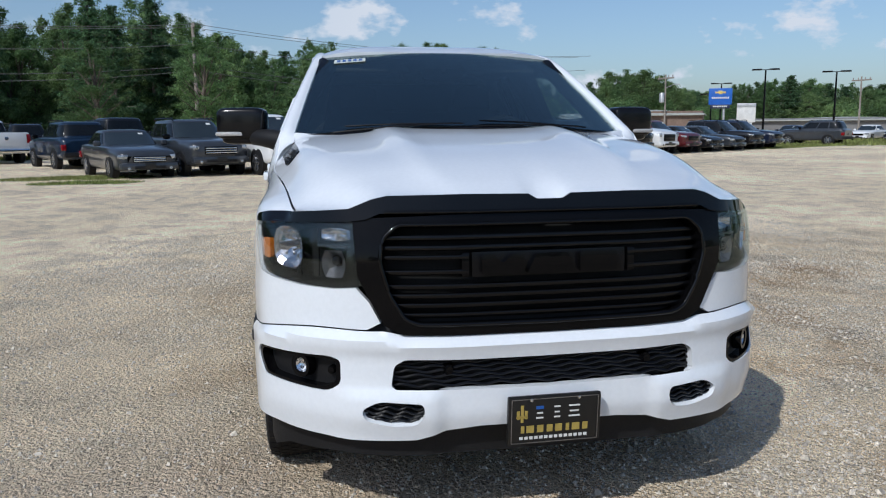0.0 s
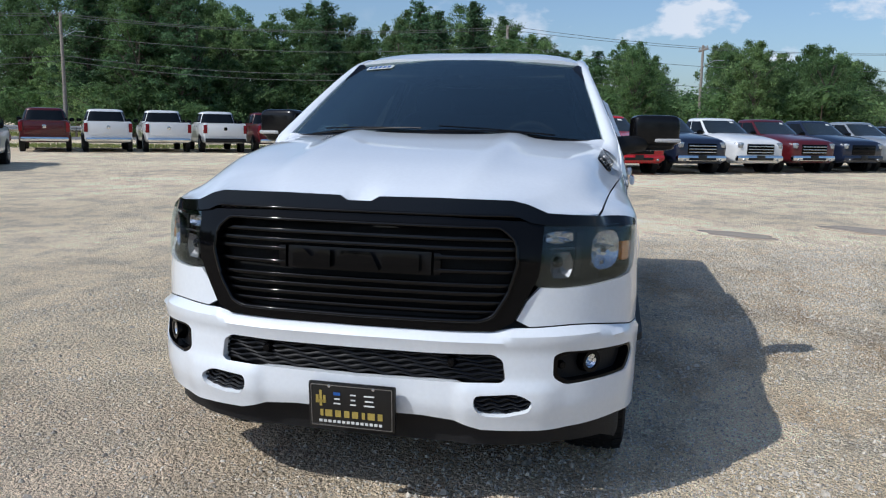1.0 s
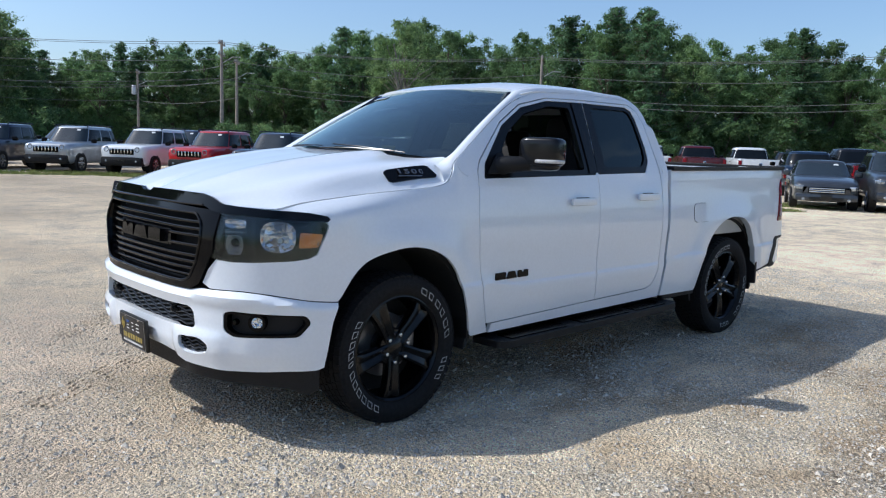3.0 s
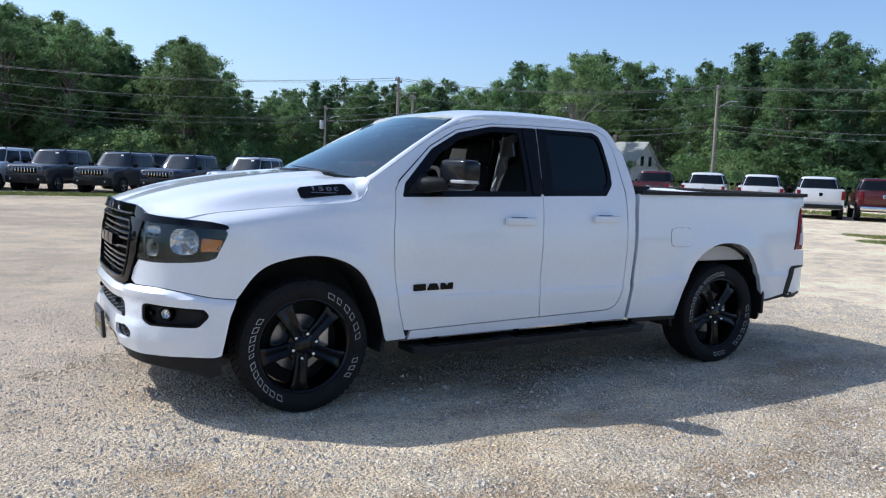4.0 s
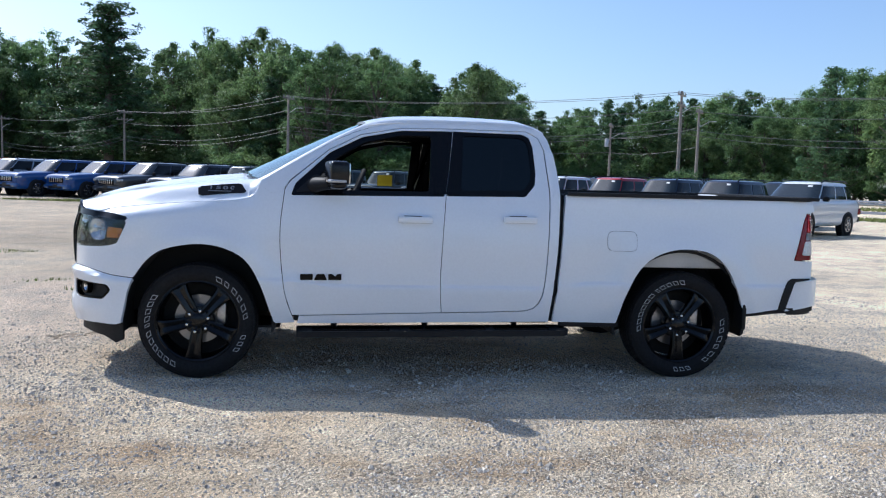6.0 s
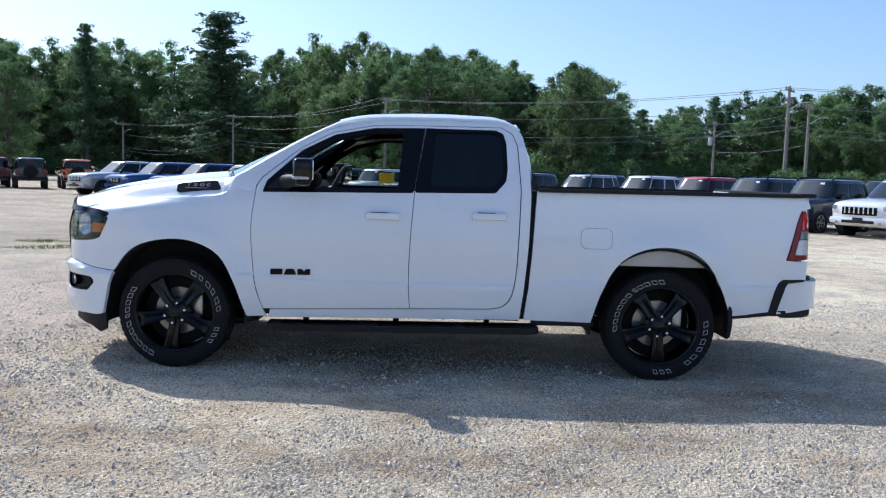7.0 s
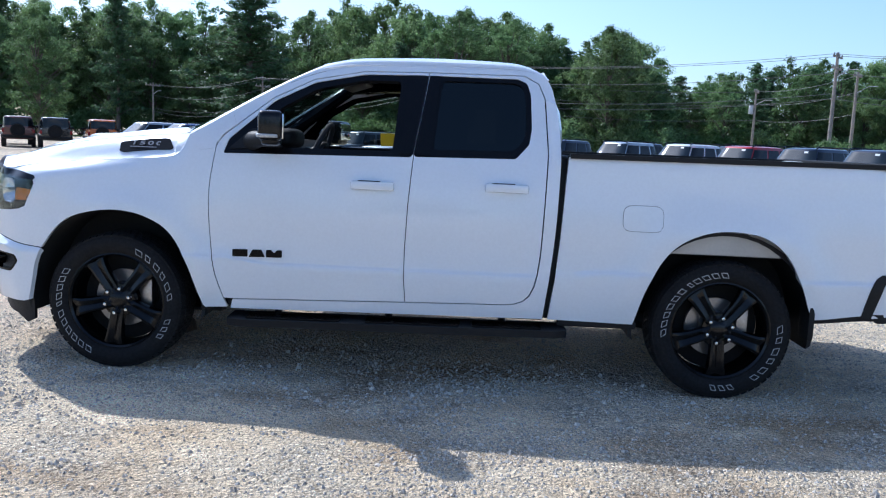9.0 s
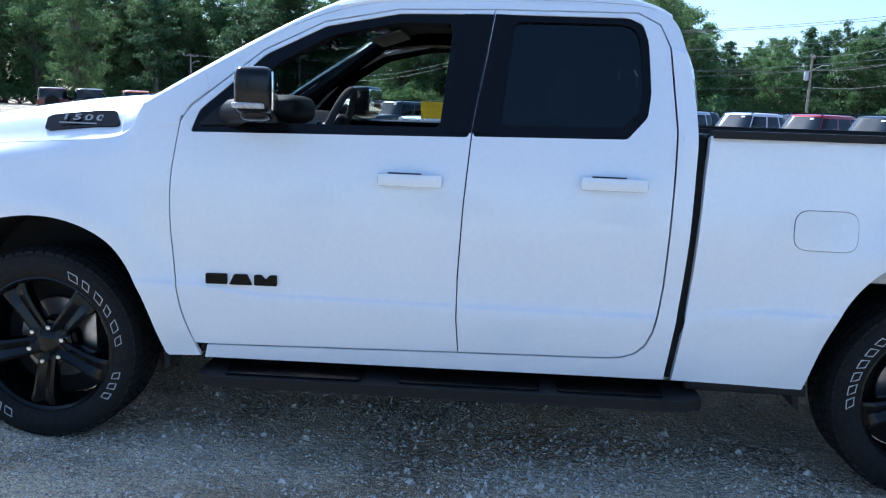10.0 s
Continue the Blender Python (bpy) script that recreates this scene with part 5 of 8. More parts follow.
# ---- front lamps, openings, valance ----
HEAD_TOP = [(1.03, 1.120), front(0.80, 1.132), front(0.69, 1.134), front(0.660, 1.125)]
HEAD = [front(0.635, 0.925)] + HEAD_LOW + HEAD_REAR + HEAD_TOP + [front(0.640, 1.12)]
for s in (1, -1):
    outline = HEAD if s == 1 else flip(HEAD)
    head = part("headlight", sheet(outline, proud(-0.085), (-1, -0.5 * s, 0), step=0.05, thick=0.01), LAMP_DARK, truck, "headlight with dark bezel and clear lens")
    rim_hole = [(a * 0.0 + (sum(p[0] for p in outline) / len(outline)) + (a - sum(p[0] for p in outline) / len(outline)) * 0.93, 1.03 + (z - 1.03) * 0.88) for a, z in outline]
    part("bezel", sheet(outline, proud(-0.012), (-1, -0.5 * s, 0), [rim_hole], 0.05, 0.06), LAMP_DARK, head)
    cover = part("lens", sheet(outline, proud(0.004), (-1, -0.5 * s, 0), step=0.05, thick=0.004), LENS, head)
    cover.visible_shadow = False
    def on_lamp(y, z, deep):
        """The frame of a lamp cup: its middle on the lamp's face, x to the front."""
        here, beside = Vector(around(s * at_width(y), z)), Vector(around(s * (at_width(y) + 0.02), z))
        run = (beside - here).normalized()
        face = Vector((run.y, -run.x, 0)) if run.y * -s > 0 else Vector((-run.y, run.x, 0))
        face = face if face.x < 0 else -face
        m = Matrix((face, Vector((0, 0, 1)).cross(face), Vector((0, 0, 1)))).transposed().to_4x4()
        m.translation = here - face * deep
        return m

    def cup(wide, tall, deep, rings, steps, seed, square=2.0):
        """A faceted reflector bowl, open to the front."""
        g = np.random.default_rng(seed)
        verts, faces = [], []
        for i in range(rings + 1):
            q = i / rings
            for k in range(steps):
                a = 2 * math.pi * (k + 0.5 * (i % 2)) / steps
                f = 1 / (abs(math.cos(a)) ** square + abs(math.sin(a)) ** square) ** (1 / square)
                verts.append((-deep * (1 - q ** 1.6) + (g.normal() * 0.004 if 0 < i < rings else 0), wide * q * f * math.cos(a), tall * q * f * math.sin(a)))
        for i in range(rings):
            for k in range(steps):
                a, b = i * steps + k, i * steps + (k + 1) % steps
                faces.append([a, b, b + steps, a + steps])
        return verts, faces

    part("reflector", moved(cup(0.084, 0.074, 0.052, 5, 20, 3, 2.8), on_lamp(0.902, 1.030, 0.020)), REFLECTOR, head, "faceted chrome reflector bowl", sharp=4)
    part("bulb_shield", moved(join(block(-0.012, 0, 0.0, 0.05, 0.030, 0.016, 0.004), block(0.004, 0, 0.0, 0.012, 0.085, 0.007, 0.002)), on_lamp(0.902, 1.040, 0.022)), STEEL, head)
    part("projector_housing", moved(cup(0.046, 0.048, 0.030, 3, 10, 7, 5.0), on_lamp(0.745, 0.985, 0.022)), NUMBER_METAL, head, sharp=4)
    part("projector", moved(lathe([(0.0, 0.010), (0.014, 0.006), (0.020, -0.004), (0.022, -0.03)], 18, "x"), on_lamp(0.740, 0.995, 0.030)), LAMP_DARK, head)
    part("turn_housing", moved(cup(0.056, 0.022, 0.022, 2, 10, 9, 5.0), on_lamp(0.735, 1.085, 0.022)), REFLECTOR, head, sharp=4)
    part("inner_rib", moved(block(0, 0, 0, 0.012, 0.11, 0.006, 0.002), on_lamp(0.745, 1.045, 0.020)), LAMP_GREY, head)
    part("inner_panel", moved(block(-0.01, 0, 0, 0.012, 0.030, 0.17, 0.006), on_lamp(0.815, 1.02, 0.030)), LAMP_DARK, head)
    marker = rounded([(along(-0.605), 0.980), (along(-0.510), 0.982), (along(-0.490), 1.046), (along(-0.605), 1.056)], 0.012)
    part("side_marker", sheet(marker if s == 1 else flip(marker), proud(-0.012), (-0.5, -s, 0), step=0.03, thick=0.015), AMBER, head, "amber side marker")
    fog_line = rounded(FOG, 0.02)
    fog = part("fog_light", sheet(fog_line if s == 1 else flip(fog_line), proud(-0.045), (-1, -0.5 * s, 0), step=0.04, thick=0.01), BLACK_PLASTIC, front_bumper, "round fog light in a black recess")
    inner = [((sum(p[0] for p in fog_line) / len(fog_line)) + (a - sum(p[0] for p in fog_line) / len(fog_line)) * 0.9, 0.61 + (z - 0.61) * 0.82) for a, z in fog_line]
    part("fog_bezel", sheet(fog_line if s == 1 else flip(fog_line), proud(-0.006), (-1, -0.5 * s, 0), [inner if s == 1 else flip(inner)], 0.04, 0.045), BLACK_GLOSS, fog)
    part("fog_reflector", moved(cup(0.027, 0.027, 0.022, 3, 12, 5), on_lamp(0.845, 0.620, 0.014)), REFLECTOR, fog, sharp=4)
    part("fog_ring", moved(lathe([(0.027, -0.02), (0.029, 0.004), (0.042, 0.004), (0.046, -0.03)], 24, "x"), on_lamp(0.845, 0.620, 0.012)), BLACK_GLOSS, fog)
    facing = Matrix.Translation(Vector(proud(-0.028)(s * at_width(0.755), 0.613))) @ Matrix.Rotation(s * 0.5, 4, "Z")
    part("parking_sensor", moved(lathe([(0.0, -0.008), (0.012, -0.006), (0.015, 0.0), (0.016, 0.03)], 14, "x"), facing), BLACK_GLOSS, fog)
    low_line = rounded(LOWER, 0.03)
    low = part("lower_grille", sheet(low_line if s == 1 else flip(low_line), proud(-0.05), (-1, 0, 0), step=0.05, thick=0.01), DARK_VOID, front_bumper)
    for k in range(5):
        z = 0.445 + 0.017 * k
        pts = [proud(-0.022)(s * at_width(0.45 + 0.20 * i / 14), z + 0.006 * math.sin(i * 1.35 + k)) for i in range(15)]
        part("mesh_bar", tube(pts, 0.005, 6), BLACK_TRIM, low)
slot = part("bumper_slot", sheet(rounded(SLOT, 0.015), proud(-0.06), (-1, 0, 0), step=0.06, thick=0.01), DARK_VOID, front_bumper)
for k in range(6):
    z = 0.570 + 0.0165 * k
    e = at_width(0.55)
    part("mesh_bar", tube([proud(-0.028)(-e + 2 * e * i / 48, z + 0.005 * math.sin(i * 1.25 + 1.6 * k)) for i in range(49)], 0.0055, 6), BLACK_TRIM, slot)
for y in (0.36, -0.36):
    base = Vector(proud(-0.012)(math.copysign(at_width(0.36), y), 0.628))
    part("parking_sensor", moved(lathe([(0.0, -0.012), (0.013, -0.010), (0.018, 0.0), (0.02, 0.03)], 14, "x"), Matrix.Translation(base)), BLACK_GLOSS, front_bumper)
VALANCE = [front(0.30, 0.44), front(0.55, 0.42), front(0.75, 0.41), (1.02, 0.41), (along(-0.50), 0.41), (along(-0.50), 0.27), (along(-0.56), 0.245), (0.98, 0.285), front(0.70, 0.30), front(0.30, 0.30)]
part("front_valance", sheet(VALANCE + flip(VALANCE), proud(-0.05), (-1, 0, 0), step=0.06, thick=0.02), BLACK_PLASTIC, truck, "black plastic lower valance")
part("fascia_backing", sheet([(-1.15, 0.70), (-1.15, 1.16), (1.15, 1.16), (1.15, 0.70)], proud(-0.11), (-1, 0, 0), step=0.08, thick=0.01), DARK_VOID, truck)
part("split_backing", sheet([(-1.22, 0.69), (-1.22, 0.80), (1.22, 0.80), (1.22, 0.69)], proud(-0.045), (-1, 0, 0), step=0.06, thick=0.01), BLACK_PLASTIC, truck)
part("air_dam", sheet([(0.55, -0.7), (-0.72, -0.72), (-0.86, -0.45), (-0.90, 0), (-0.86, 0.45), (-0.72, 0.72), (0.55, 0.7)], lambda x, y: (x, y, 0.31), (0, 0, -1), step=0.2, thick=0.02), BLACK_PLASTIC, truck)

# dealer plate in the front bumper's middle: printed shapes only
plate = part("front_plate", moved(block(0, 0, 0, 0.022, 0.335, 0.176, 0.008), Matrix.Translation((-1.022, 0, 0.447)) @ Matrix.Rotation(radians(-4), 4, "Y")), PLATE_BLACK, truck, "black dealer plate with gold and white print")


def print_bar(y, z, w, h, material, name="print_bar"):
    return part(name, moved(block(-0.0125, y, z, 0.002, w, h), Matrix.Translation((-1.022, 0, 0.447)) @ Matrix.Rotation(radians(-4), 4, "Y")), material, plate)


for y, w in ((0.115, 0.014), (0.088, 0.032), (0.052, 0.026), (0.018, 0.024), (-0.014, 0.028), (-0.046, 0.014), (-0.076, 0.032), (-0.110, 0.022)):
    print_bar(y, -0.030, w * 0.85, 0.026, GOLD)
for k in range(14):
    print_bar(0.120 - 0.0178 * k, -0.062, 0.012, 0.010, WHITE_PRINT)
for row, z in enumerate((0.048, 0.028, 0.010)):
    for k, w in enumerate((0.026, 0.022, 0.040)):
        print_bar(0.055 - 0.062 * k, z, w * (0.8 if row == 1 else 1), 0.005 + 0.006 * (row == 0 and k == 0), BLUE_PRINT if row == 0 and k == 0 else WHITE_PRINT)
for dy, dz, w, h in ((0, 0.0, 0.010, 0.062), (0.014, -0.004, 0.010, 0.030), (-0.014, -0.004, 0.010, 0.030), (0, -0.012, 0.040, 0.007)):
    print_bar(0.118 + dy, 0.028 + dz, w, h, GOLD, "gold_emblem")
for y, z, w, h in ((0, 0.080, 0.31, 0.0025), (0, -0.080, 0.31, 0.0025), (0.155, 0, 0.0025, 0.16), (-0.155, 0, 0.0025, 0.16)):
    print_bar(y, z, w, h, STEEL, "plate_rim")
for y in (0.085, -0.085):
    part("plate_screw", moved(lathe([(0.0, -0.018), (0.006, -0.016), (0.008, -0.01)], 10, "x"), Matrix.Translation((-1.024, y, 0.522))), CHROME, plate)

# ---- mirrors ----
def superblock(cx, cy, cz, sx, sy, sz, power=3.4, n=20, m=28):
    """A rounded box."""
    def sgn(v):
        return math.copysign(abs(v) ** (2 / power), v)
    verts, faces = [], []
    for i in range(n + 1):
        v = -math.pi / 2 + math.pi * i / n
        for k in range(m):
            u = 2 * math.pi * k / m
            verts.append((cx + sx / 2 * sgn(math.cos(v)) * sgn(math.cos(u)), cy + sy / 2 * sgn(math.cos(v)) * sgn(math.sin(u)), cz + sz / 2 * sgn(math.sin(v))))
    for i in range(n):
        for k in range(m):
            a, b = i * m + k, i * m + (k + 1) % m
            faces.append([a, b, b + m, a + m])
    return verts, faces


for s in (1, -1):
    cant = Matrix.Translation((0.950, -s * 1.115, 1.455)) @ Matrix.Rotation(s * radians(12), 4, "Z")
    mirror = part("door_mirror", moved(superblock(0, 0, 0.018, 0.140, 0.265, 0.172, 5.5), cant), MIRROR_CAP, truck, "large black door mirror with a bright lamp strip")
    part("mirror_arm", tube([(0.79, -s * 0.910, 1.380), (0.82, -s * 0.965, 1.392), (0.875, -s * 1.025, 1.398), (0.925, -s * 1.06, 1.400)], [0.058, 0.052, 0.044, 0.042], 12), BLACK_PLASTIC, mirror)
    part("mirror_sail", sheet(rounded([(0.66, 1.335), (0.83, 1.345), (0.84, 1.46), (0.79, 1.46)], 0.02), lambda x, z: (x, -s * (side_y(x, z) + 0.006), z), (0, -s, 0), step=0.05, thick=0.02), BLACK_PLASTIC, mirror)
    part("mirror_lower", moved(superblock(0.002, s * 0.01, -0.062, 0.118, 0.240, 0.062, 3.4), cant), MIRROR_CAP, mirror)
    part("signal_strip", moved(superblock(-0.014, -s * 0.058, -0.036, 0.128, 0.160, 0.026, 5), cant), CLEAR_LENS, mirror, "bright turn signal strip")
    part("mirror_glass", moved(block(0.067, 0, 0.018, 0.008, 0.215, 0.135, 0.003), cant), MIRROR, mirror)

# ---- cab interior ----
for s in (1, -1):
    for outline, pane in ((DOOR_F, PANE_F), (DOOR_R, PANE_R)):
        part("door_card", sheet(outline, lambda x, z: (x, -s * (side_y(x, z) - 0.055), z), (0, s, 0), [rounded(pane, 0.015)], 0.1, 0.02), DARK_VOID, truck)
    part("pillar_trim", tube([(0.55, -s * 0.84, 1.40), (0.85, -s * 0.76, 1.60), (1.13, -s * 0.665, 1.80), (1.4, -s * 0.62, 1.82), (2.4, -s * 0.61, 1.82)], 0.045, 8), BLACK_TRIM, truck)
    part("b_pillar_trim", tube([(1.72, -s * 0.90, 0.7), (1.72, -s * 0.87, 1.35), (1.76, -s * 0.63, 1.79)], 0.05, 8), BLACK_TRIM, truck)
    seat = part("front_seat", join(superblock(1.58, -s * 0.40, 0.90, 0.56, 0.54, 0.20), moved(superblock(0, 0, 0.34, 0.15, 0.52, 0.72), Matrix.Translation((1.84, -s * 0.40, 0.90)) @ Matrix.Rotation(radians(13), 4, "Y"))), CLOTH, truck, "dark cloth front seat")
    part("headrest", moved(superblock(0, 0, 0, 0.11, 0.27, 0.20), Matrix.Translation((2.03, -s * 0.40, 1.63)) @ Matrix.Rotation(radians(8), 4, "Y")), CLOTH, seat)
    part("headrest_post", tube([(1.99, -s * 0.34, 1.48), (2.02, -s * 0.34, 1.58)], 0.008, 6), CHROME, seat)
    part("sun_visor", moved(block(0, 0, 0, 0.17, 0.42, 0.018, 0.008), Matrix.Translation((1.22, -s * 0.38, 1.80)) @ Matrix.Rotation(radians(-18), 4, "Y")), GREY_CLOTH, truck)
dash_line = [(0.42, 1.385), (0.66, 1.405), (0.86, 1.395), (0.93, 1.31), (0.93, 1.05), (0.9, 0.85), (0.5, 0.6)]
verts = [(x, y, z - (0.03 if abs(y) > 0.7 else 0)) for y in (-0.86, -0.7, -0.2, 0.2, 0.7, 0.86) for x, z in dash_line]
part("dashboard", (verts, [[i * 7 + k, i * 7 + (k + 1) % 7, (i + 1) * 7 + (k + 1) % 7, (i + 1) * 7 + k] for i in range(5) for k in range(7)] + [list(range(7)), [35 + k for k in range(7)][::-1]]), BLACK_PLASTIC, truck, sharp=50)
part("binnacle", superblock(0.86, -0.40, 1.405, 0.22, 0.40, 0.13), BLACK_PLASTIC, truck)
part("screen", block(0.945, 0.0, 1.25, 0.02, 0.26, 0.20, 0.008), BLACK_GLOSS, truck)
wheel_pose = Matrix.Translation((1.09, -0.40, 1.325)) @ Matrix.Rotation(radians(-68), 4, "Y")
ring = [(0.19 + 0.017 * math.cos(a), 0.017 * math.sin(a)) for a in np.linspace(0, 2 * math.pi, 10, endpoint=False)]
steering = part("steering_wheel", moved(lathe(ring, 40, "z", True), wheel_pose), CLOTH, truck)
part("steering_hub", moved(superblock(0, 0, -0.01, 0.15, 0.17, 0.05), wheel_pose), BLACK_PLASTIC, steering)
for k in range(3):
    a = math.pi + (k - 1) * 1.5
    part("steering_spoke", moved(block(0.11 * math.cos(a), 0.11 * math.sin(a), -0.005, 0.16 if k == 1 else 0.05, 0.05 if k == 1 else 0.16, 0.02, 0.008), wheel_pose), STEEL if k != 1 else BLACK_PLASTIC, steering)
part("steering_column", tube([(1.08, -0.40, 1.32), (0.88, -0.40, 1.22)], 0.05, 10), BLACK_PLASTIC, truck)
part("rear_bench", join(superblock(2.26, 0, 0.92, 0.42, 1.45, 0.18), moved(superblock(0, 0, 0.32, 0.13, 1.45, 0.66), Matrix.Translation((2.42, 0, 0.92)) @ Matrix.Rotation(radians(8), 4, "Y"))), CLOTH, truck)
for y in (-0.45, 0.45):
    part("rear_headrest", superblock(2.50, y, 1.56, 0.09, 0.26, 0.16), CLOTH, truck)
part("console", superblock(1.50, 0, 0.90, 0.80, 0.26, 0.34), BLACK_PLASTIC, truck)
inside_mirror = part("rear_view_mirror", superblock(0.98, 0.0, 1.74, 0.04, 0.24, 0.07), BLACK_GLOSS, truck)
part("mirror_stalk", tube([(0.985, 0, 1.745), (0.955, 0, 1.765)], 0.015, 8), BLACK_PLASTIC, inside_mirror)
part("yellow_sticker", sheet(rounded([(1.335, 1.372), (1.475, 1.374), (1.475, 1.475), (1.335, 1.473)], 0.004), lambda x, z: (x, side_y(x, z) - 0.026, z), (0, -1, 0), step=0.1, thick=0.002), surface("yellow_paper", (0.60, 0.53, 0.13), 0.7, see=0.5, grain=0.05), truck, "yellow paper sticker on the passenger window")
part("window_sheet", sheet(rounded([(1.99, 1.42), (2.27, 1.425), (2.25, 1.69), (2.00, 1.685)], 0.004), lambda x, z: (x, side_y(x, z) - 0.026, z), (0, -1, 0), step=0.1, thick=0.002), surface("white_paper", (0.50, 0.51, 0.50), 0.8, see=0.5, grain=0.05), truck, "white price sheet on the rear passenger window")

# ---- parked vehicles round the lot: x is forward, the front stands at half the length ----
PAINTS = {
    "white": surface("car_white", (0.74, 0.75, 0.76), 0.3, grain=0.02, coat=1.0, other=(0.70, 0.71, 0.72)),
    "silver": surface("car_silver", (0.42, 0.44, 0.46), 0.3, 0.5, grain=0.03, coat=1.0),
    "red": surface("car_red", (0.45, 0.012, 0.015), 0.3, grain=0.03, coat=0.8, specular=0.25),
    "maroon": surface("car_maroon", (0.085, 0.008, 0.011), 0.3, grain=0.03, coat=0.8, specular=0.25),
    "navy": surface("car_navy", (0.012, 0.018, 0.040), 0.28, grain=0.03, coat=0.8, specular=0.25),
    "blue": surface("car_blue", (0.010, 0.06, 0.22), 0.28, grain=0.03, coat=0.8, specular=0.25),
    "deep blue": surface("car_deep_blue", (0.006, 0.018, 0.042), 0.28, grain=0.03, coat=0.8, specular=0.25),
    "grey": surface("car_grey", (0.040, 0.045, 0.054), 0.28, 0.1, grain=0.03, coat=0.8, specular=0.25),
    "black": surface("car_black", (0.010, 0.010, 0.012), 0.25, grain=0.03, coat=0.8, specular=0.25),
    "orange": surface("car_orange", (0.60, 0.14, 0.012), 0.3, grain=0.03, coat=0.8, specular=0.25),
}
CAR_GLASS = surface("car_glass", (0.008, 0.010, 0.012), 0.05, grain=0.0, specular=0.3)
CAR_SCREEN = surface("car_windshield", (0.022, 0.030, 0.034), 0.05, grain=0.0, specular=0.55, coat=0.3)
CAR_LAMP = surface("car_lamp", (0.42, 0.44, 0.46), 0.22, 0.7, grain=0.3, small=40)
ALLOY = surface("alloy", (0.45, 0.46, 0.48), 0.25, 0.9, grain=0.05)

# stations: x, share of the half width, underside, shoulder, middle
KINDS = {
    "pickup": dict(length=5.85, half=1.02, roof=1.93, wheel=0.40, axles=(1.92, -1.65), belt=1.36, cab=(1.30, 0.42, -0.62, -0.80), rail=0,
                   stations=[(2.92, 0.80, 0.50, 0.98, 1.02), (2.86, 0.93, 0.40, 1.10, 1.16), (2.55, 0.985, 0.36, 1.17, 1.26), (1.9, 1.0, 0.36, 1.22, 1.36), (1.25, 1.0, 0.38, 1.30, 1.41), (0.9, 1.0, 0.38, 1.35, 1.39), (-0.84, 1.0, 0.38, 1.37, 1.38), (-0.86, 0.97, 0.42, 1.30, 1.32), (-0.88, 1.0, 0.42, 1.37, 1.38), (-2.80, 0.99, 0.46, 1.385, 1.39), (-2.88, 0.96, 0.50, 1.36, 1.38)]),
    "boxy_suv": dict(length=4.25, half=0.91, roof=1.74, wheel=0.35, axles=(1.32, -1.25), belt=1.13, cab=(0.88, 0.40, -1.78, -1.98), rail=1,
                     stations=[(2.12, 0.86, 0.42, 0.96, 1.0), (2.06, 0.95, 0.36, 1.03, 1.06), (1.85, 0.99, 0.32, 1.06, 1.11), (0.95, 1.0, 0.32, 1.12, 1.16), (0.5, 1.0, 0.32, 1.14, 1.15), (-1.8, 1.0, 0.34, 1.15, 1.15), (-2.02, 0.97, 0.38, 1.12, 1.14), (-2.12, 0.90, 0.45, 1.0, 1.05)]),
    "suv": dict(length=4.95, half=0.98, roof=1.77, wheel=0.38, axles=(1.50, -1.38), belt=1.17, cab=(0.98, 0.22, -1.95, -2.25), rail=1,
                stations=[(2.47, 0.78, 0.46, 0.92, 0.96), (2.40, 0.90, 0.38, 1.00, 1.05), (2.15, 0.97, 0.33, 1.05, 1.12), (1.1, 1.0, 0.33, 1.13, 1.20), (0.5, 1.0, 0.33, 1.18, 1.19), (-1.9, 1.0, 0.36, 1.19, 1.19), (-2.3, 0.97, 0.40, 1.16, 1.18), (-2.47, 0.88, 0.48, 1.02, 1.08)]),
    "sedan": dict(length=4.85, half=0.92, roof=1.45, wheel=0.33, axles=(1.42, -1.36), belt=0.98, cab=(0.95, 0.15, -1.10, -1.85), rail=0,
                  stations=[(2.42, 0.70, 0.38, 0.66, 0.70), (2.34, 0.88, 0.30, 0.76, 0.80), (2.0, 0.97, 0.24, 0.84, 0.90), (1.0, 1.0, 0.24, 0.94, 1.00), (0.4, 1.0, 0.24, 0.98, 0.99), (-1.6, 1.0, 0.26, 1.00, 1.01), (-2.2, 0.96, 0.32, 0.97, 1.02), (-2.42, 0.84, 0.42, 0.86, 0.94)]),
    "off_roader": dict(length=4.35, half=0.90, roof=1.86, wheel=0.40, axles=(1.32, -1.25), belt=1.18, cab=(0.72, 0.42, -1.95, -2.02), rail=0,
                       stations=[(2.15, 0.80, 0.55, 1.02, 1.04), (2.10, 0.86, 0.50, 1.10, 1.12), (1.6, 0.84, 0.48, 1.16, 1.20), (0.75, 0.92, 0.46, 1.20, 1.24), (0.5, 0.95, 0.46, 1.20, 1.21), (-1.9, 0.95, 0.48, 1.20, 1.20), (-2.05, 0.94, 0.50, 1.18, 1.20)]),
    "van": dict(length=5.9, half=1.02, roof=2.55, wheel=0.36, axles=(1.95, -1.75), belt=1.30, cab=(2.20, 1.45, -2.80, -2.92), rail=0,
                stations=[(2.92, 0.80, 0.45, 0.95, 1.0), (2.84, 0.93, 0.36, 1.05, 1.10), (2.4, 1.0, 0.34, 1.18, 1.26), (1.8, 1.0, 0.34, 1.30, 1.32), (-2.8, 1.0, 0.36, 1.32, 1.32), (-2.92, 0.96, 0.42, 1.28, 1.30)]),
}
made_meshes = {}


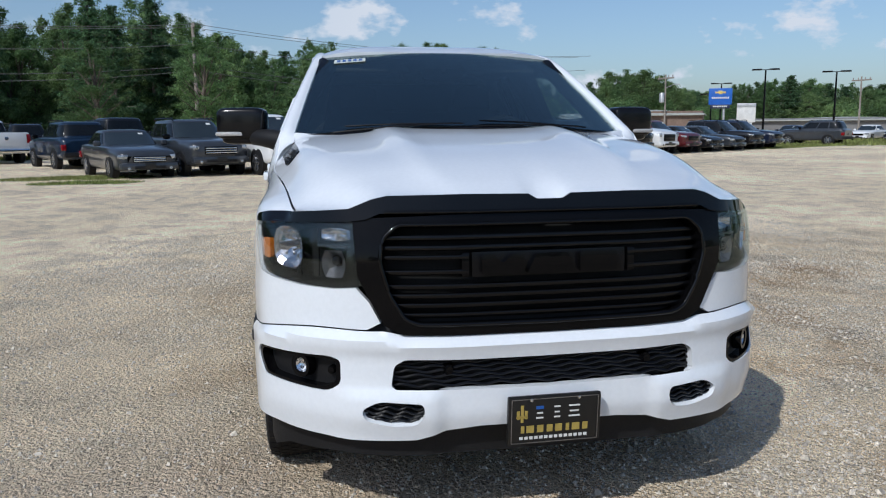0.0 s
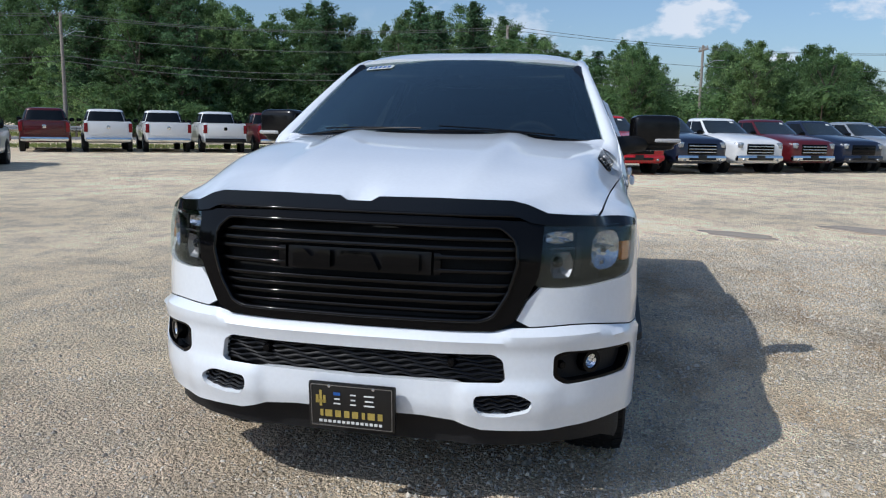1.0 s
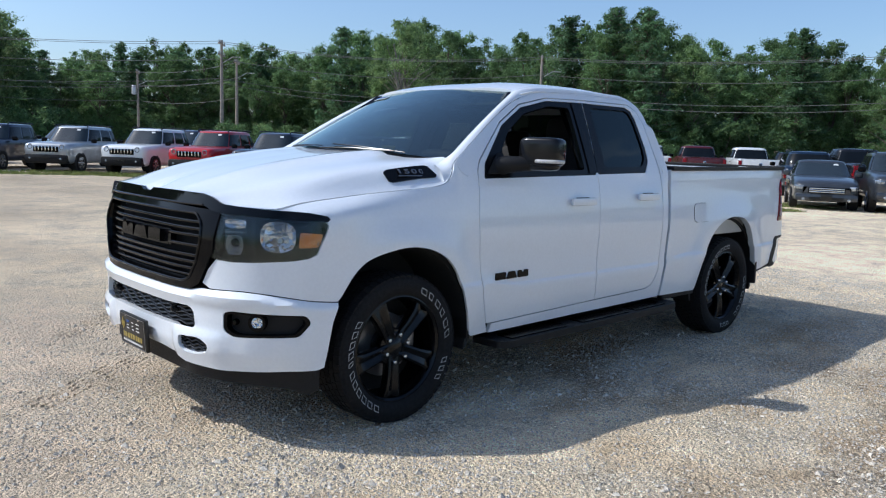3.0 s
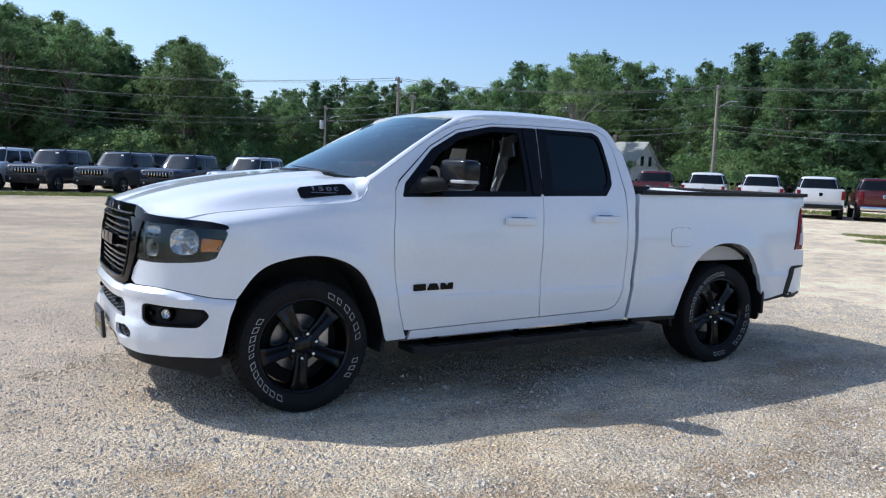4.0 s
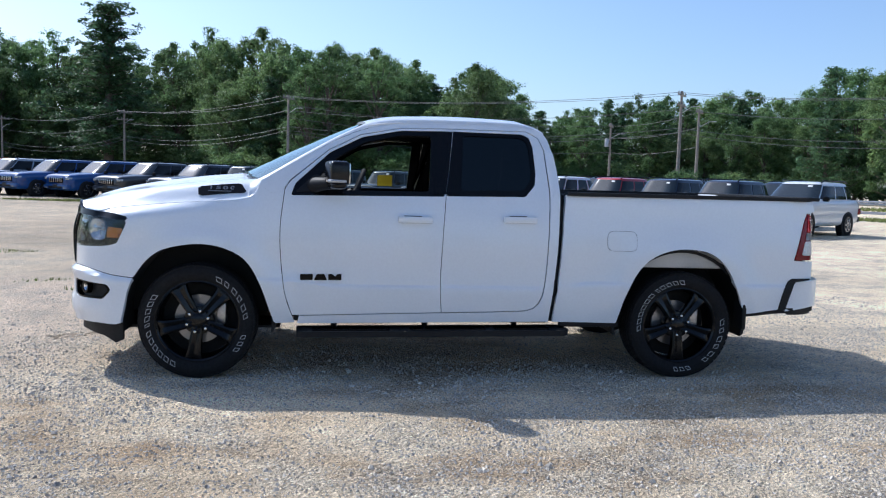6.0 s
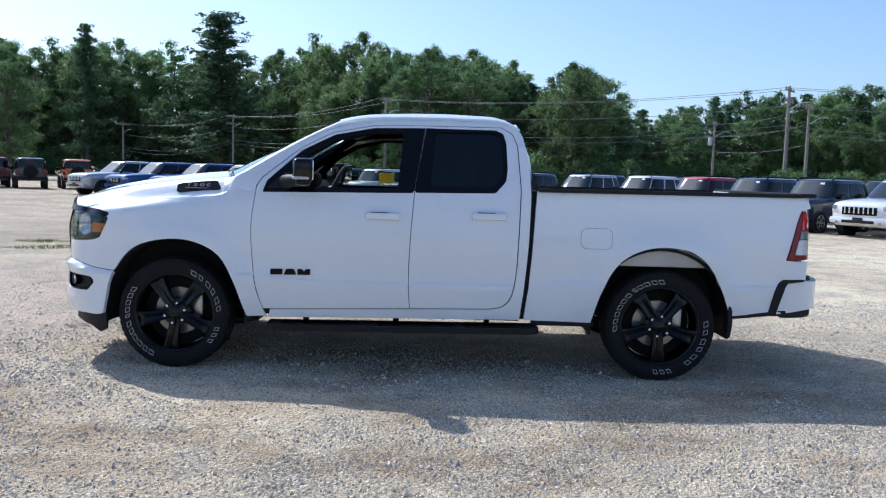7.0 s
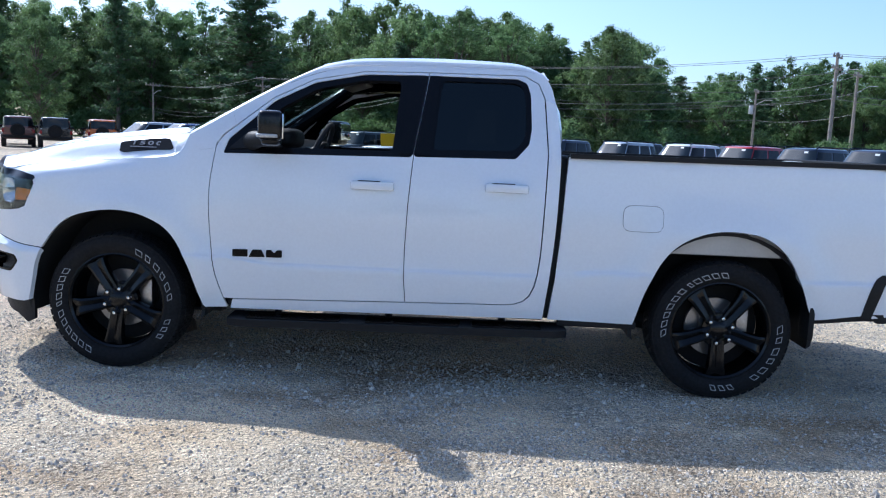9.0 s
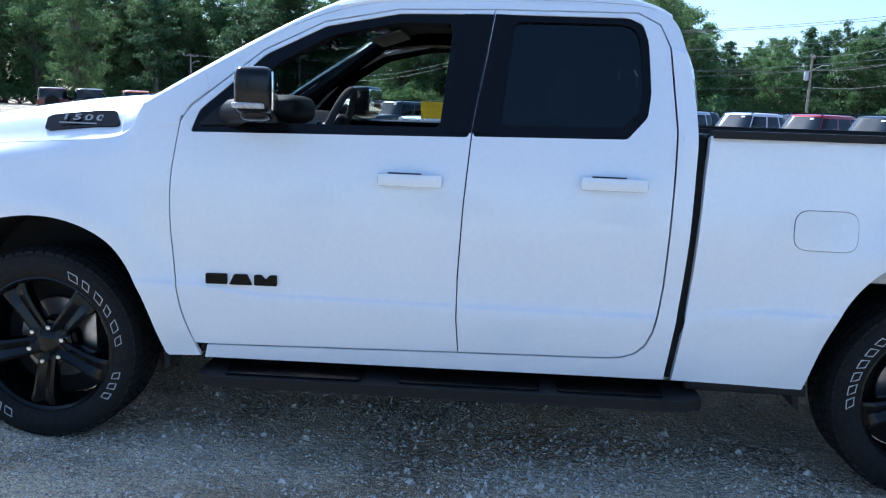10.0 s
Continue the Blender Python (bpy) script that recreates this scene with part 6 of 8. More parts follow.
def shared(key, maker, material, name, sharp=40):
    """The mesh of a repeated part, built once for each material."""
    full = (*key, material.name)
    if full not in made_meshes:
        raw = made_meshes.setdefault(key, maker())
        made_meshes[full] = mesh_of(name, raw[0], raw[1], material, sharp)
    return made_meshes[full]


def car_shell(k):
    """The lower body, lofted smoothly from nose to tail through its stations."""
    st = k["stations"][::-1]
    xs = [q[0] for q in st]
    lines = [smooth_through(xs, [q[c] for q in st]) for c in (1, 2, 3, 4)]
    steps = []
    for x0, x1 in zip(xs[:-1], xs[1:]):
        n = max(1, min(6, int((x1 - x0) / 0.12)))
        steps += [x0 + (x1 - x0) * q / n for q in range(n)]
    verts, faces, w0 = [], [], k["half"]
    for x in [*steps, xs[-1]][::-1]:
        f, low, sh, mid = (line(x) for line in lines)
        w = w0 * f
        for ax in k["axles"]:
            w += 0.028 * math.exp(-(((x - ax) / 0.42) ** 2)) * f
        ring = [(0, low), (w * 0.84, low), (w * 0.95, low + 0.05), (w * 0.985, low + 0.16), (w * 0.975, low + 0.30), (w * 0.985, (low + sh) / 2 + 0.06), (w, sh - 0.20), (w * 0.992, sh - 0.12), (w * 0.955, sh - 0.03), (w * 0.90, sh + (mid - sh) * 0.15),
                (w * 0.80, sh + (mid - sh) * 0.55), (w * 0.62, mid - 0.010), (w * 0.30, mid - 0.002), (0, mid)]
        ring += [(-y, z) for y, z in ring[-2:0:-1]]
        verts += [(x, y, z) for y, z in ring]
    n = len(ring)
    m = len(verts) // n
    for i in range(m - 1):
        for q in range(n):
            a, b = i * n + q, i * n + (q + 1) % n
            faces.append([a, a + n, b + n, b])
    return verts, faces + [list(range(n)), [(m - 1) * n + q for q in range(n)][::-1]]


def cab_corners(k):
    xa, xb, xc, xd = k["cab"]
    wb, wr, zb, zr = k["half"] * 0.935, k["half"] * 0.75, k["belt"] - 0.03, k["roof"]
    if k is KINDS["van"] or k is KINDS["off_roader"]:
        wr = k["half"] * 0.86
    return xa, xb, xc, xd, wb, wr, zb, zr


def cab_surface(k, f, side, v, out=0.0):
    """A place on the rounded cabin: f runs from 1 at the front to -1 at the rear, side is the half it lies on, v runs up from the belt to the roof's edge."""
    xa, xb, xc, xd, wb, wr, zb, zr = cab_corners(k)
    x0, x1 = xa + (xb - xa) * v ** 0.92, xd + (xc - xd) * v ** 1.25
    w = wb + (wr - wb) * v ** 1.35 + out
    z = zb + (zr - 0.05 - zb) * v
    g = max(0.0, 1 - abs(f) ** 5) ** 0.2
    return ((x0 + x1) / 2 + ((x0 - x1) / 2 + out) * f, side * w * g, z + out * 0.3)


def round_the_cab(count):
    """Pairs (f, side) once round the cabin, closer together at the corners."""
    half = [math.copysign(abs(math.cos(a)) ** 0.4, math.cos(a)) for a in np.linspace(0, math.pi, count)]
    return [(f, 1) for f in half] + [(f, -1) for f in half[-2:0:-1]]


def car_cabin(k):
    ring = round_the_cab(25)
    n, verts, faces = len(ring), [], []
    levels = np.linspace(0, 1, 9)
    for v in levels:
        verts += [cab_surface(k, f, side, v) for f, side in ring]
    xa, xb, xc, xd, wb, wr, zb, zr = cab_corners(k)
    mid = (xb + xc) / 2
    for share, rise in ((0.97, 0.022), (0.90, 0.042), (0.72, 0.062), (0.45, 0.074), (0.15, 0.078)):
        verts += [(mid + (x - mid) * share, y * share, zr - 0.05 + rise) for x, y, _ in (cab_surface(k, f, side, 1.0) for f, side in ring)]
    rows = len(verts) // n
    for i in range(rows - 1):
        for q in range(n):
            a, b = i * n + q, i * n + (q + 1) % n
            faces.append([a, b, b + n, a + n])
    return verts, faces + [[(rows - 1) * n + q for q in range(n)]]


def cab_patch(k, path, v0, v1, out=0.010):
    """A pane on the cabin: path is a run of (f, side)."""
    verts, faces, n = [], [], len(path)
    vs = np.linspace(v0, v1, 6)
    for lift in (out, out - 0.016):
        for q, v in enumerate(vs):
            for p, (f, side) in enumerate(path):
                verts.append(cab_surface(k, f, side, v, lift))
    m = n * 6
    for i in range(5):
        for q in range(n - 1):
            a = i * n + q
            faces.append([a, a + 1, a + 1 + n, a + n])
    rim = [*range(n), *[i * n + n - 1 for i in range(1, 6)], *[5 * n + q for q in range(n - 2, -1, -1)], *[i * n for i in range(4, 0, -1)]]
    faces += [[p, q, q + m, p + m] for p, q in zip(rim, rim[1:] + rim[:1])]
    return verts, faces


def across_end(end, wide, count=15):
    """A run across the front (end 1) or the rear (end -1) of the cabin, over a share of its width."""
    out = []
    for t in np.linspace(-wide, wide, count):
        out.append((end * max(0.0, 1 - abs(t) ** 5) ** 0.2, -1 if t < 0 else 1))
    return out


def car_wheel_tyre(r):
    return lathe([(r * 0.62, 0.09), (r * 0.70, 0.115), (r * 0.88, 0.12), (r * 0.97, 0.10), (r, 0.05), (r, -0.05), (r * 0.97, -0.10), (r * 0.62, -0.09)], 28)


def car_rim(r):
    spokes = [moved(block(r * 0.34, 0.09, 0, r * 0.56, 0.03, r * 0.16, 0.01), Matrix.Rotation(2 * math.pi * q / 6, 4, "Y")) for q in range(6)]
    ringed = lathe([(r * 0.64, 0.09), (r * 0.66, 0.10), (r * 0.60, 0.10), (r * 0.58, 0.05)], 28)
    hub = lathe([(0.0, 0.105), (r * 0.14, 0.10), (r * 0.16, 0.07)], 12)
    return join(ringed, hub, *spokes)


def build_car(kind, paint, x, y, heading, label, face="bars", group="parked vehicles", name=None, z=0.0):
    """One parked vehicle with its parts; heading in degrees from +x."""
    k = KINDS[kind]
    names = {"pickup": "parked_pickup", "boxy_suv": "parked_suv", "suv": "parked_suv", "sedan": "parked_sedan", "off_roader": "parked_off_roader", "van": "parked_van"}
    words = {"pickup": "pickup truck", "boxy_suv": "suv", "suv": "suv", "sedan": "car", "off_roader": "suv", "van": "van"}
    car = thing(name or names[kind], label, words[kind], group, at=pose(x, y, z, 0, 0, heading))
    p = PAINTS[paint]

    def add(part_name, key, maker, material, parent=car, sharp=40):
        return part(part_name, shared((kind, *key), maker, material, part_name, sharp), parent=parent)

    half, length = k["half"], k["length"]
    st = k["stations"]
    nose, tail = st[0][0], st[-1][0]
    body = add("body", ("body",), lambda: car_shell(k), p, sharp=50)
    add("cabin", ("cabin",), lambda: car_cabin(k), p)
    xa, xb, xc, xd, wb, wr, zb, zr = cab_corners(k)
    add("windshield", ("windshield",), lambda: cab_patch(k, across_end(1, 0.90), 0.10, 0.95), CAR_SCREEN)
    add("window_tag", ("tag",), lambda: cab_patch(k, [q for q in across_end(1, 0.62, 21) if q[1] == 1][7:], 0.80, 0.90, 0.016), WHITE_PRINT)
    add("rear_window", ("rear_window",), lambda: cab_patch(k, across_end(-1, 0.84), 0.20 if kind != "pickup" else 0.12, 0.90), CAR_GLASS)
    spans = {"pickup": ((0.14, 0.56), (0.60, 0.93)), "boxy_suv": ((0.10, 0.40), (0.44, 0.70), (0.74, 0.94)), "suv": ((0.10, 0.42), (0.45, 0.70), (0.73, 0.95)), "sedan": ((0.13, 0.50), (0.53, 0.88)), "off_roader": ((0.08, 0.36), (0.40, 0.64), (0.68, 0.94)), "van": ((0.06, 0.24),)}[kind]
    for s in (1, -1):
        for n_span, (u0, u1) in enumerate(spans):
            add("side_window", ("side", s, n_span), lambda: cab_patch(k, [(1 - 2 * u, s) for u in np.linspace(u0, u1, 8)], 0.14, 0.88), CAR_GLASS)
        for ax in k["axles"]:
            add("wheel_arch", ("arch", s, ax), lambda: moved(lathe([(0.0, 0.012), (k["wheel"] * 1.16, 0.012), (k["wheel"] * 1.20, 0.0), (k["wheel"] * 1.20, -0.2)], 28), Matrix.Translation((ax, s * (half - 0.004), k["wheel"])) @ Matrix.Scale(s, 4, (0, 1, 0))), BLACK_PLASTIC, body)
            tyre = add("wheel", ("tyre", s, ax), lambda: moved(car_wheel_tyre(k["wheel"]), Matrix.Translation((ax, s * (half - 0.09), k["wheel"]))), RUBBER)
            add("rim", ("rim", s, ax), lambda: moved(car_rim(k["wheel"]), Matrix.Translation((ax, s * (half - 0.075), k["wheel"])) @ Matrix.Scale(s, 4, (0, 1, 0))), ALLOY if paint != "black" else RIM_BLACK, tyre)
        zl = st[1][3] - 0.10
        if face == "slots" and kind == "boxy_suv":
            add("headlight", ("lamp", s, face), lambda: moved(lathe([(0.0, 0.012), (0.07, 0.006), (0.075, 0.03), (0.098, 0.03), (0.105, 0.0), (0.11, -0.06)], 20, "x"), Matrix.Translation((nose - 0.02, s * half * 0.68, zl + 0.0))), CAR_LAMP)
        else:
            tall = 0.20 if kind == "pickup" else 0.13
            add("headlight", ("lamp", s, face), lambda: moved(block(0, 0, 0, 0.30, half * 0.34, tall, 0.05), Matrix.Translation((nose - 0.15, s * half * 0.74, zl)) @ Matrix.Rotation(-s * 0.45, 4, "Z")), CAR_LAMP)
        zt = st[-1][3] - (0.26 if kind == "pickup" else 0.20)
        add("tail_light", ("tail", s), lambda: block(tail + 0.10, s * half * 0.90, zt, 0.24, half * 0.16, 0.40 if kind == "pickup" else 0.22, 0.03), RED_LENS)
        add("door_mirror", ("mirror", s), lambda: superblock(xa - 0.35, s * (half + 0.10), k["belt"] + 0.06, 0.12, 0.22, 0.17), BLACK_GLOSS if kind != "sedan" else p)
        add("door_handle", ("handle", s), lambda: join(*[block(hx, s * (half + 0.008), k["belt"] - 0.14, 0.17, 0.03, 0.03, 0.01) for hx in (xb - 0.55, (xb + xc) / 2 - 0.75)]), BLACK_TRIM if kind == "pickup" else p)
        if k["rail"]:
            add("roof_rail", ("rail", s), lambda: tube([(xb - 0.1, s * wr * 0.92, zr - 0.02), (xb - 0.25, s * wr * 0.92, zr + 0.05), (xc + 0.3, s * wr * 0.92, zr + 0.05), (xc + 0.12, s * wr * 0.92, zr)], 0.022, 6), BLACK_TRIM)
    # front and rear faces
    zg0, zg1 = {"pickup": (0.68, 1.05), "boxy_suv": (0.74, 0.96), "suv": (0.68, 0.93), "sedan": (0.50, 0.68), "off_roader": (0.72, 1.05), "van": (0.55, 0.85)}[kind]
    grille_mat = BLACK_GLOSS
    g = add("grille", ("grille",), lambda: block(nose - 0.03, 0, (zg0 + zg1) / 2, 0.12, half * 1.08, zg1 - zg0, 0.04), grille_mat)
    if face == "slots":
        for q in range(7):
            add("grille_slot", ("slot", q), lambda: block(nose + 0.032, (q - 3) * half * 0.145, (zg0 + zg1) / 2 + 0.02, 0.02, half * 0.045, (zg1 - zg0) * 0.75, 0.008), CHROME, g)
    else:
        for q in range(3):
            add("grille_bar", ("bar", q, face), lambda: block(nose + 0.034, 0, zg0 + (zg1 - zg0) * (0.22 + 0.28 * q), 0.02, half * 1.02, 0.028, 0.008), CHROME if face == "chrome" else BLACK_TRIM, g)
    bump = BLACK_PLASTIC if kind in ("boxy_suv", "off_roader") else (CHROME if face == "chrome" and kind == "pickup" else p)
    zbm = {"pickup": 0.56, "boxy_suv": 0.56, "suv": 0.52, "sedan": 0.38, "off_roader": 0.62, "van": 0.48}[kind]
    b = add("front_bumper", ("fbump",), lambda: block(nose - 0.10, 0, zbm - (0.07 if kind == "boxy_suv" else 0), 0.34, half * 1.84, 0.34 if kind == "boxy_suv" else 0.22, 0.10), bump)
    add("air_intake", ("intake",), lambda: block(nose + 0.060, 0, zbm - 0.03, 0.03, half * 1.0, 0.09, 0.02), BLACK_PLASTIC, b)
    for s in (1, -1):
        add("fog_light", ("fog", s), lambda: moved(lathe([(0.0, 0.02), (0.04, 0.015), (0.05, 0.0)], 12, "x"), Matrix.Translation((nose + 0.06, s * half * 0.66, zbm - 0.06))), CAR_LAMP, b)
    add("plate", ("plate",), lambda: block(nose + 0.078, 0, zbm + 0.02, 0.012, 0.31, 0.15, 0.006), PLATE_BLACK, b)
    add("rear_bumper", ("rbump",), lambda: block(tail + 0.06, 0, zbm + 0.02, 0.34, half * 1.84, 0.19, 0.06), CHROME if kind == "pickup" and face != "black" else BLACK_PLASTIC)
    if kind == "pickup":
        add("bed", ("bed",), lambda: block(-1.84, 0, 1.388, 1.86, half * 1.62, 0.03, 0.005), BLACK_PLASTIC)
        add("tailgate", ("gate",), lambda: block(tail - 0.010, 0, 1.06, 0.05, half * 1.55, 0.56, 0.02), p)
        add("emblem", ("emblem",), lambda: superblock(tail - 0.04, 0, 1.12, 0.02, 0.16, 0.16), CHROME if face == "chrome" else BLACK_GLOSS)
    else:
        add("rear_plate", ("rplate",), lambda: block(tail - 0.02, 0, 0.80 if kind != "sedan" else 0.66, 0.03, 0.32, 0.16, 0.01), PLATE_BLACK)
    if kind == "off_roader":
        add("spare_wheel", ("spare",), lambda: moved(lathe([(0.0, 0.10), (0.22, 0.10), (0.26, 0.13), (0.38, 0.12), (0.40, 0.0), (0.36, -0.1)], 28, "x"), Matrix.Translation((tail - 0.14, 0.05, 1.02)) @ Matrix.Scale(-1, 4, (1, 0, 0))), RUBBER)
    return car


def by_front(kind, x, y, heading):
    h = KINDS[kind]["length"] / 2
    return x - h * math.cos(radians(heading)), y - h * math.sin(radians(heading)), heading


def by_rear(kind, x, y, heading):
    h = KINDS[kind]["length"] / 2
    return x + h * math.cos(radians(heading)), y + h * math.sin(radians(heading)), heading


# pickups seen from behind, in a row along the road
for q, (paint, face) in enumerate((("maroon", "chrome"), ("white", "chrome"), ("white", "chrome"), ("white", "black"), ("maroon", "chrome"), ("white", "chrome"))):
    build_car("pickup", paint, *by_rear("pickup", 26.3 + 1.56 * q, 23.1 - 2.02 * q, 37.5), f"{paint} pickup truck parked with its tailgate to the lot", face)
# suvs facing the lot
row = [("suv", "white", "slots", 14.4, 16.7, 213), ("boxy_suv", "navy", "slots", 13.0, 18.9, 213), ("boxy_suv", "navy", "slots", 11.8, 21.2, 214), ("boxy_suv", "red", "slots", 10.5, 23.5, 215), ("boxy_suv", "white", "slots", 8.9, 25.7, 218), ("boxy_suv", "silver", "slots", 6.8, 27.5, 222),
       ("boxy_suv", "navy", "slots", 4.5, 29.0, 228), ("boxy_suv", "grey", "slots", 2.1, 30.0, 232), ("boxy_suv", "grey", "slots", -0.3, 30.8, 235), ("boxy_suv", "white", "slots", -2.5, 31.3, 235), ("boxy_suv", "grey", "slots", -4.7, 31.5, 235), ("suv", "grey", "slots", -7.1, 31.4, 234), ("suv", "grey", "slots", -9.5, 31.6, 234),
       ("suv", "blue", "slots", -11.9, 32.3, 232), ("suv", "blue", "slots", -14.3, 32.8, 232), ("suv", "silver", "slots", -16.6, 33.6, 232)]
for kind, paint, face, x, y, heading in row:
    build_car(kind, paint, *by_front(kind, x, y, heading), f"{paint} {'boxy' if kind == 'boxy_suv' else 'mid-size'} suv with upright grille slots, parked facing the lot", face)
# a second rank close behind them
for q, (paint, x, y) in enumerate((("black", 16.2, 26.2), ("navy", 13.6, 30.2), ("black", 9.6, 33.4), ("grey", 5.2, 36.2), ("navy", 18.6, 22.8))):
    build_car("suv", paint, x, y, 216 + q, f"dark {paint} suv parked in the second rank", "slots")
# boxy off-roaders seen from behind
for paint, x, y in (("maroon", -25.0, 41.2), ("black", -22.6, 41.0), ("orange", -20.4, 42.4), ("orange", -19.6, 48.0), ("white", -28.5, 47.0), ("white", -24.4, 51.0)):
    build_car("off_roader", paint, *by_rear("off_roader", x, y, 120), f"{paint} off-roader with a spare wheel on its tail", "slots")
# vehicles by the lot's far corner
build_car("suv", "deep blue", *by_rear("suv", 28.3, 8.3, 30), "deep blue suv parked with its tail to the lot", "bars")
build_car("sedan", "grey", *by_front("sedan", 21.3, 5.0, 206), "dark grey sedan parked facing the lot beside grass", "chrome")
build_car("suv", "grey", *by_front("suv", 22.1, 3.0, 206), "dark grey suv with a chrome grille facing the lot", "chrome")
facing = [("pickup", "white", "black", 22.0, 0.6, 206), ("pickup", "red", "black", 22.9, -1.7, 206), ("pickup", "navy", "chrome", 24.2, -3.8, 207), ("pickup", "white", "chrome", 25.7, -5.9, 208), ("pickup", "maroon", "chrome", 27.3, -8.0, 209), ("pickup", "navy", "bars", 28.9, -10.1, 210),
          ("pickup", "silver", "chrome", 30.5, -12.2, 211), ("suv", "black", "chrome", 32.1, -14.3, 212), ("pickup", "black", "bars", 33.6, -16.4, 212), ("pickup", "white", "bars", 35.0, -18.5, 213), ("suv", "maroon", "bars", 36.4, -20.6, 213), ("sedan", "black", "bars", 37.8, -22.8, 214),
          ("sedan", "grey", "bars", 39.1, -25.0, 214), ("suv", "black", "bars", 40.5, -27.1, 214), ("suv", "navy", "bars", 41.8, -29.3, 214)]
for kind, paint, face, x, y, heading in facing:
    build_car(kind, paint, *by_front(kind, x, y, heading), f"{paint} {words if (words := {'pickup': 'pickup truck', 'suv': 'suv', 'sedan': 'sedan'}[kind]) else ''} parked nose out in a long row", face)
build_car("suv", "white", 31.4, 5.2, 205, "white suv parked behind the front row", "bars")
build_car("pickup", "black", 31.0, 7.8, 40, "black pickup truck parked behind the front row", "bars")
build_car("suv", "black", 40.5, 14.5, 30, "black suv parked far back by the trees", "bars")
build_car("van", "white", 62.0, -24.5, 250, "tall white van parked behind the pickups", "bars")
build_car("suv", "grey", 50.5, -38.0, 35, "dark grey suv parked on the grass edge", "bars")
for paint, x, y in (("black", 62.0, -44.0), ("navy", 58.5, -41.5), ("white", 62.0, -52.0), ("black", 60.0, -54.0), ("white", 58.0, -56.5)):
    build_car("sedan", paint, x, y, 120, f"{paint} car far across the road", "bars")

# ---- woods, grass, road, poles and buildings ----
rng = np.random.default_rng(7)
LEAF = surface("leaves", (0.126, 0.214, 0.087), 0.5, other=(0.170, 0.250, 0.102), big=0.5, small=3.0, grain=0.25, each=0.30, island=0.35, see=0.60, specular=0.2)
LEAF_LIGHT = surface("pale_leaves", (0.172, 0.265, 0.104), 0.5, other=(0.210, 0.285, 0.122), big=0.5, small=3.0, grain=0.25, each=0.25, island=0.4, see=0.48, specular=0.2)
LEAF_DARK = surface("pine_needles", (0.090, 0.168, 0.080), 0.5, other=(0.114, 0.195, 0.086), big=0.5, small=3.0, grain=0.25, each=0.25, island=0.4, see=0.40, specular=0.2)
BARK = surface("bark", (0.11, 0.085, 0.065), 0.9, other=(0.17, 0.15, 0.13), big=2, small=14, grain=0.35, bump=0.6, bump_scale=12)
PALE_BARK = surface("pale_bark", (0.25, 0.235, 0.21), 0.9, other=(0.15, 0.135, 0.12), big=3, small=14, grain=0.3)
GRASS = surface("grass_blades", (0.17, 0.215, 0.060), 0.7, other=(0.29, 0.28, 0.11), big=0.4, small=3, grain=0.3, island=0.4, see=0.3, specular=0.2)


def leaf_cloud(centres, radii, count, size, seed, clumps=13, flat=0.8, rise=0.35):
    """Small bent leaf blades gathered in tufts over the lobes of a crown, with coarser foliage inside."""
    g = np.random.default_rng(seed)
    centres, radii = np.array(centres), np.array(radii)
    n = len(centres) * clumps
    lobe = np.repeat(np.arange(len(centres)), clumps)
    d = g.normal(size=(n, 3)) + np.array([0, 0, 0.35])
    d /= np.linalg.norm(d, axis=1, keepdims=True)
    tuft = centres[lobe] + d * (radii[lobe] * (0.50 + 0.52 * g.random(n)))[:, None] * np.array([1, 1, flat])
    tuft_r = radii[lobe] * (0.16 + 0.20 * g.random(n))
    pick = g.choice(n, count, p=tuft_r ** 2 / (tuft_r ** 2).sum())
    where = tuft[pick] + g.normal(size=(count, 3)) * tuft_r[pick][:, None] * np.array([0.75, 0.75, 0.48])
    out = d[pick]
    s = size * (0.55 + 0.9 * g.random(count))
    inner = g.random(count) < 0.06
    deep = g.integers(len(centres), size=count)
    where[inner] = (centres[deep] + out * radii[deep][:, None] * 0.45)[inner]
    s[inner] *= 2.6
    normal = out * 0.8 + g.normal(size=(count, 3)) * 0.62 + np.array([0, 0, rise])
    normal /= np.linalg.norm(normal, axis=1, keepdims=True)
    t = np.cross(normal, g.normal(size=(count, 3)))
    t /= np.maximum(np.linalg.norm(t, axis=1, keepdims=True), 1e-6)
    b = np.cross(normal, t)
    s = s[:, None]
    verts = np.stack([where - t * s, where - b * s * 0.6 + normal * s * 0.2, where + t * s, where + b * s * 0.6 + normal * s * 0.2], 1).reshape(-1, 3)
    return verts, np.arange(4 * count).reshape(-1, 4)


def settled(crown, height):
    """The crown scaled so that its tip stands at the height given."""
    top = np.quantile(crown[0][:, 2], 0.998)
    return (crown[0] * np.array([1, 1, height / top])).tolist(), crown[1].tolist()


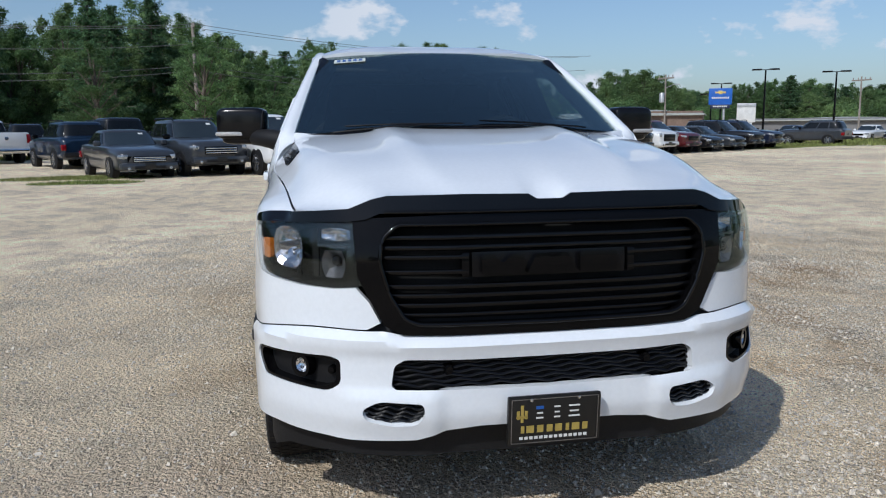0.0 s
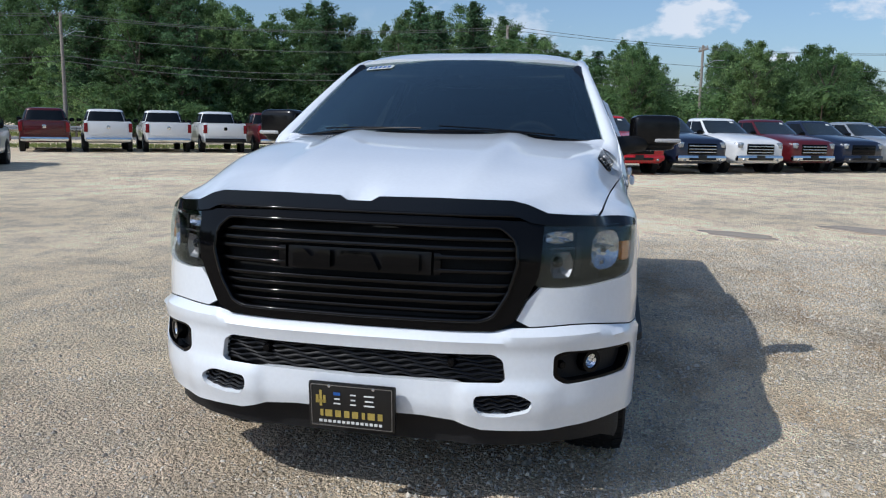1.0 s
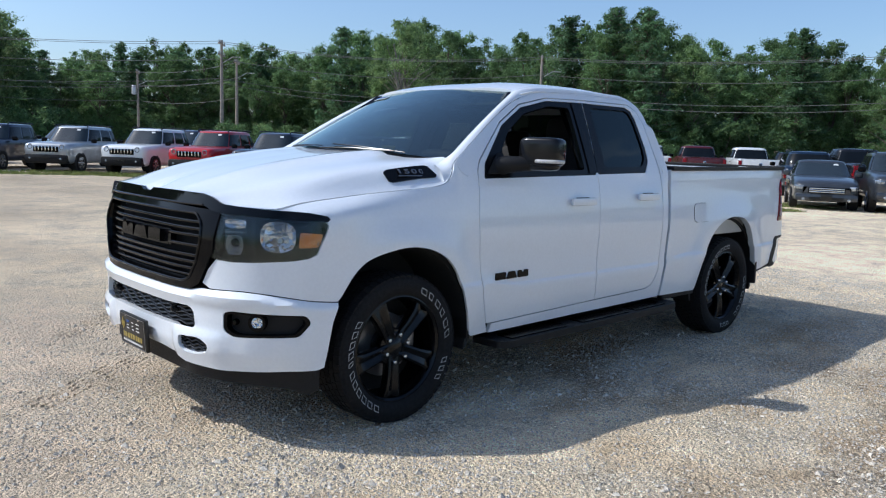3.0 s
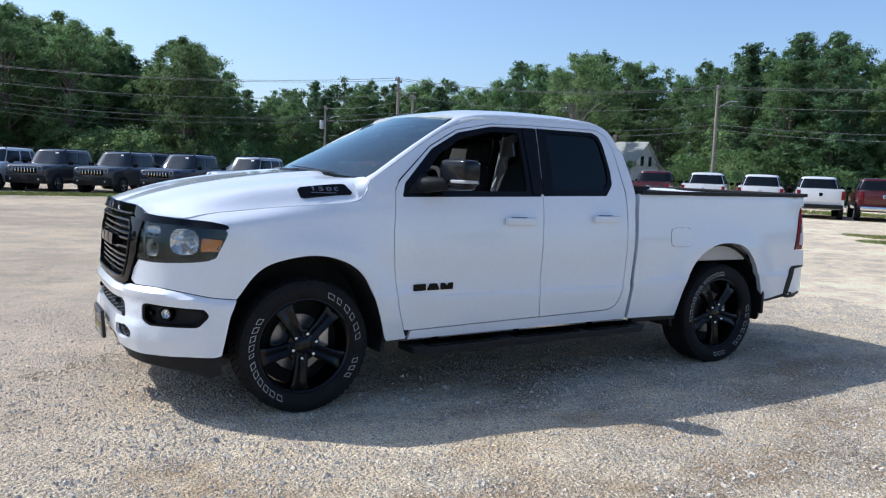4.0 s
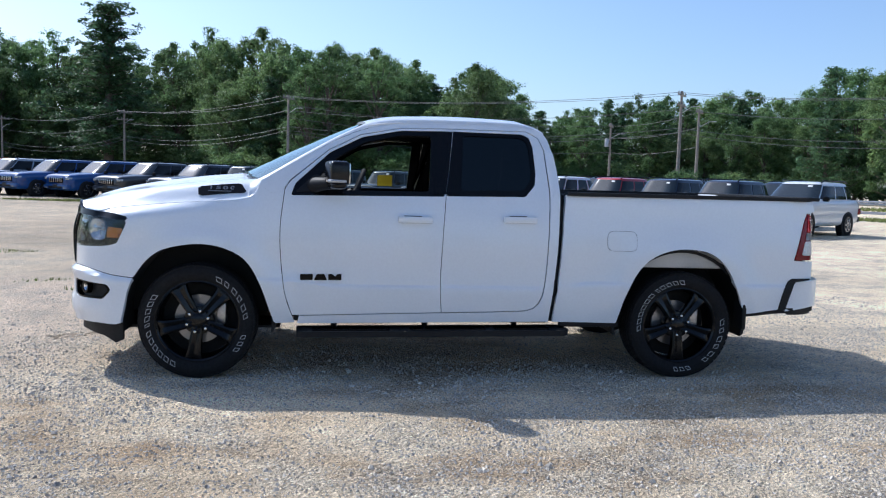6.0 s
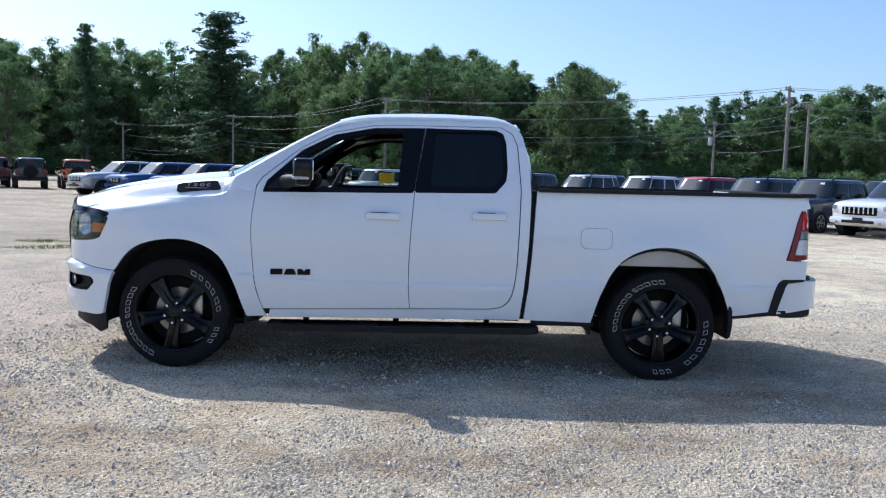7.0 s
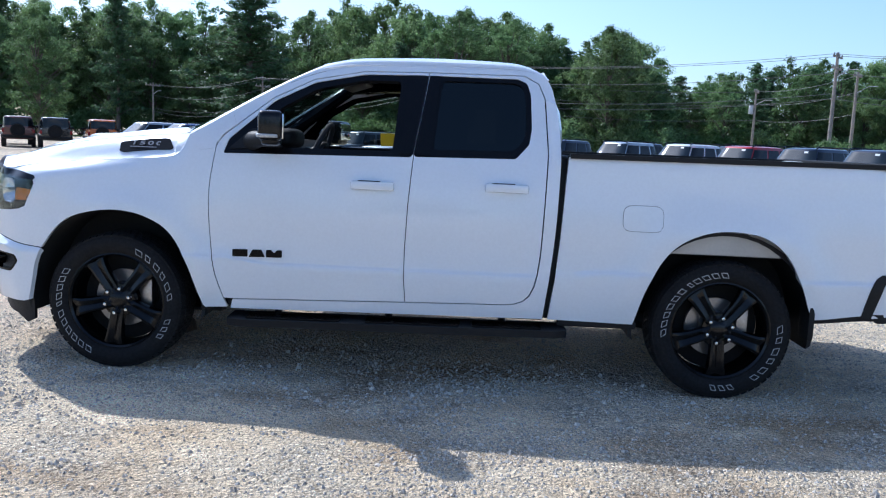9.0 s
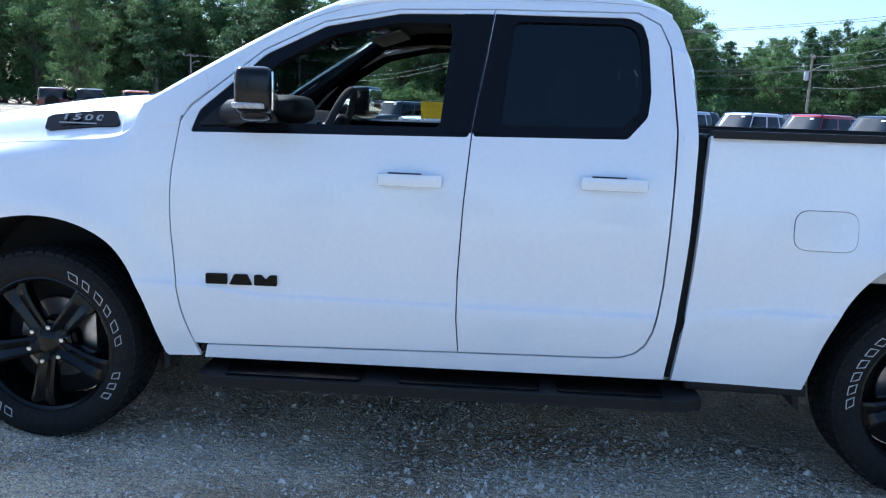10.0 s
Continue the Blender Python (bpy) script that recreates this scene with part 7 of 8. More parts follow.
def broadleaf(seed, height=10.0, spread=3.4, crown_foot=0.16, count=34000, lobes=40, stems=1):
    """Trunk with limbs that reach to the lobes of a rounded, uneven crown."""
    g = np.random.default_rng(seed)
    centres, radii, pieces, trunks = [], [], [], []
    for stem in range(stems):
        lean = g.normal(size=2) * (0.25 if stems == 1 else 1.2)
        trunks.append(lean)
        pieces.append(tube([(lean[0] * t * t, lean[1] * t * t, height * 0.84 * t) for t in np.linspace(0, 1, 7)], [0.20 * (1 - 0.85 * t) * height / 10 + 0.02 for t in np.linspace(0, 1, 7)], 7))
    middle, half = height * (crown_foot + 1) / 2, height * (1 - crown_foot) / 2
    for k in range(lobes):
        up = 1 - 1.9 * (k + 0.5) / lobes
        a = k * 2.4 + g.random() * 0.8
        round_off = math.sqrt(max(0.03, 1 - up * up)) ** (0.8 if up > 0 else 0.45)
        r = spread * (0.15 + 0.16 * g.random()) * (1.0 if up < 0.6 else 0.85)
        reach = max(0.1, spread * round_off * (0.62 + 0.42 * g.random()) - r * 0.6)
        centre = np.array([reach * math.cos(a), reach * math.sin(a), middle + half * up * (0.80 + 0.12 * g.random()) - r * 0.3])
        centres.append(centre)
        radii.append(r)
        lean = trunks[k % stems]
        t = min(0.95, max(0.12, (centre[2] / height - 0.12) * 0.95))
        base = np.array([lean[0] * t * t, lean[1] * t * t, height * 0.84 * t])
        pieces.append(tube([base, (base + centre) / 2 + np.array([0, 0, 0.06 * reach]), centre], [0.055 * height / 10, 0.035 * height / 10, 0.012], 5))
        if k % 2 == 0 and stems == 1:
            centres.append(centre * np.array([0.5, 0.5, 1]) + np.array([0, 0, g.normal() * 0.3]))
            radii.append(r * 1.1)
    return join(*pieces), settled(leaf_cloud(centres, radii, count, 0.052 * spread / 3.0, seed + 50), height)


def pine(seed, height=13.0, spread=3.3, count=34000):
    """A tall trunk with ragged, level boughs in tiers that thin out towards the top."""
    g = np.random.default_rng(seed)
    pieces = [tube([(0, 0, 0), (0.05, 0, height * 0.5), (0.0, 0.05, height)], [0.24, 0.15, 0.02], 7)]
    centres, radii = [], []
    z = height * 0.16
    while z < height * 0.985:
        share = 1 - (z / height - 0.16) / 0.84
        for _ in range(5):
            a, reach = g.random() * 6.283, spread * (0.10 + 0.90 * share ** 0.62) * (0.40 + 0.65 * g.random())
            up = z + g.normal() * 0.12
            tip = np.array([reach * math.cos(a), reach * math.sin(a), up + 0.14 * reach])
            pieces.append(tube([(0, 0, up - 0.1), tip * [0.5, 0.5, 1], tip], [0.045, 0.03, 0.01], 4))
            for q in np.arange(0.15, 1.05, 0.42 / max(reach, 0.4)):
                wide = 0.30 * reach * q * (1.15 - q) + 0.10
                centres.append(np.array([tip[0] * q - math.sin(a) * g.normal() * wide, tip[1] * q + math.cos(a) * g.normal() * wide, up + 0.16 * reach * q * q]))
                radii.append(0.27 + 0.18 * g.random() + 0.14 * share)
        z += height * (0.026 + 0.024 * share) * (0.7 + 0.6 * g.random())
    centres.append(np.array([0, 0, height * 0.97]))
    radii.append(0.22)
    return join(*pieces), settled(leaf_cloud(centres, radii, count, 0.062, seed + 90, clumps=5, flat=0.55, rise=0.6), height)


def shrub(seed, height=2.4, spread=1.6, count=5200):
    g = np.random.default_rng(seed)
    centres = [np.array([g.normal() * spread * 0.5, g.normal() * spread * 0.5, height * (0.2 + 0.5 * g.random())]) for _ in range(16)]
    stems = [tube([(0, 0, 0), c * np.array([0.5, 0.5, 0.6]), c], [0.03, 0.02, 0.008], 4) for c in centres]
    return join(*stems), settled(leaf_cloud(centres, [0.26 * height * (0.6 + 0.6 * g.random()) for _ in centres], count, 0.045 * height / 2.4, seed + 30), height)


def woody(name, label, data, leaf, bark, category="tree"):
    root = thing(name, label, category, "trees round the lot" if category == "tree" else "shrubs under the trees")
    part("trunk" if category == "tree" else "stem", data[0], bark, root)
    part("crown", data[1], leaf, root)
    return root


stock = {"broad": [woody("leafy_tree", "tall leafy green tree at the edge of the woods", broadleaf(s, 10, 3.0 + 0.3 * (s % 3), 0.10 + 0.05 * (s % 2)), LEAF_LIGHT if s in (11, 14) else LEAF, BARK) for s in range(10, 15)],
         "slim": [woody("leafy_tree", "slender leafy tree standing before the woods", broadleaf(s, 10, 2.3, 0.06, 26000, 32), LEAF, BARK) for s in (20, 21)],
         "open": [woody("leafy_tree", "tall open-crowned tree with pale bare limbs showing", broadleaf(13, 10, 3.5, 0.26, 24000, 38, 3), LEAF_LIGHT, PALE_BARK)],
         "pine": [woody("pine_tree", "tall dark pine with level ragged boughs", pine(s), LEAF_DARK, BARK) for s in (30, 31, 32)],
         "shrub": [woody("shrub", "low green shrub under the trees", shrub(s), LEAF_LIGHT if s == 41 else LEAF, BARK, "shrub") for s in (40, 41, 42)]}
placed_first = set()


def plant(kind, x, y, height, wide=1.0):
    """Stands a tree of the stock at a place; the first of each is moved there, the rest are copies."""
    pool = stock[kind]
    base = pool[int(rng.integers(len(pool)))]
    own = {"pine": 13.0, "shrub": 2.4}.get(kind, 10.0)
    s = height / own
    m = Matrix.Translation((x, y, 0)) @ Matrix.Rotation(rng.random() * 6.283, 4, "Z")
    if base.name not in placed_first:
        placed_first.add(base.name)
        ob = base
        ob.matrix_basis = m
    else:
        ob = copy_thing(base, m)
    ob.scale = (s * wide, s * wide, s)
    return ob


EYE_MID = (0.0, -3.0)
# the woods' upper edge: azimuth and degrees over the horizon, from east round to north-west
EDGE_EAST = [(-48, 2.5), (-37, 2.6), (-33.7, 3.2), (-31, 2.8), (-28, 2.3), (-25.9, 3.0), (-23.7, 3.9), (-21, 3.7), (-19.5, 2.8), (-15.5, 3.0), (-14.5, 4.5), (-11.8, 5.7), (-9.7, 5.2), (-7.4, 6.2), (-5, 5.6), (-3.8, 2.2), (-2.4, 2.2), (-1.1, 4.6), (0.5, 6.2), (2.5, 5.5), (4, 5.1),
             (8, 6.3), (9, 7.7), (12, 8.5), (14.2, 7.4), (16, 8.4), (18.5, 7.0), (20, 6.5), (23, 8.3), (25.5, 7.2), (28, 7.6), (31, 8.5), (33.3, 9.6), (34.5, 8.6), (35.7, 9.8)]
EDGE_NORTH = [(38.5, 9.0), (40.5, 7.7), (42.5, 8.5), (45, 7.6), (47.5, 8.6), (51.5, 8.4), (53.5, 7.0), (55, 8.0), (57.4, 5.7), (60, 6.4), (63, 6.1), (66.5, 6.4), (70, 5.9), (72, 5.1), (76.3, 5.2), (77.0, 7.0), (78.8, 8.4), (80.6, 7.7), (81.8, 6.2), (82.6, 7.6), (84.8, 9.1), (88, 8.9),
              (90, 9.6), (92.6, 8.9), (95, 9.7), (97, 10.1), (100.5, 8.8), (102.7, 8.3), (107, 8.2), (111, 8.7), (116, 7.8), (120, 8.0), (132, 7.5)]
az_at, el_at = (np.array(v, float) for v in zip(*EDGE_EAST, *EDGE_NORTH))
WOODS_FAR = [(-48, 150), (-28, 140), (-24, 95), (-16, 98), (-14, 62), (-6.8, 60), (-5.6, 100), (-3, 100), (-2, 66), (2.5, 72), (8, 78), (21, 80), (32, 72), (37, 72), (43, 120), (51, 128), (54, 112), (68, 110), (76, 98), (78, 88), (92, 92), (97, 100), (101, 118), (106, 128), (132, 128)]
way_at, far_at = (np.array(v, float) for v in zip(*WOODS_FAR))


def skyline(az):
    return np.interp(az, az_at, el_at), np.interp(az, way_at, far_at)


def stand(az, far):
    return EYE_MID[0] + far * math.cos(radians(az)), EYE_MID[1] + far * math.sin(radians(az))


for rank, (more, low, high, jitter, gap) in enumerate(((0, 0.60, 0.88, 1.5, 0.42), (5, 0.90, 1.00, 1.5, 0.34), (11, 0.98, 1.05, 2.0, 0.27))):
    az = -47.0 + rank
    while az < 130:
        el, far = skyline(az)
        d = far + more + rng.normal() * jitter
        height = (1.46 + d * math.tan(radians(el))) * (low + (high - low) * rng.random())
        chance = rng.random()
        kind = "pine" if chance < (0.08 if rank == 0 else 0.14) else ("slim" if chance > 0.82 else "broad")
        wide = {"pine": 1.15, "slim": 1.15, "broad": 0.95}[kind] * (0.85 + 0.3 * rng.random())
        plant(kind, *stand(az, d), height, wide)
        az += math.degrees(gap * max(height, 6.5) * (0.75 + 0.5 * rng.random()) / d)
# single trees that stand out
for kind, az, far, height, wide in (("pine", 105.1, 112, 23.2, 1.65), ("pine", 113.8, 118, 21.0, 0.8), ("broad", 78.9, 84, 13.9, 0.85), ("pine", 12.2, 76, 13.3, 1.0), ("pine", 16.1, 76, 13.2, 1.0), ("pine", 14.9, 72, 11.8, 0.9), ("broad", 8.0, 72, 9.8, 1.0), ("slim", 10.0, 58, 8.0, 1.5), ("slim", 16.8, 60, 7.6, 1.5),
                                    ("pine", 33.3, 68, 13.6, 1.0), ("pine", 35.7, 70, 14.0, 1.0), ("pine", 38.8, 76, 14.2, 1.1), ("pine", 23.0, 74, 12.6, 1.1), ("open", 50.3, 100, 16.8, 1.0), ("pine", 55.0, 104, 16.3, 0.9), ("broad", 0.5, 60, 8.0, 0.9), ("broad", -7.4, 55, 7.4, 1.0), ("broad", -11.8, 56, 7.1, 1.0),
                                    ("broad", -23.6, 92, 7.9, 1.2), ("pine", -33.7, 140, 9.6, 1.3), ("broad", 118.5, 92, 12.6, 1.0), ("slim", 86.2, 86, 15.0, 1.3), ("slim", 89.8, 88, 16.0, 1.2), ("slim", 91.5, 88, 13.5, 1.2)):
    plant(kind, *stand(az, far), height, wide)
for az in np.arange(-46, 130, 0.95):
    el, far = skyline(az)
    plant("shrub", *stand(az + rng.normal() * 0.4, far - 2.0 + rng.normal() * 2.0), 2.4 + 2.8 * rng.random(), 1.3)
for kind, x, y, height in (("shrub", 29.0, 55.0, 3.0), ("shrub", 34.8, 58.0, 2.8), ("shrub", 33.5, 56.5, 2.2), ("shrub", 63.5, 73.0, 5.4), ("shrub", 66.5, 71.5, 4.2)):
    plant(kind, x, y, height, 1.0)
for az in np.arange(136, 312, 12):
    plant("broad", *stand(az, 85 + rng.normal() * 8), 9 + 4 * rng.random(), 1.5)


def grass_patch(name, label, spots, count, tall, seed):
    """Tufts of blades over ellipses: (x, y, half length, half width, turn)."""
    g = np.random.default_rng(seed)
    area = np.array([a * b for _, _, a, b, _ in spots])
    verts, faces = [], []
    for k in g.choice(len(spots), count, p=area / area.sum()):
        x, y, a, b, turn = spots[k]
        r, t = math.sqrt(g.random()), g.random() * 6.283
        u, v = a * r * math.cos(t), b * r * math.sin(t)
        px, py = x + u * math.cos(radians(turn)) - v * math.sin(radians(turn)), y + u * math.sin(radians(turn)) + v * math.cos(radians(turn))
        h, w, d = tall * (0.4 + 0.9 * g.random()) * (1.15 - 0.6 * r), tall * 0.30, g.random() * 6.283
        lx, ly = g.normal() * 0.5 * h, g.normal() * 0.5 * h
        n = len(verts)
        verts += [(px - w * math.cos(d), py - w * math.sin(d), -0.03), (px + w * math.cos(d), py + w * math.sin(d), -0.03), (px + lx, py + ly, h)]
        faces.append([n, n + 1, n + 2])
    return tagged(part(name, (verts, faces), GRASS), label, "grass", kind="stuff")


grass_patch("grass", "sunlit strip of short grass before the parked suvs", [(9.5, 23.0, 6.5, 0.8, 120), (4.0, 27.0, 4.0, 0.9, 150), (-2.0, 27.8, 5.5, 1.0, 180), (-9.5, 28.5, 4, 0.5, 180)], 13000, 0.13, 1)
grass_patch("grass", "weedy patch of grass beside the parked sedan", [(22.0, 7.4, 2.4, 1.0, 100), (19.6, 6.4, 1.5, 0.7, 95)], 4200, 0.10, 2)
grass_patch("grass", "green verge between the lot and the road", [(34, 27.5, 16, 3.0, 127.5), (43, 12, 10, 3.0, 120), (50.0, -38.0, 12, 2.5, 125), (44, -31, 5, 1.2, 125)], 16000, 0.16, 3)
grass_patch("grass", "small weeds growing out of the gravel", [(-2.7, 3.9, 0.35, 0.12, 30), (-2.1, 3.3, 0.2, 0.1, 10), (-4.9, 7.3, 0.9, 0.35, 20), (-5.6, 8.4, 0.6, 0.3, 0)], 700, 0.05, 6)
grass_patch("grass", "rough grass at the foot of the woods", [(66, 6, 30, 5, 100), (58, 44, 26, 6, 135), (18, 84, 36, 6, 160), (-30, 92, 30, 7, 150), (62, -60, 30, 8, 120)], 22000, 0.35, 4)

ASPHALT = surface("road_asphalt", (0.16, 0.16, 0.165), 0.9, other=(0.21, 0.205, 0.20), big=0.3, small=40, grain=0.15)
road_line = curved([(84, -40), (76, -8), (64, 18), (49, 38), (31, 53), (2, 66), (-30, 86), (-60, 112)], 6)
verts, faces = [], []
for q, (x, y) in enumerate(road_line):
    a, b = road_line[max(q - 1, 0)], road_line[min(q + 1, len(road_line) - 1)]
    dx, dy = b[0] - a[0], b[1] - a[1]
    n = math.hypot(dx, dy)
    verts += [(x - dy / n * 3.6, y + dx / n * 3.6, 0.05), (x + dy / n * 3.6, y - dx / n * 3.6, 0.05), (x + dy / n * 3.7, y - dx / n * 3.7, -0.05), (x - dy / n * 3.7, y + dx / n * 3.7, -0.05)]
for q in range(len(road_line) - 1):
    for k in range(4):
        a, b = 4 * q + k, 4 * q + (k + 1) % 4
        faces.append([a, b, b + 4, a + 4])
tagged(part("road", (verts, faces), ASPHALT), "grey asphalt road beyond the lot", "road", kind="structure")

# guard rail beside the road
GALVANISED = surface("galvanised_steel", (0.55, 0.56, 0.57), 0.5, 0.6, grain=0.1)
rail = thing("guard_rail", "pale steel guard rail on short posts along the road", "guard rail")
pts = [(x + 3.3, y + 3.0) for x, y in road_line[9:23]]
part("beam", join(tube([(x, y, 0.62) for x, y in pts], 0.09, 6), tube([(x, y, 0.80) for x, y in pts], 0.09, 6)), GALVANISED, rail)
for x, y in pts:
    part("post", block(x, y, 0.38, 0.14, 0.14, 0.78, 0.01), BARK, rail)

# utility poles and their wires
POLE_WOOD = surface("pole_wood", (0.24, 0.21, 0.18), 0.9, other=(0.33, 0.30, 0.27), big=1.5, small=18, grain=0.25, bump=0.3, bump_scale=14)
INSULATOR = surface("insulator", (0.30, 0.28, 0.26), 0.3, grain=0.1)


def utility_pole(x, y, height, turn, arms=1, can=False):
    pole = thing("utility_pole", "weathered wooden utility pole beside the road", "utility pole", "poles along the road", at=pose(x, y, 0, 0, 0, turn))
    part("shaft", tube([(0, 0, -0.2), (0, 0, height * 0.5), (0.03, 0, height)], [0.018 * height, 0.015 * height, 0.011 * height], 10), POLE_WOOD, pole)
    for k in range(arms):
        z = height - 0.35 - 0.9 * k
        part("crossarm", block(0, 0, z, 0.12, 2.3, 0.13, 0.01), POLE_WOOD, pole)
        for yy in (-1.0, -0.4, 0.4, 1.0):
            part("insulator", moved(lathe([(0.0, 0.22), (0.04, 0.20), (0.06, 0.10), (0.03, 0.0)], 8, "z"), Matrix.Translation((0, yy, z + 0.06))), INSULATOR, pole)
    if can:
        part("transformer", moved(lathe([(0.0, 0.95), (0.20, 0.92), (0.24, 0.85), (0.24, 0.05), (0.0, 0.0)], 16, "z"), Matrix.Translation((0.38, 0, height - 2.6))), GALVANISED, pole)
    part("lamp_arm", tube([(0, 0, height * 0.80), (-0.9, 0, height * 0.86), (-1.6, 0, height * 0.86)], 0.03, 6), GALVANISED, pole)
    return pole


POLES = [(62.0, 8.0, 9.6, 100), (50.5, 40.5, 9.4, 130), (30.6, 59.3, 9.75, 140), (-3.9, 76.5, 9.5, 155), (-24.6, 95.0, 8.6, 145), (-39.6, 97.5, 7.4, 150)]
for q, (x, y, h, turn) in enumerate(POLES):
    utility_pole(x, y, h, turn, 1 if q % 2 else 2)
utility_pole(34.0, 62.9, 8.7, 140, 1)
utility_pole(31.0, 78.0, 8.2, 150, 1, True)
utility_pole(61.0, -7.2, 7.9, 100, 1)
utility_pole(66.0, -33.5, 6.2, 100, 1, True)
utility_pole(67.1, -54.9, 6.2, 100, 1)
WIRE = surface("wire", (0.15, 0.15, 0.15), 0.6, grain=0.1)


def wire(a, b, sag):
    a, b = Vector(a), Vector(b)
    pts = [a.lerp(b, t) - Vector((0, 0, 4 * sag * t * (1 - t))) for t in np.linspace(0, 1, 13)]
    tagged(part("power_line", tube(pts, 0.018, 4), WIRE), "thin slack wire between utility poles", "power line", "wires along the road")


chain = [(78, -30, 9.0)] + [(x, y, h) for x, y, h, _ in POLES]
for (x0, y0, h0), (x1, y1, h1) in zip(chain[:-1], chain[1:]):
    dx, dy = x1 - x0, y1 - y0
    n = math.hypot(dx, dy)
    for off, drop, sag in ((-1.0, 0.2, 0.7), (1.0, 0.2, 0.8), (0.2, 1.6, 0.9), (0.0, 3.2, 1.0), (0.15, 3.6, 1.1)):
        ox, oy = -dy / n * off, dx / n * off
        wire((x0 + ox, y0 + oy, h0 - drop), (x1 + ox, y1 + oy, h1 - drop), sag)
for z0, z1 in ((8.4, 7.9), (7.0, 6.6), (5.2, 5.0)):
    wire((34.0, 62.9, z0), (31.0, 78.0, z1), 0.4)
    wire((31.0, 78.0, z1), (-3.9, 76.5, z1 + 0.6), 0.8)

# white house with a gable
CLAPBOARD = surface("white_clapboard", (0.66, 0.68, 0.70), 0.7, grain=0.06, small=8)
ROOFING = surface("pale_roofing", (0.36, 0.37, 0.35), 0.85, other=(0.30, 0.32, 0.29), big=1, grain=0.15, small=10)


def house(x, y, turn, long, deep, wall, ridge):
    root = thing("house", "white clapboard house with a pale gable roof", "house", at=pose(x, y, 0, 0, 0, turn))
    l, d = long / 2, deep / 2
    v = [(-l, -d, -0.2), (l, -d, -0.2), (l, d, -0.2), (-l, d, -0.2), (-l, -d, wall), (l, -d, wall), (l, d, wall), (-l, d, wall), (-l, 0, ridge), (l, 0, ridge)]
    part("wall", (v, [[0, 1, 5, 4], [2, 3, 7, 6], [1, 2, 6, 9, 5], [3, 0, 4, 8, 7], [4, 5, 9, 8], [6, 7, 8, 9], [3, 2, 1, 0]]), CLAPBOARD, root, sharp=20)
    o = 0.35
    slope = (ridge - wall) / d
    for s in (-1, 1):
        q = [(-l - o, s * (d + o), wall - slope * o), (l + o, s * (d + o), wall - slope * o), (l + o, 0, ridge), (-l - o, 0, ridge)]
        top = [(a, b, c + 0.14) for a, b, c in q]
        part("roof", (q + top, [[0, 1, 2, 3], [7, 6, 5, 4], [0, 4, 5, 1], [1, 5, 6, 2], [2, 6, 7, 3], [3, 7, 4, 0]]), ROOFING, root, sharp=20)
    spots = [(l + 0.02, yy, zz, 90) for yy in (-0.9, 0.9) for zz in (wall * 0.45, wall + 0.5)] + [(xx, -d - 0.02, wall * 0.5, 0) for xx in (-l * 0.6, 0, l * 0.6)]
    for wx, wy, wz, face_turn in spots:
        size = (0.10, 0.95, 1.5) if face_turn else (0.95, 0.10, 1.5)
        window = part("window", block(wx, wy, wz, *size, 0.02), CLAPBOARD, root)
        inner = (0.12, 0.72, 1.25) if face_turn else (0.72, 0.12, 1.25)
        part("pane", block(wx, wy, wz, *inner), CAR_GLASS, window)
    part("chimney", block(-l * 0.3, 0.2, ridge + 0.4, 0.6, 0.6, 1.4, 0.03), BARK, root)
    return root


house(72.0, 75.0, -77, 7.6, 6.0, 3.3, 6.2)
shed = thing("house_extension", "low white lean-to beside the house", "house", at=pose(76.4, 74.6, 0, 0, 0, -77))
part("wall", block(0, 0, 0.9, 5.5, 3.6, 2.2, 0.05), CLAPBOARD, shed)
part("roof", moved(block(0, 0, 0, 6.0, 4.6, 0.2, 0.03), Matrix.Translation((0, 0, 2.6)) @ Matrix.Rotation(radians(-24), 4, "X")), ROOFING, shed)
BRICKY = surface("brown_wall", (0.20, 0.14, 0.11), 0.85, grain=0.15, small=6)
for name, label, x, y, turn, size, m in (("low_building", "long low brown building beyond the parked row", 70, -34.5, 60, (9, 7, 3.3), BRICKY), ("low_building", "low grey commercial building far across the road", 86, -68, 40, (26, 10, 2.7), ASPHALT), ("low_building", "grey-roofed low building behind the pickups", 66, -16, 70, (12, 8, 3.0), ROOFING)):
    root = thing(name, label, "building", at=pose(x, y, 0, 0, 0, turn))
    part("wall", block(0, 0, size[2] * 0.42, size[0], size[1], size[2] * 0.9, 0.05), m, root)
    part("roof", moved(lathe([(0.0, 0.5), (0.707, 0.30), (0.74, 0.26), (0.74, 0.2)], 4, "z"), Matrix.Translation((0, 0, size[2] * 0.62)) @ Matrix.Diagonal((size[0] * 1.0, size[1] * 1.05, size[2] * 0.62, 1)) @ Matrix.Rotation(radians(45), 4, "Z")), ROOFING if m is not ROOFING else BARK, root, sharp=20)
    for k in range(5):
        part("window", block(-size[0] * 0.4 + size[0] * 0.2 * k, -size[1] / 2 - 0.03, size[2] * 0.45, size[0] * 0.10, 0.08, size[2] * 0.35, 0.02), CAR_GLASS, root)

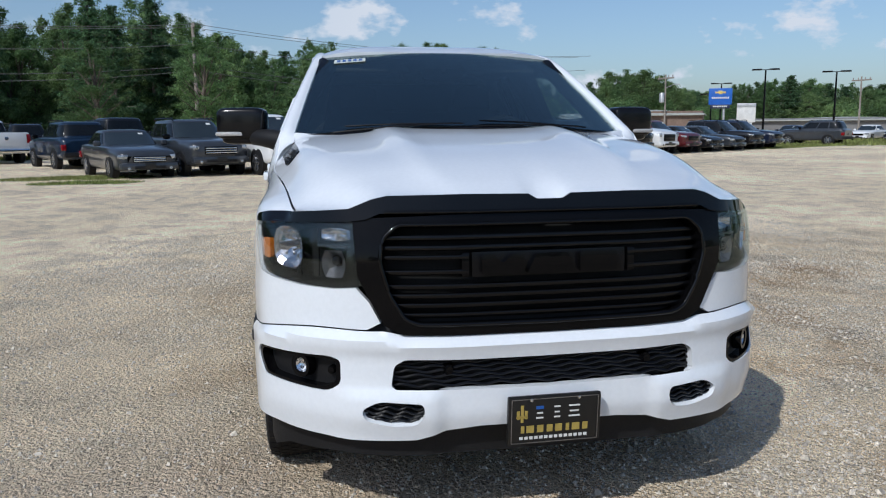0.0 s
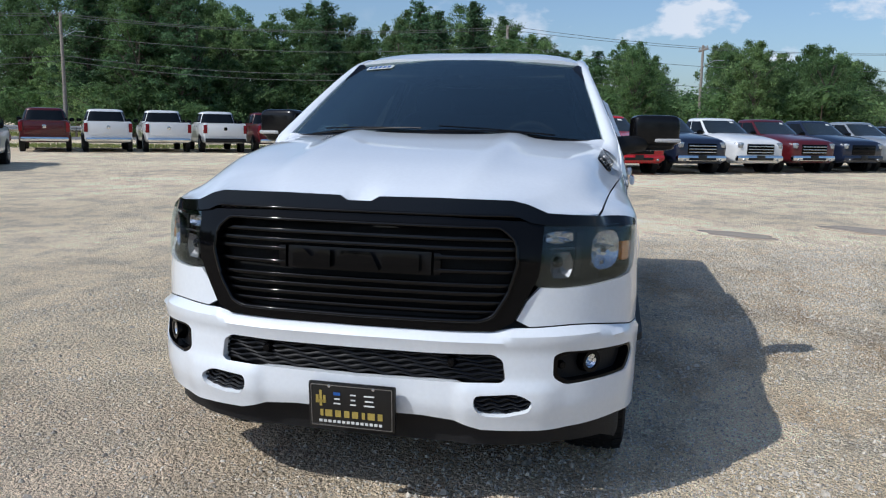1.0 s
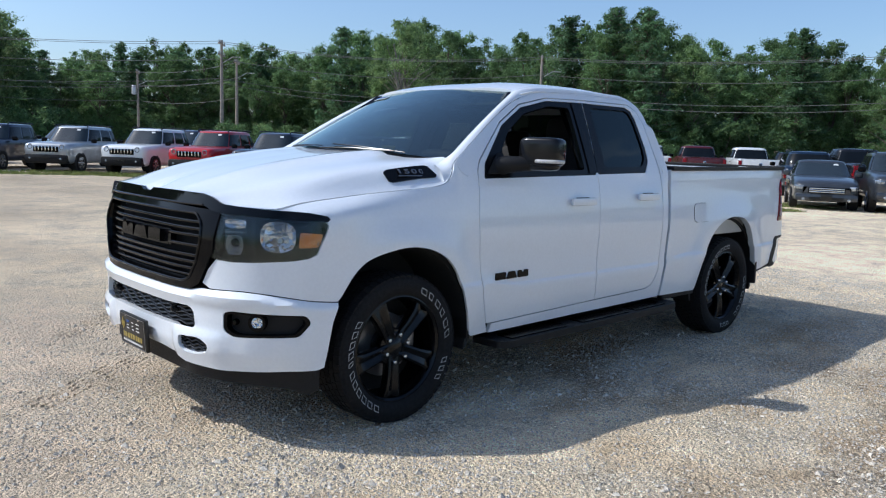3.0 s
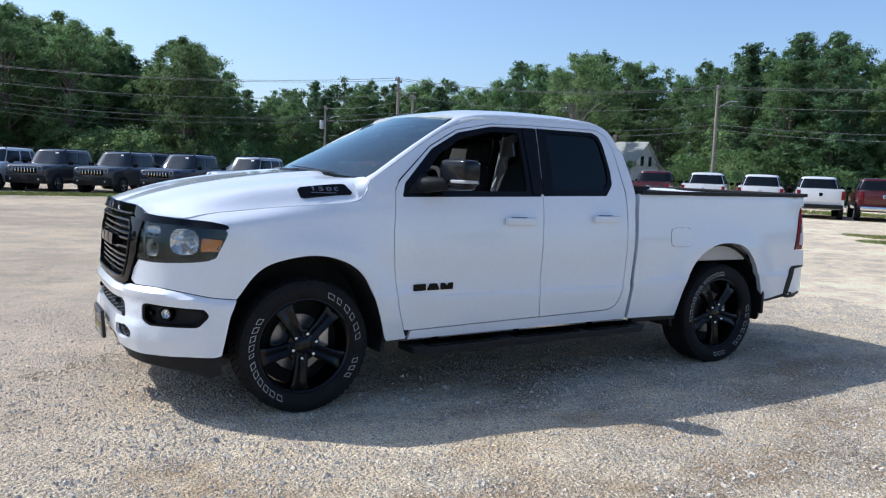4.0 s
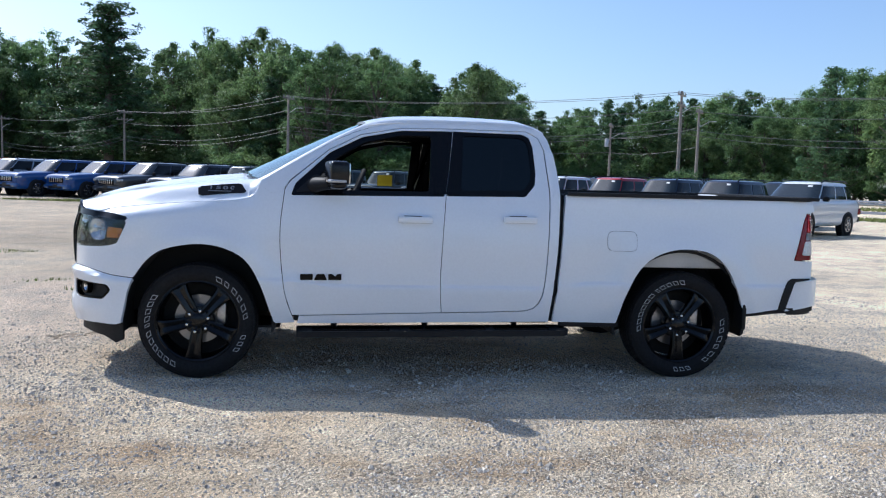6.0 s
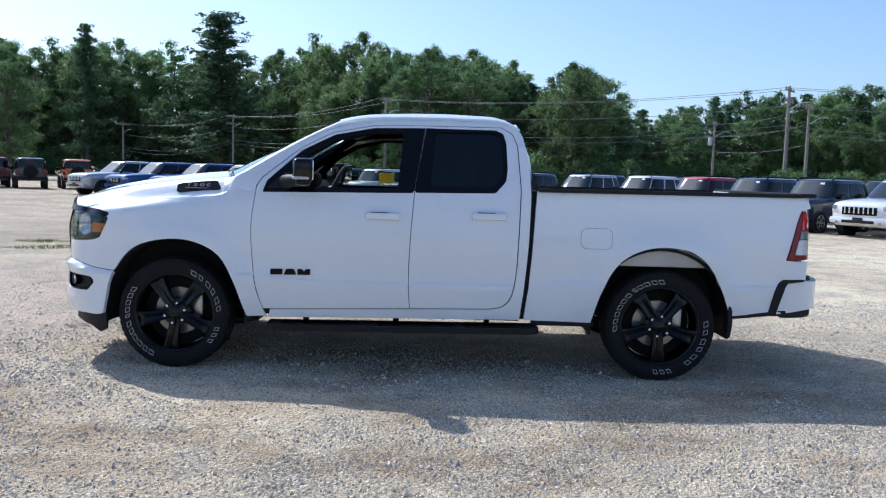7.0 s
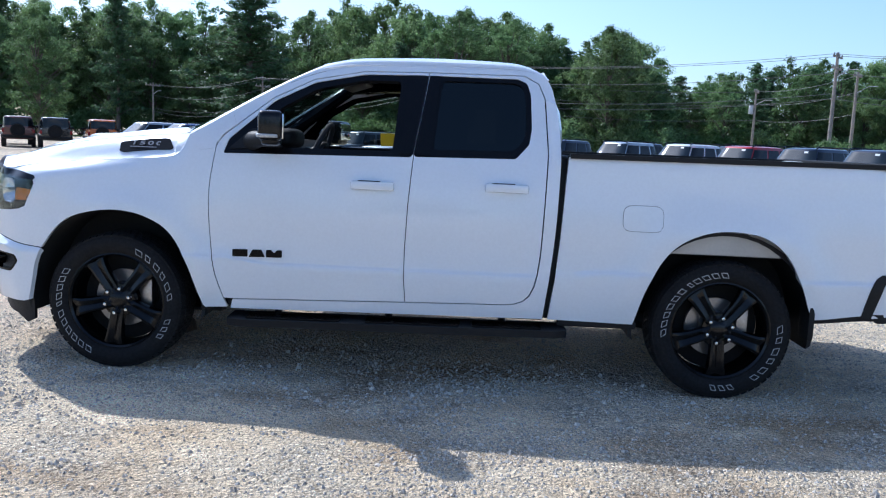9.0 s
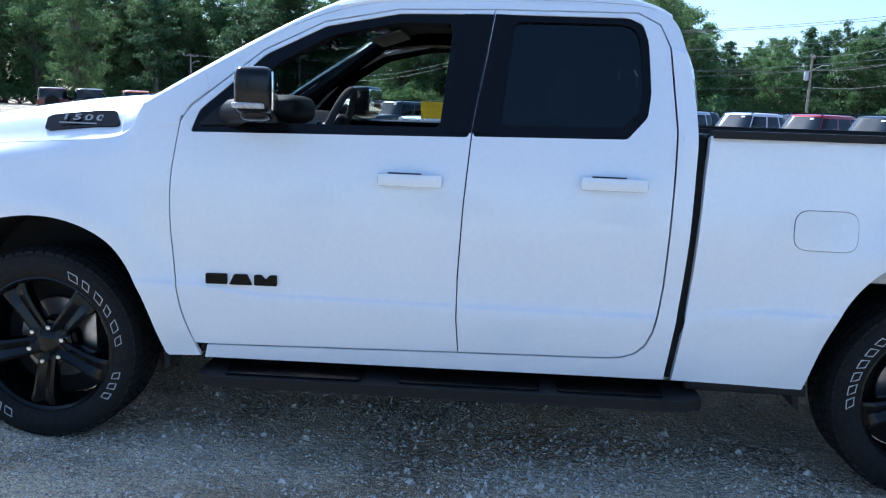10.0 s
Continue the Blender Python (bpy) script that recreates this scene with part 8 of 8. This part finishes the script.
# dealership sign: plain shapes in its colours, on a post
SIGN_BLUE = surface("sign_blue", (0.02, 0.12, 0.50), 0.35, grain=0.04, small=4)
SIGN_GOLD = surface("sign_gold", (0.72, 0.55, 0.16), 0.4, grain=0.04)
sign = thing("dealer_sign", "tall blue dealership sign with gold emblem and white bars", "sign", at=pose(66.2, -39.2, 0, 0, 0, 150))
part("post", tube([(0, 0.35, -0.2), (0, 0.35, 3.3)], 0.11, 10), GALVANISED, sign)
part("panel", block(0, 0, 4.20, 0.35, 2.1, 1.55, 0.08), SIGN_BLUE, sign)
part("lower_panel", block(0, 0, 3.28, 0.33, 1.75, 0.38, 0.05), surface("sign_navy", (0.02, 0.03, 0.08), 0.4), sign)
for dy, w, h in ((0, 0.95, 0.16), (0, 0.34, 0.32)):
    part("emblem", block(0.185, dy, 4.58, 0.02, w, h, 0.008), SIGN_GOLD, sign)
for k in range(9):
    part("print_bar", block(0.185, 0.70 - 0.175 * k, 4.08, 0.02, 0.12, 0.17, 0.005), WHITE_PRINT, sign)
for k in range(8):
    part("print_bar", block(0.175, 0.55 - 0.16 * k, 3.28, 0.02, 0.11, 0.14, 0.005), WHITE_PRINT, sign)
pylon = thing("small_sign", "small white pylon sign by the road", "sign", at=pose(70.5, -44.6, 0, 0, 0, 150))
part("post", block(0, 0, 0.9, 0.2, 1.2, 2.0, 0.03), CLAPBOARD, pylon)
part("panel", block(0, 0, 2.55, 0.3, 1.8, 1.5, 0.04), WHITE_PRINT, pylon)
part("header", block(0.02, 0, 3.5, 0.3, 1.8, 0.4, 0.04), GALVANISED, pylon)
# lot lights with two heads
for x, y, h in ((63.4, -42.0, 6.5), (61.0, -47.5, 6.2), (84.0, -49.5, 6.4), (80.0, -46.0, 5.0)):
    lamp = thing("lot_light", "tall dark lot light with two flat heads", "street lamp", "lot lights", at=pose(x, y, 0, 0, 0, -35))
    part("pole", tube([(0, 0, -0.2), (0, 0, h)], [0.11, 0.07], 8), BLACK_TRIM, lamp)
    for s in (-1, 1):
        part("lamp_head", block(0, s * 0.75, h + 0.03, 0.40, 0.85, 0.14, 0.03), BLACK_TRIM, lamp)
    part("lamp_bracket", block(0, 0, h, 0.08, 0.9, 0.06, 0.01), BLACK_TRIM, lamp)
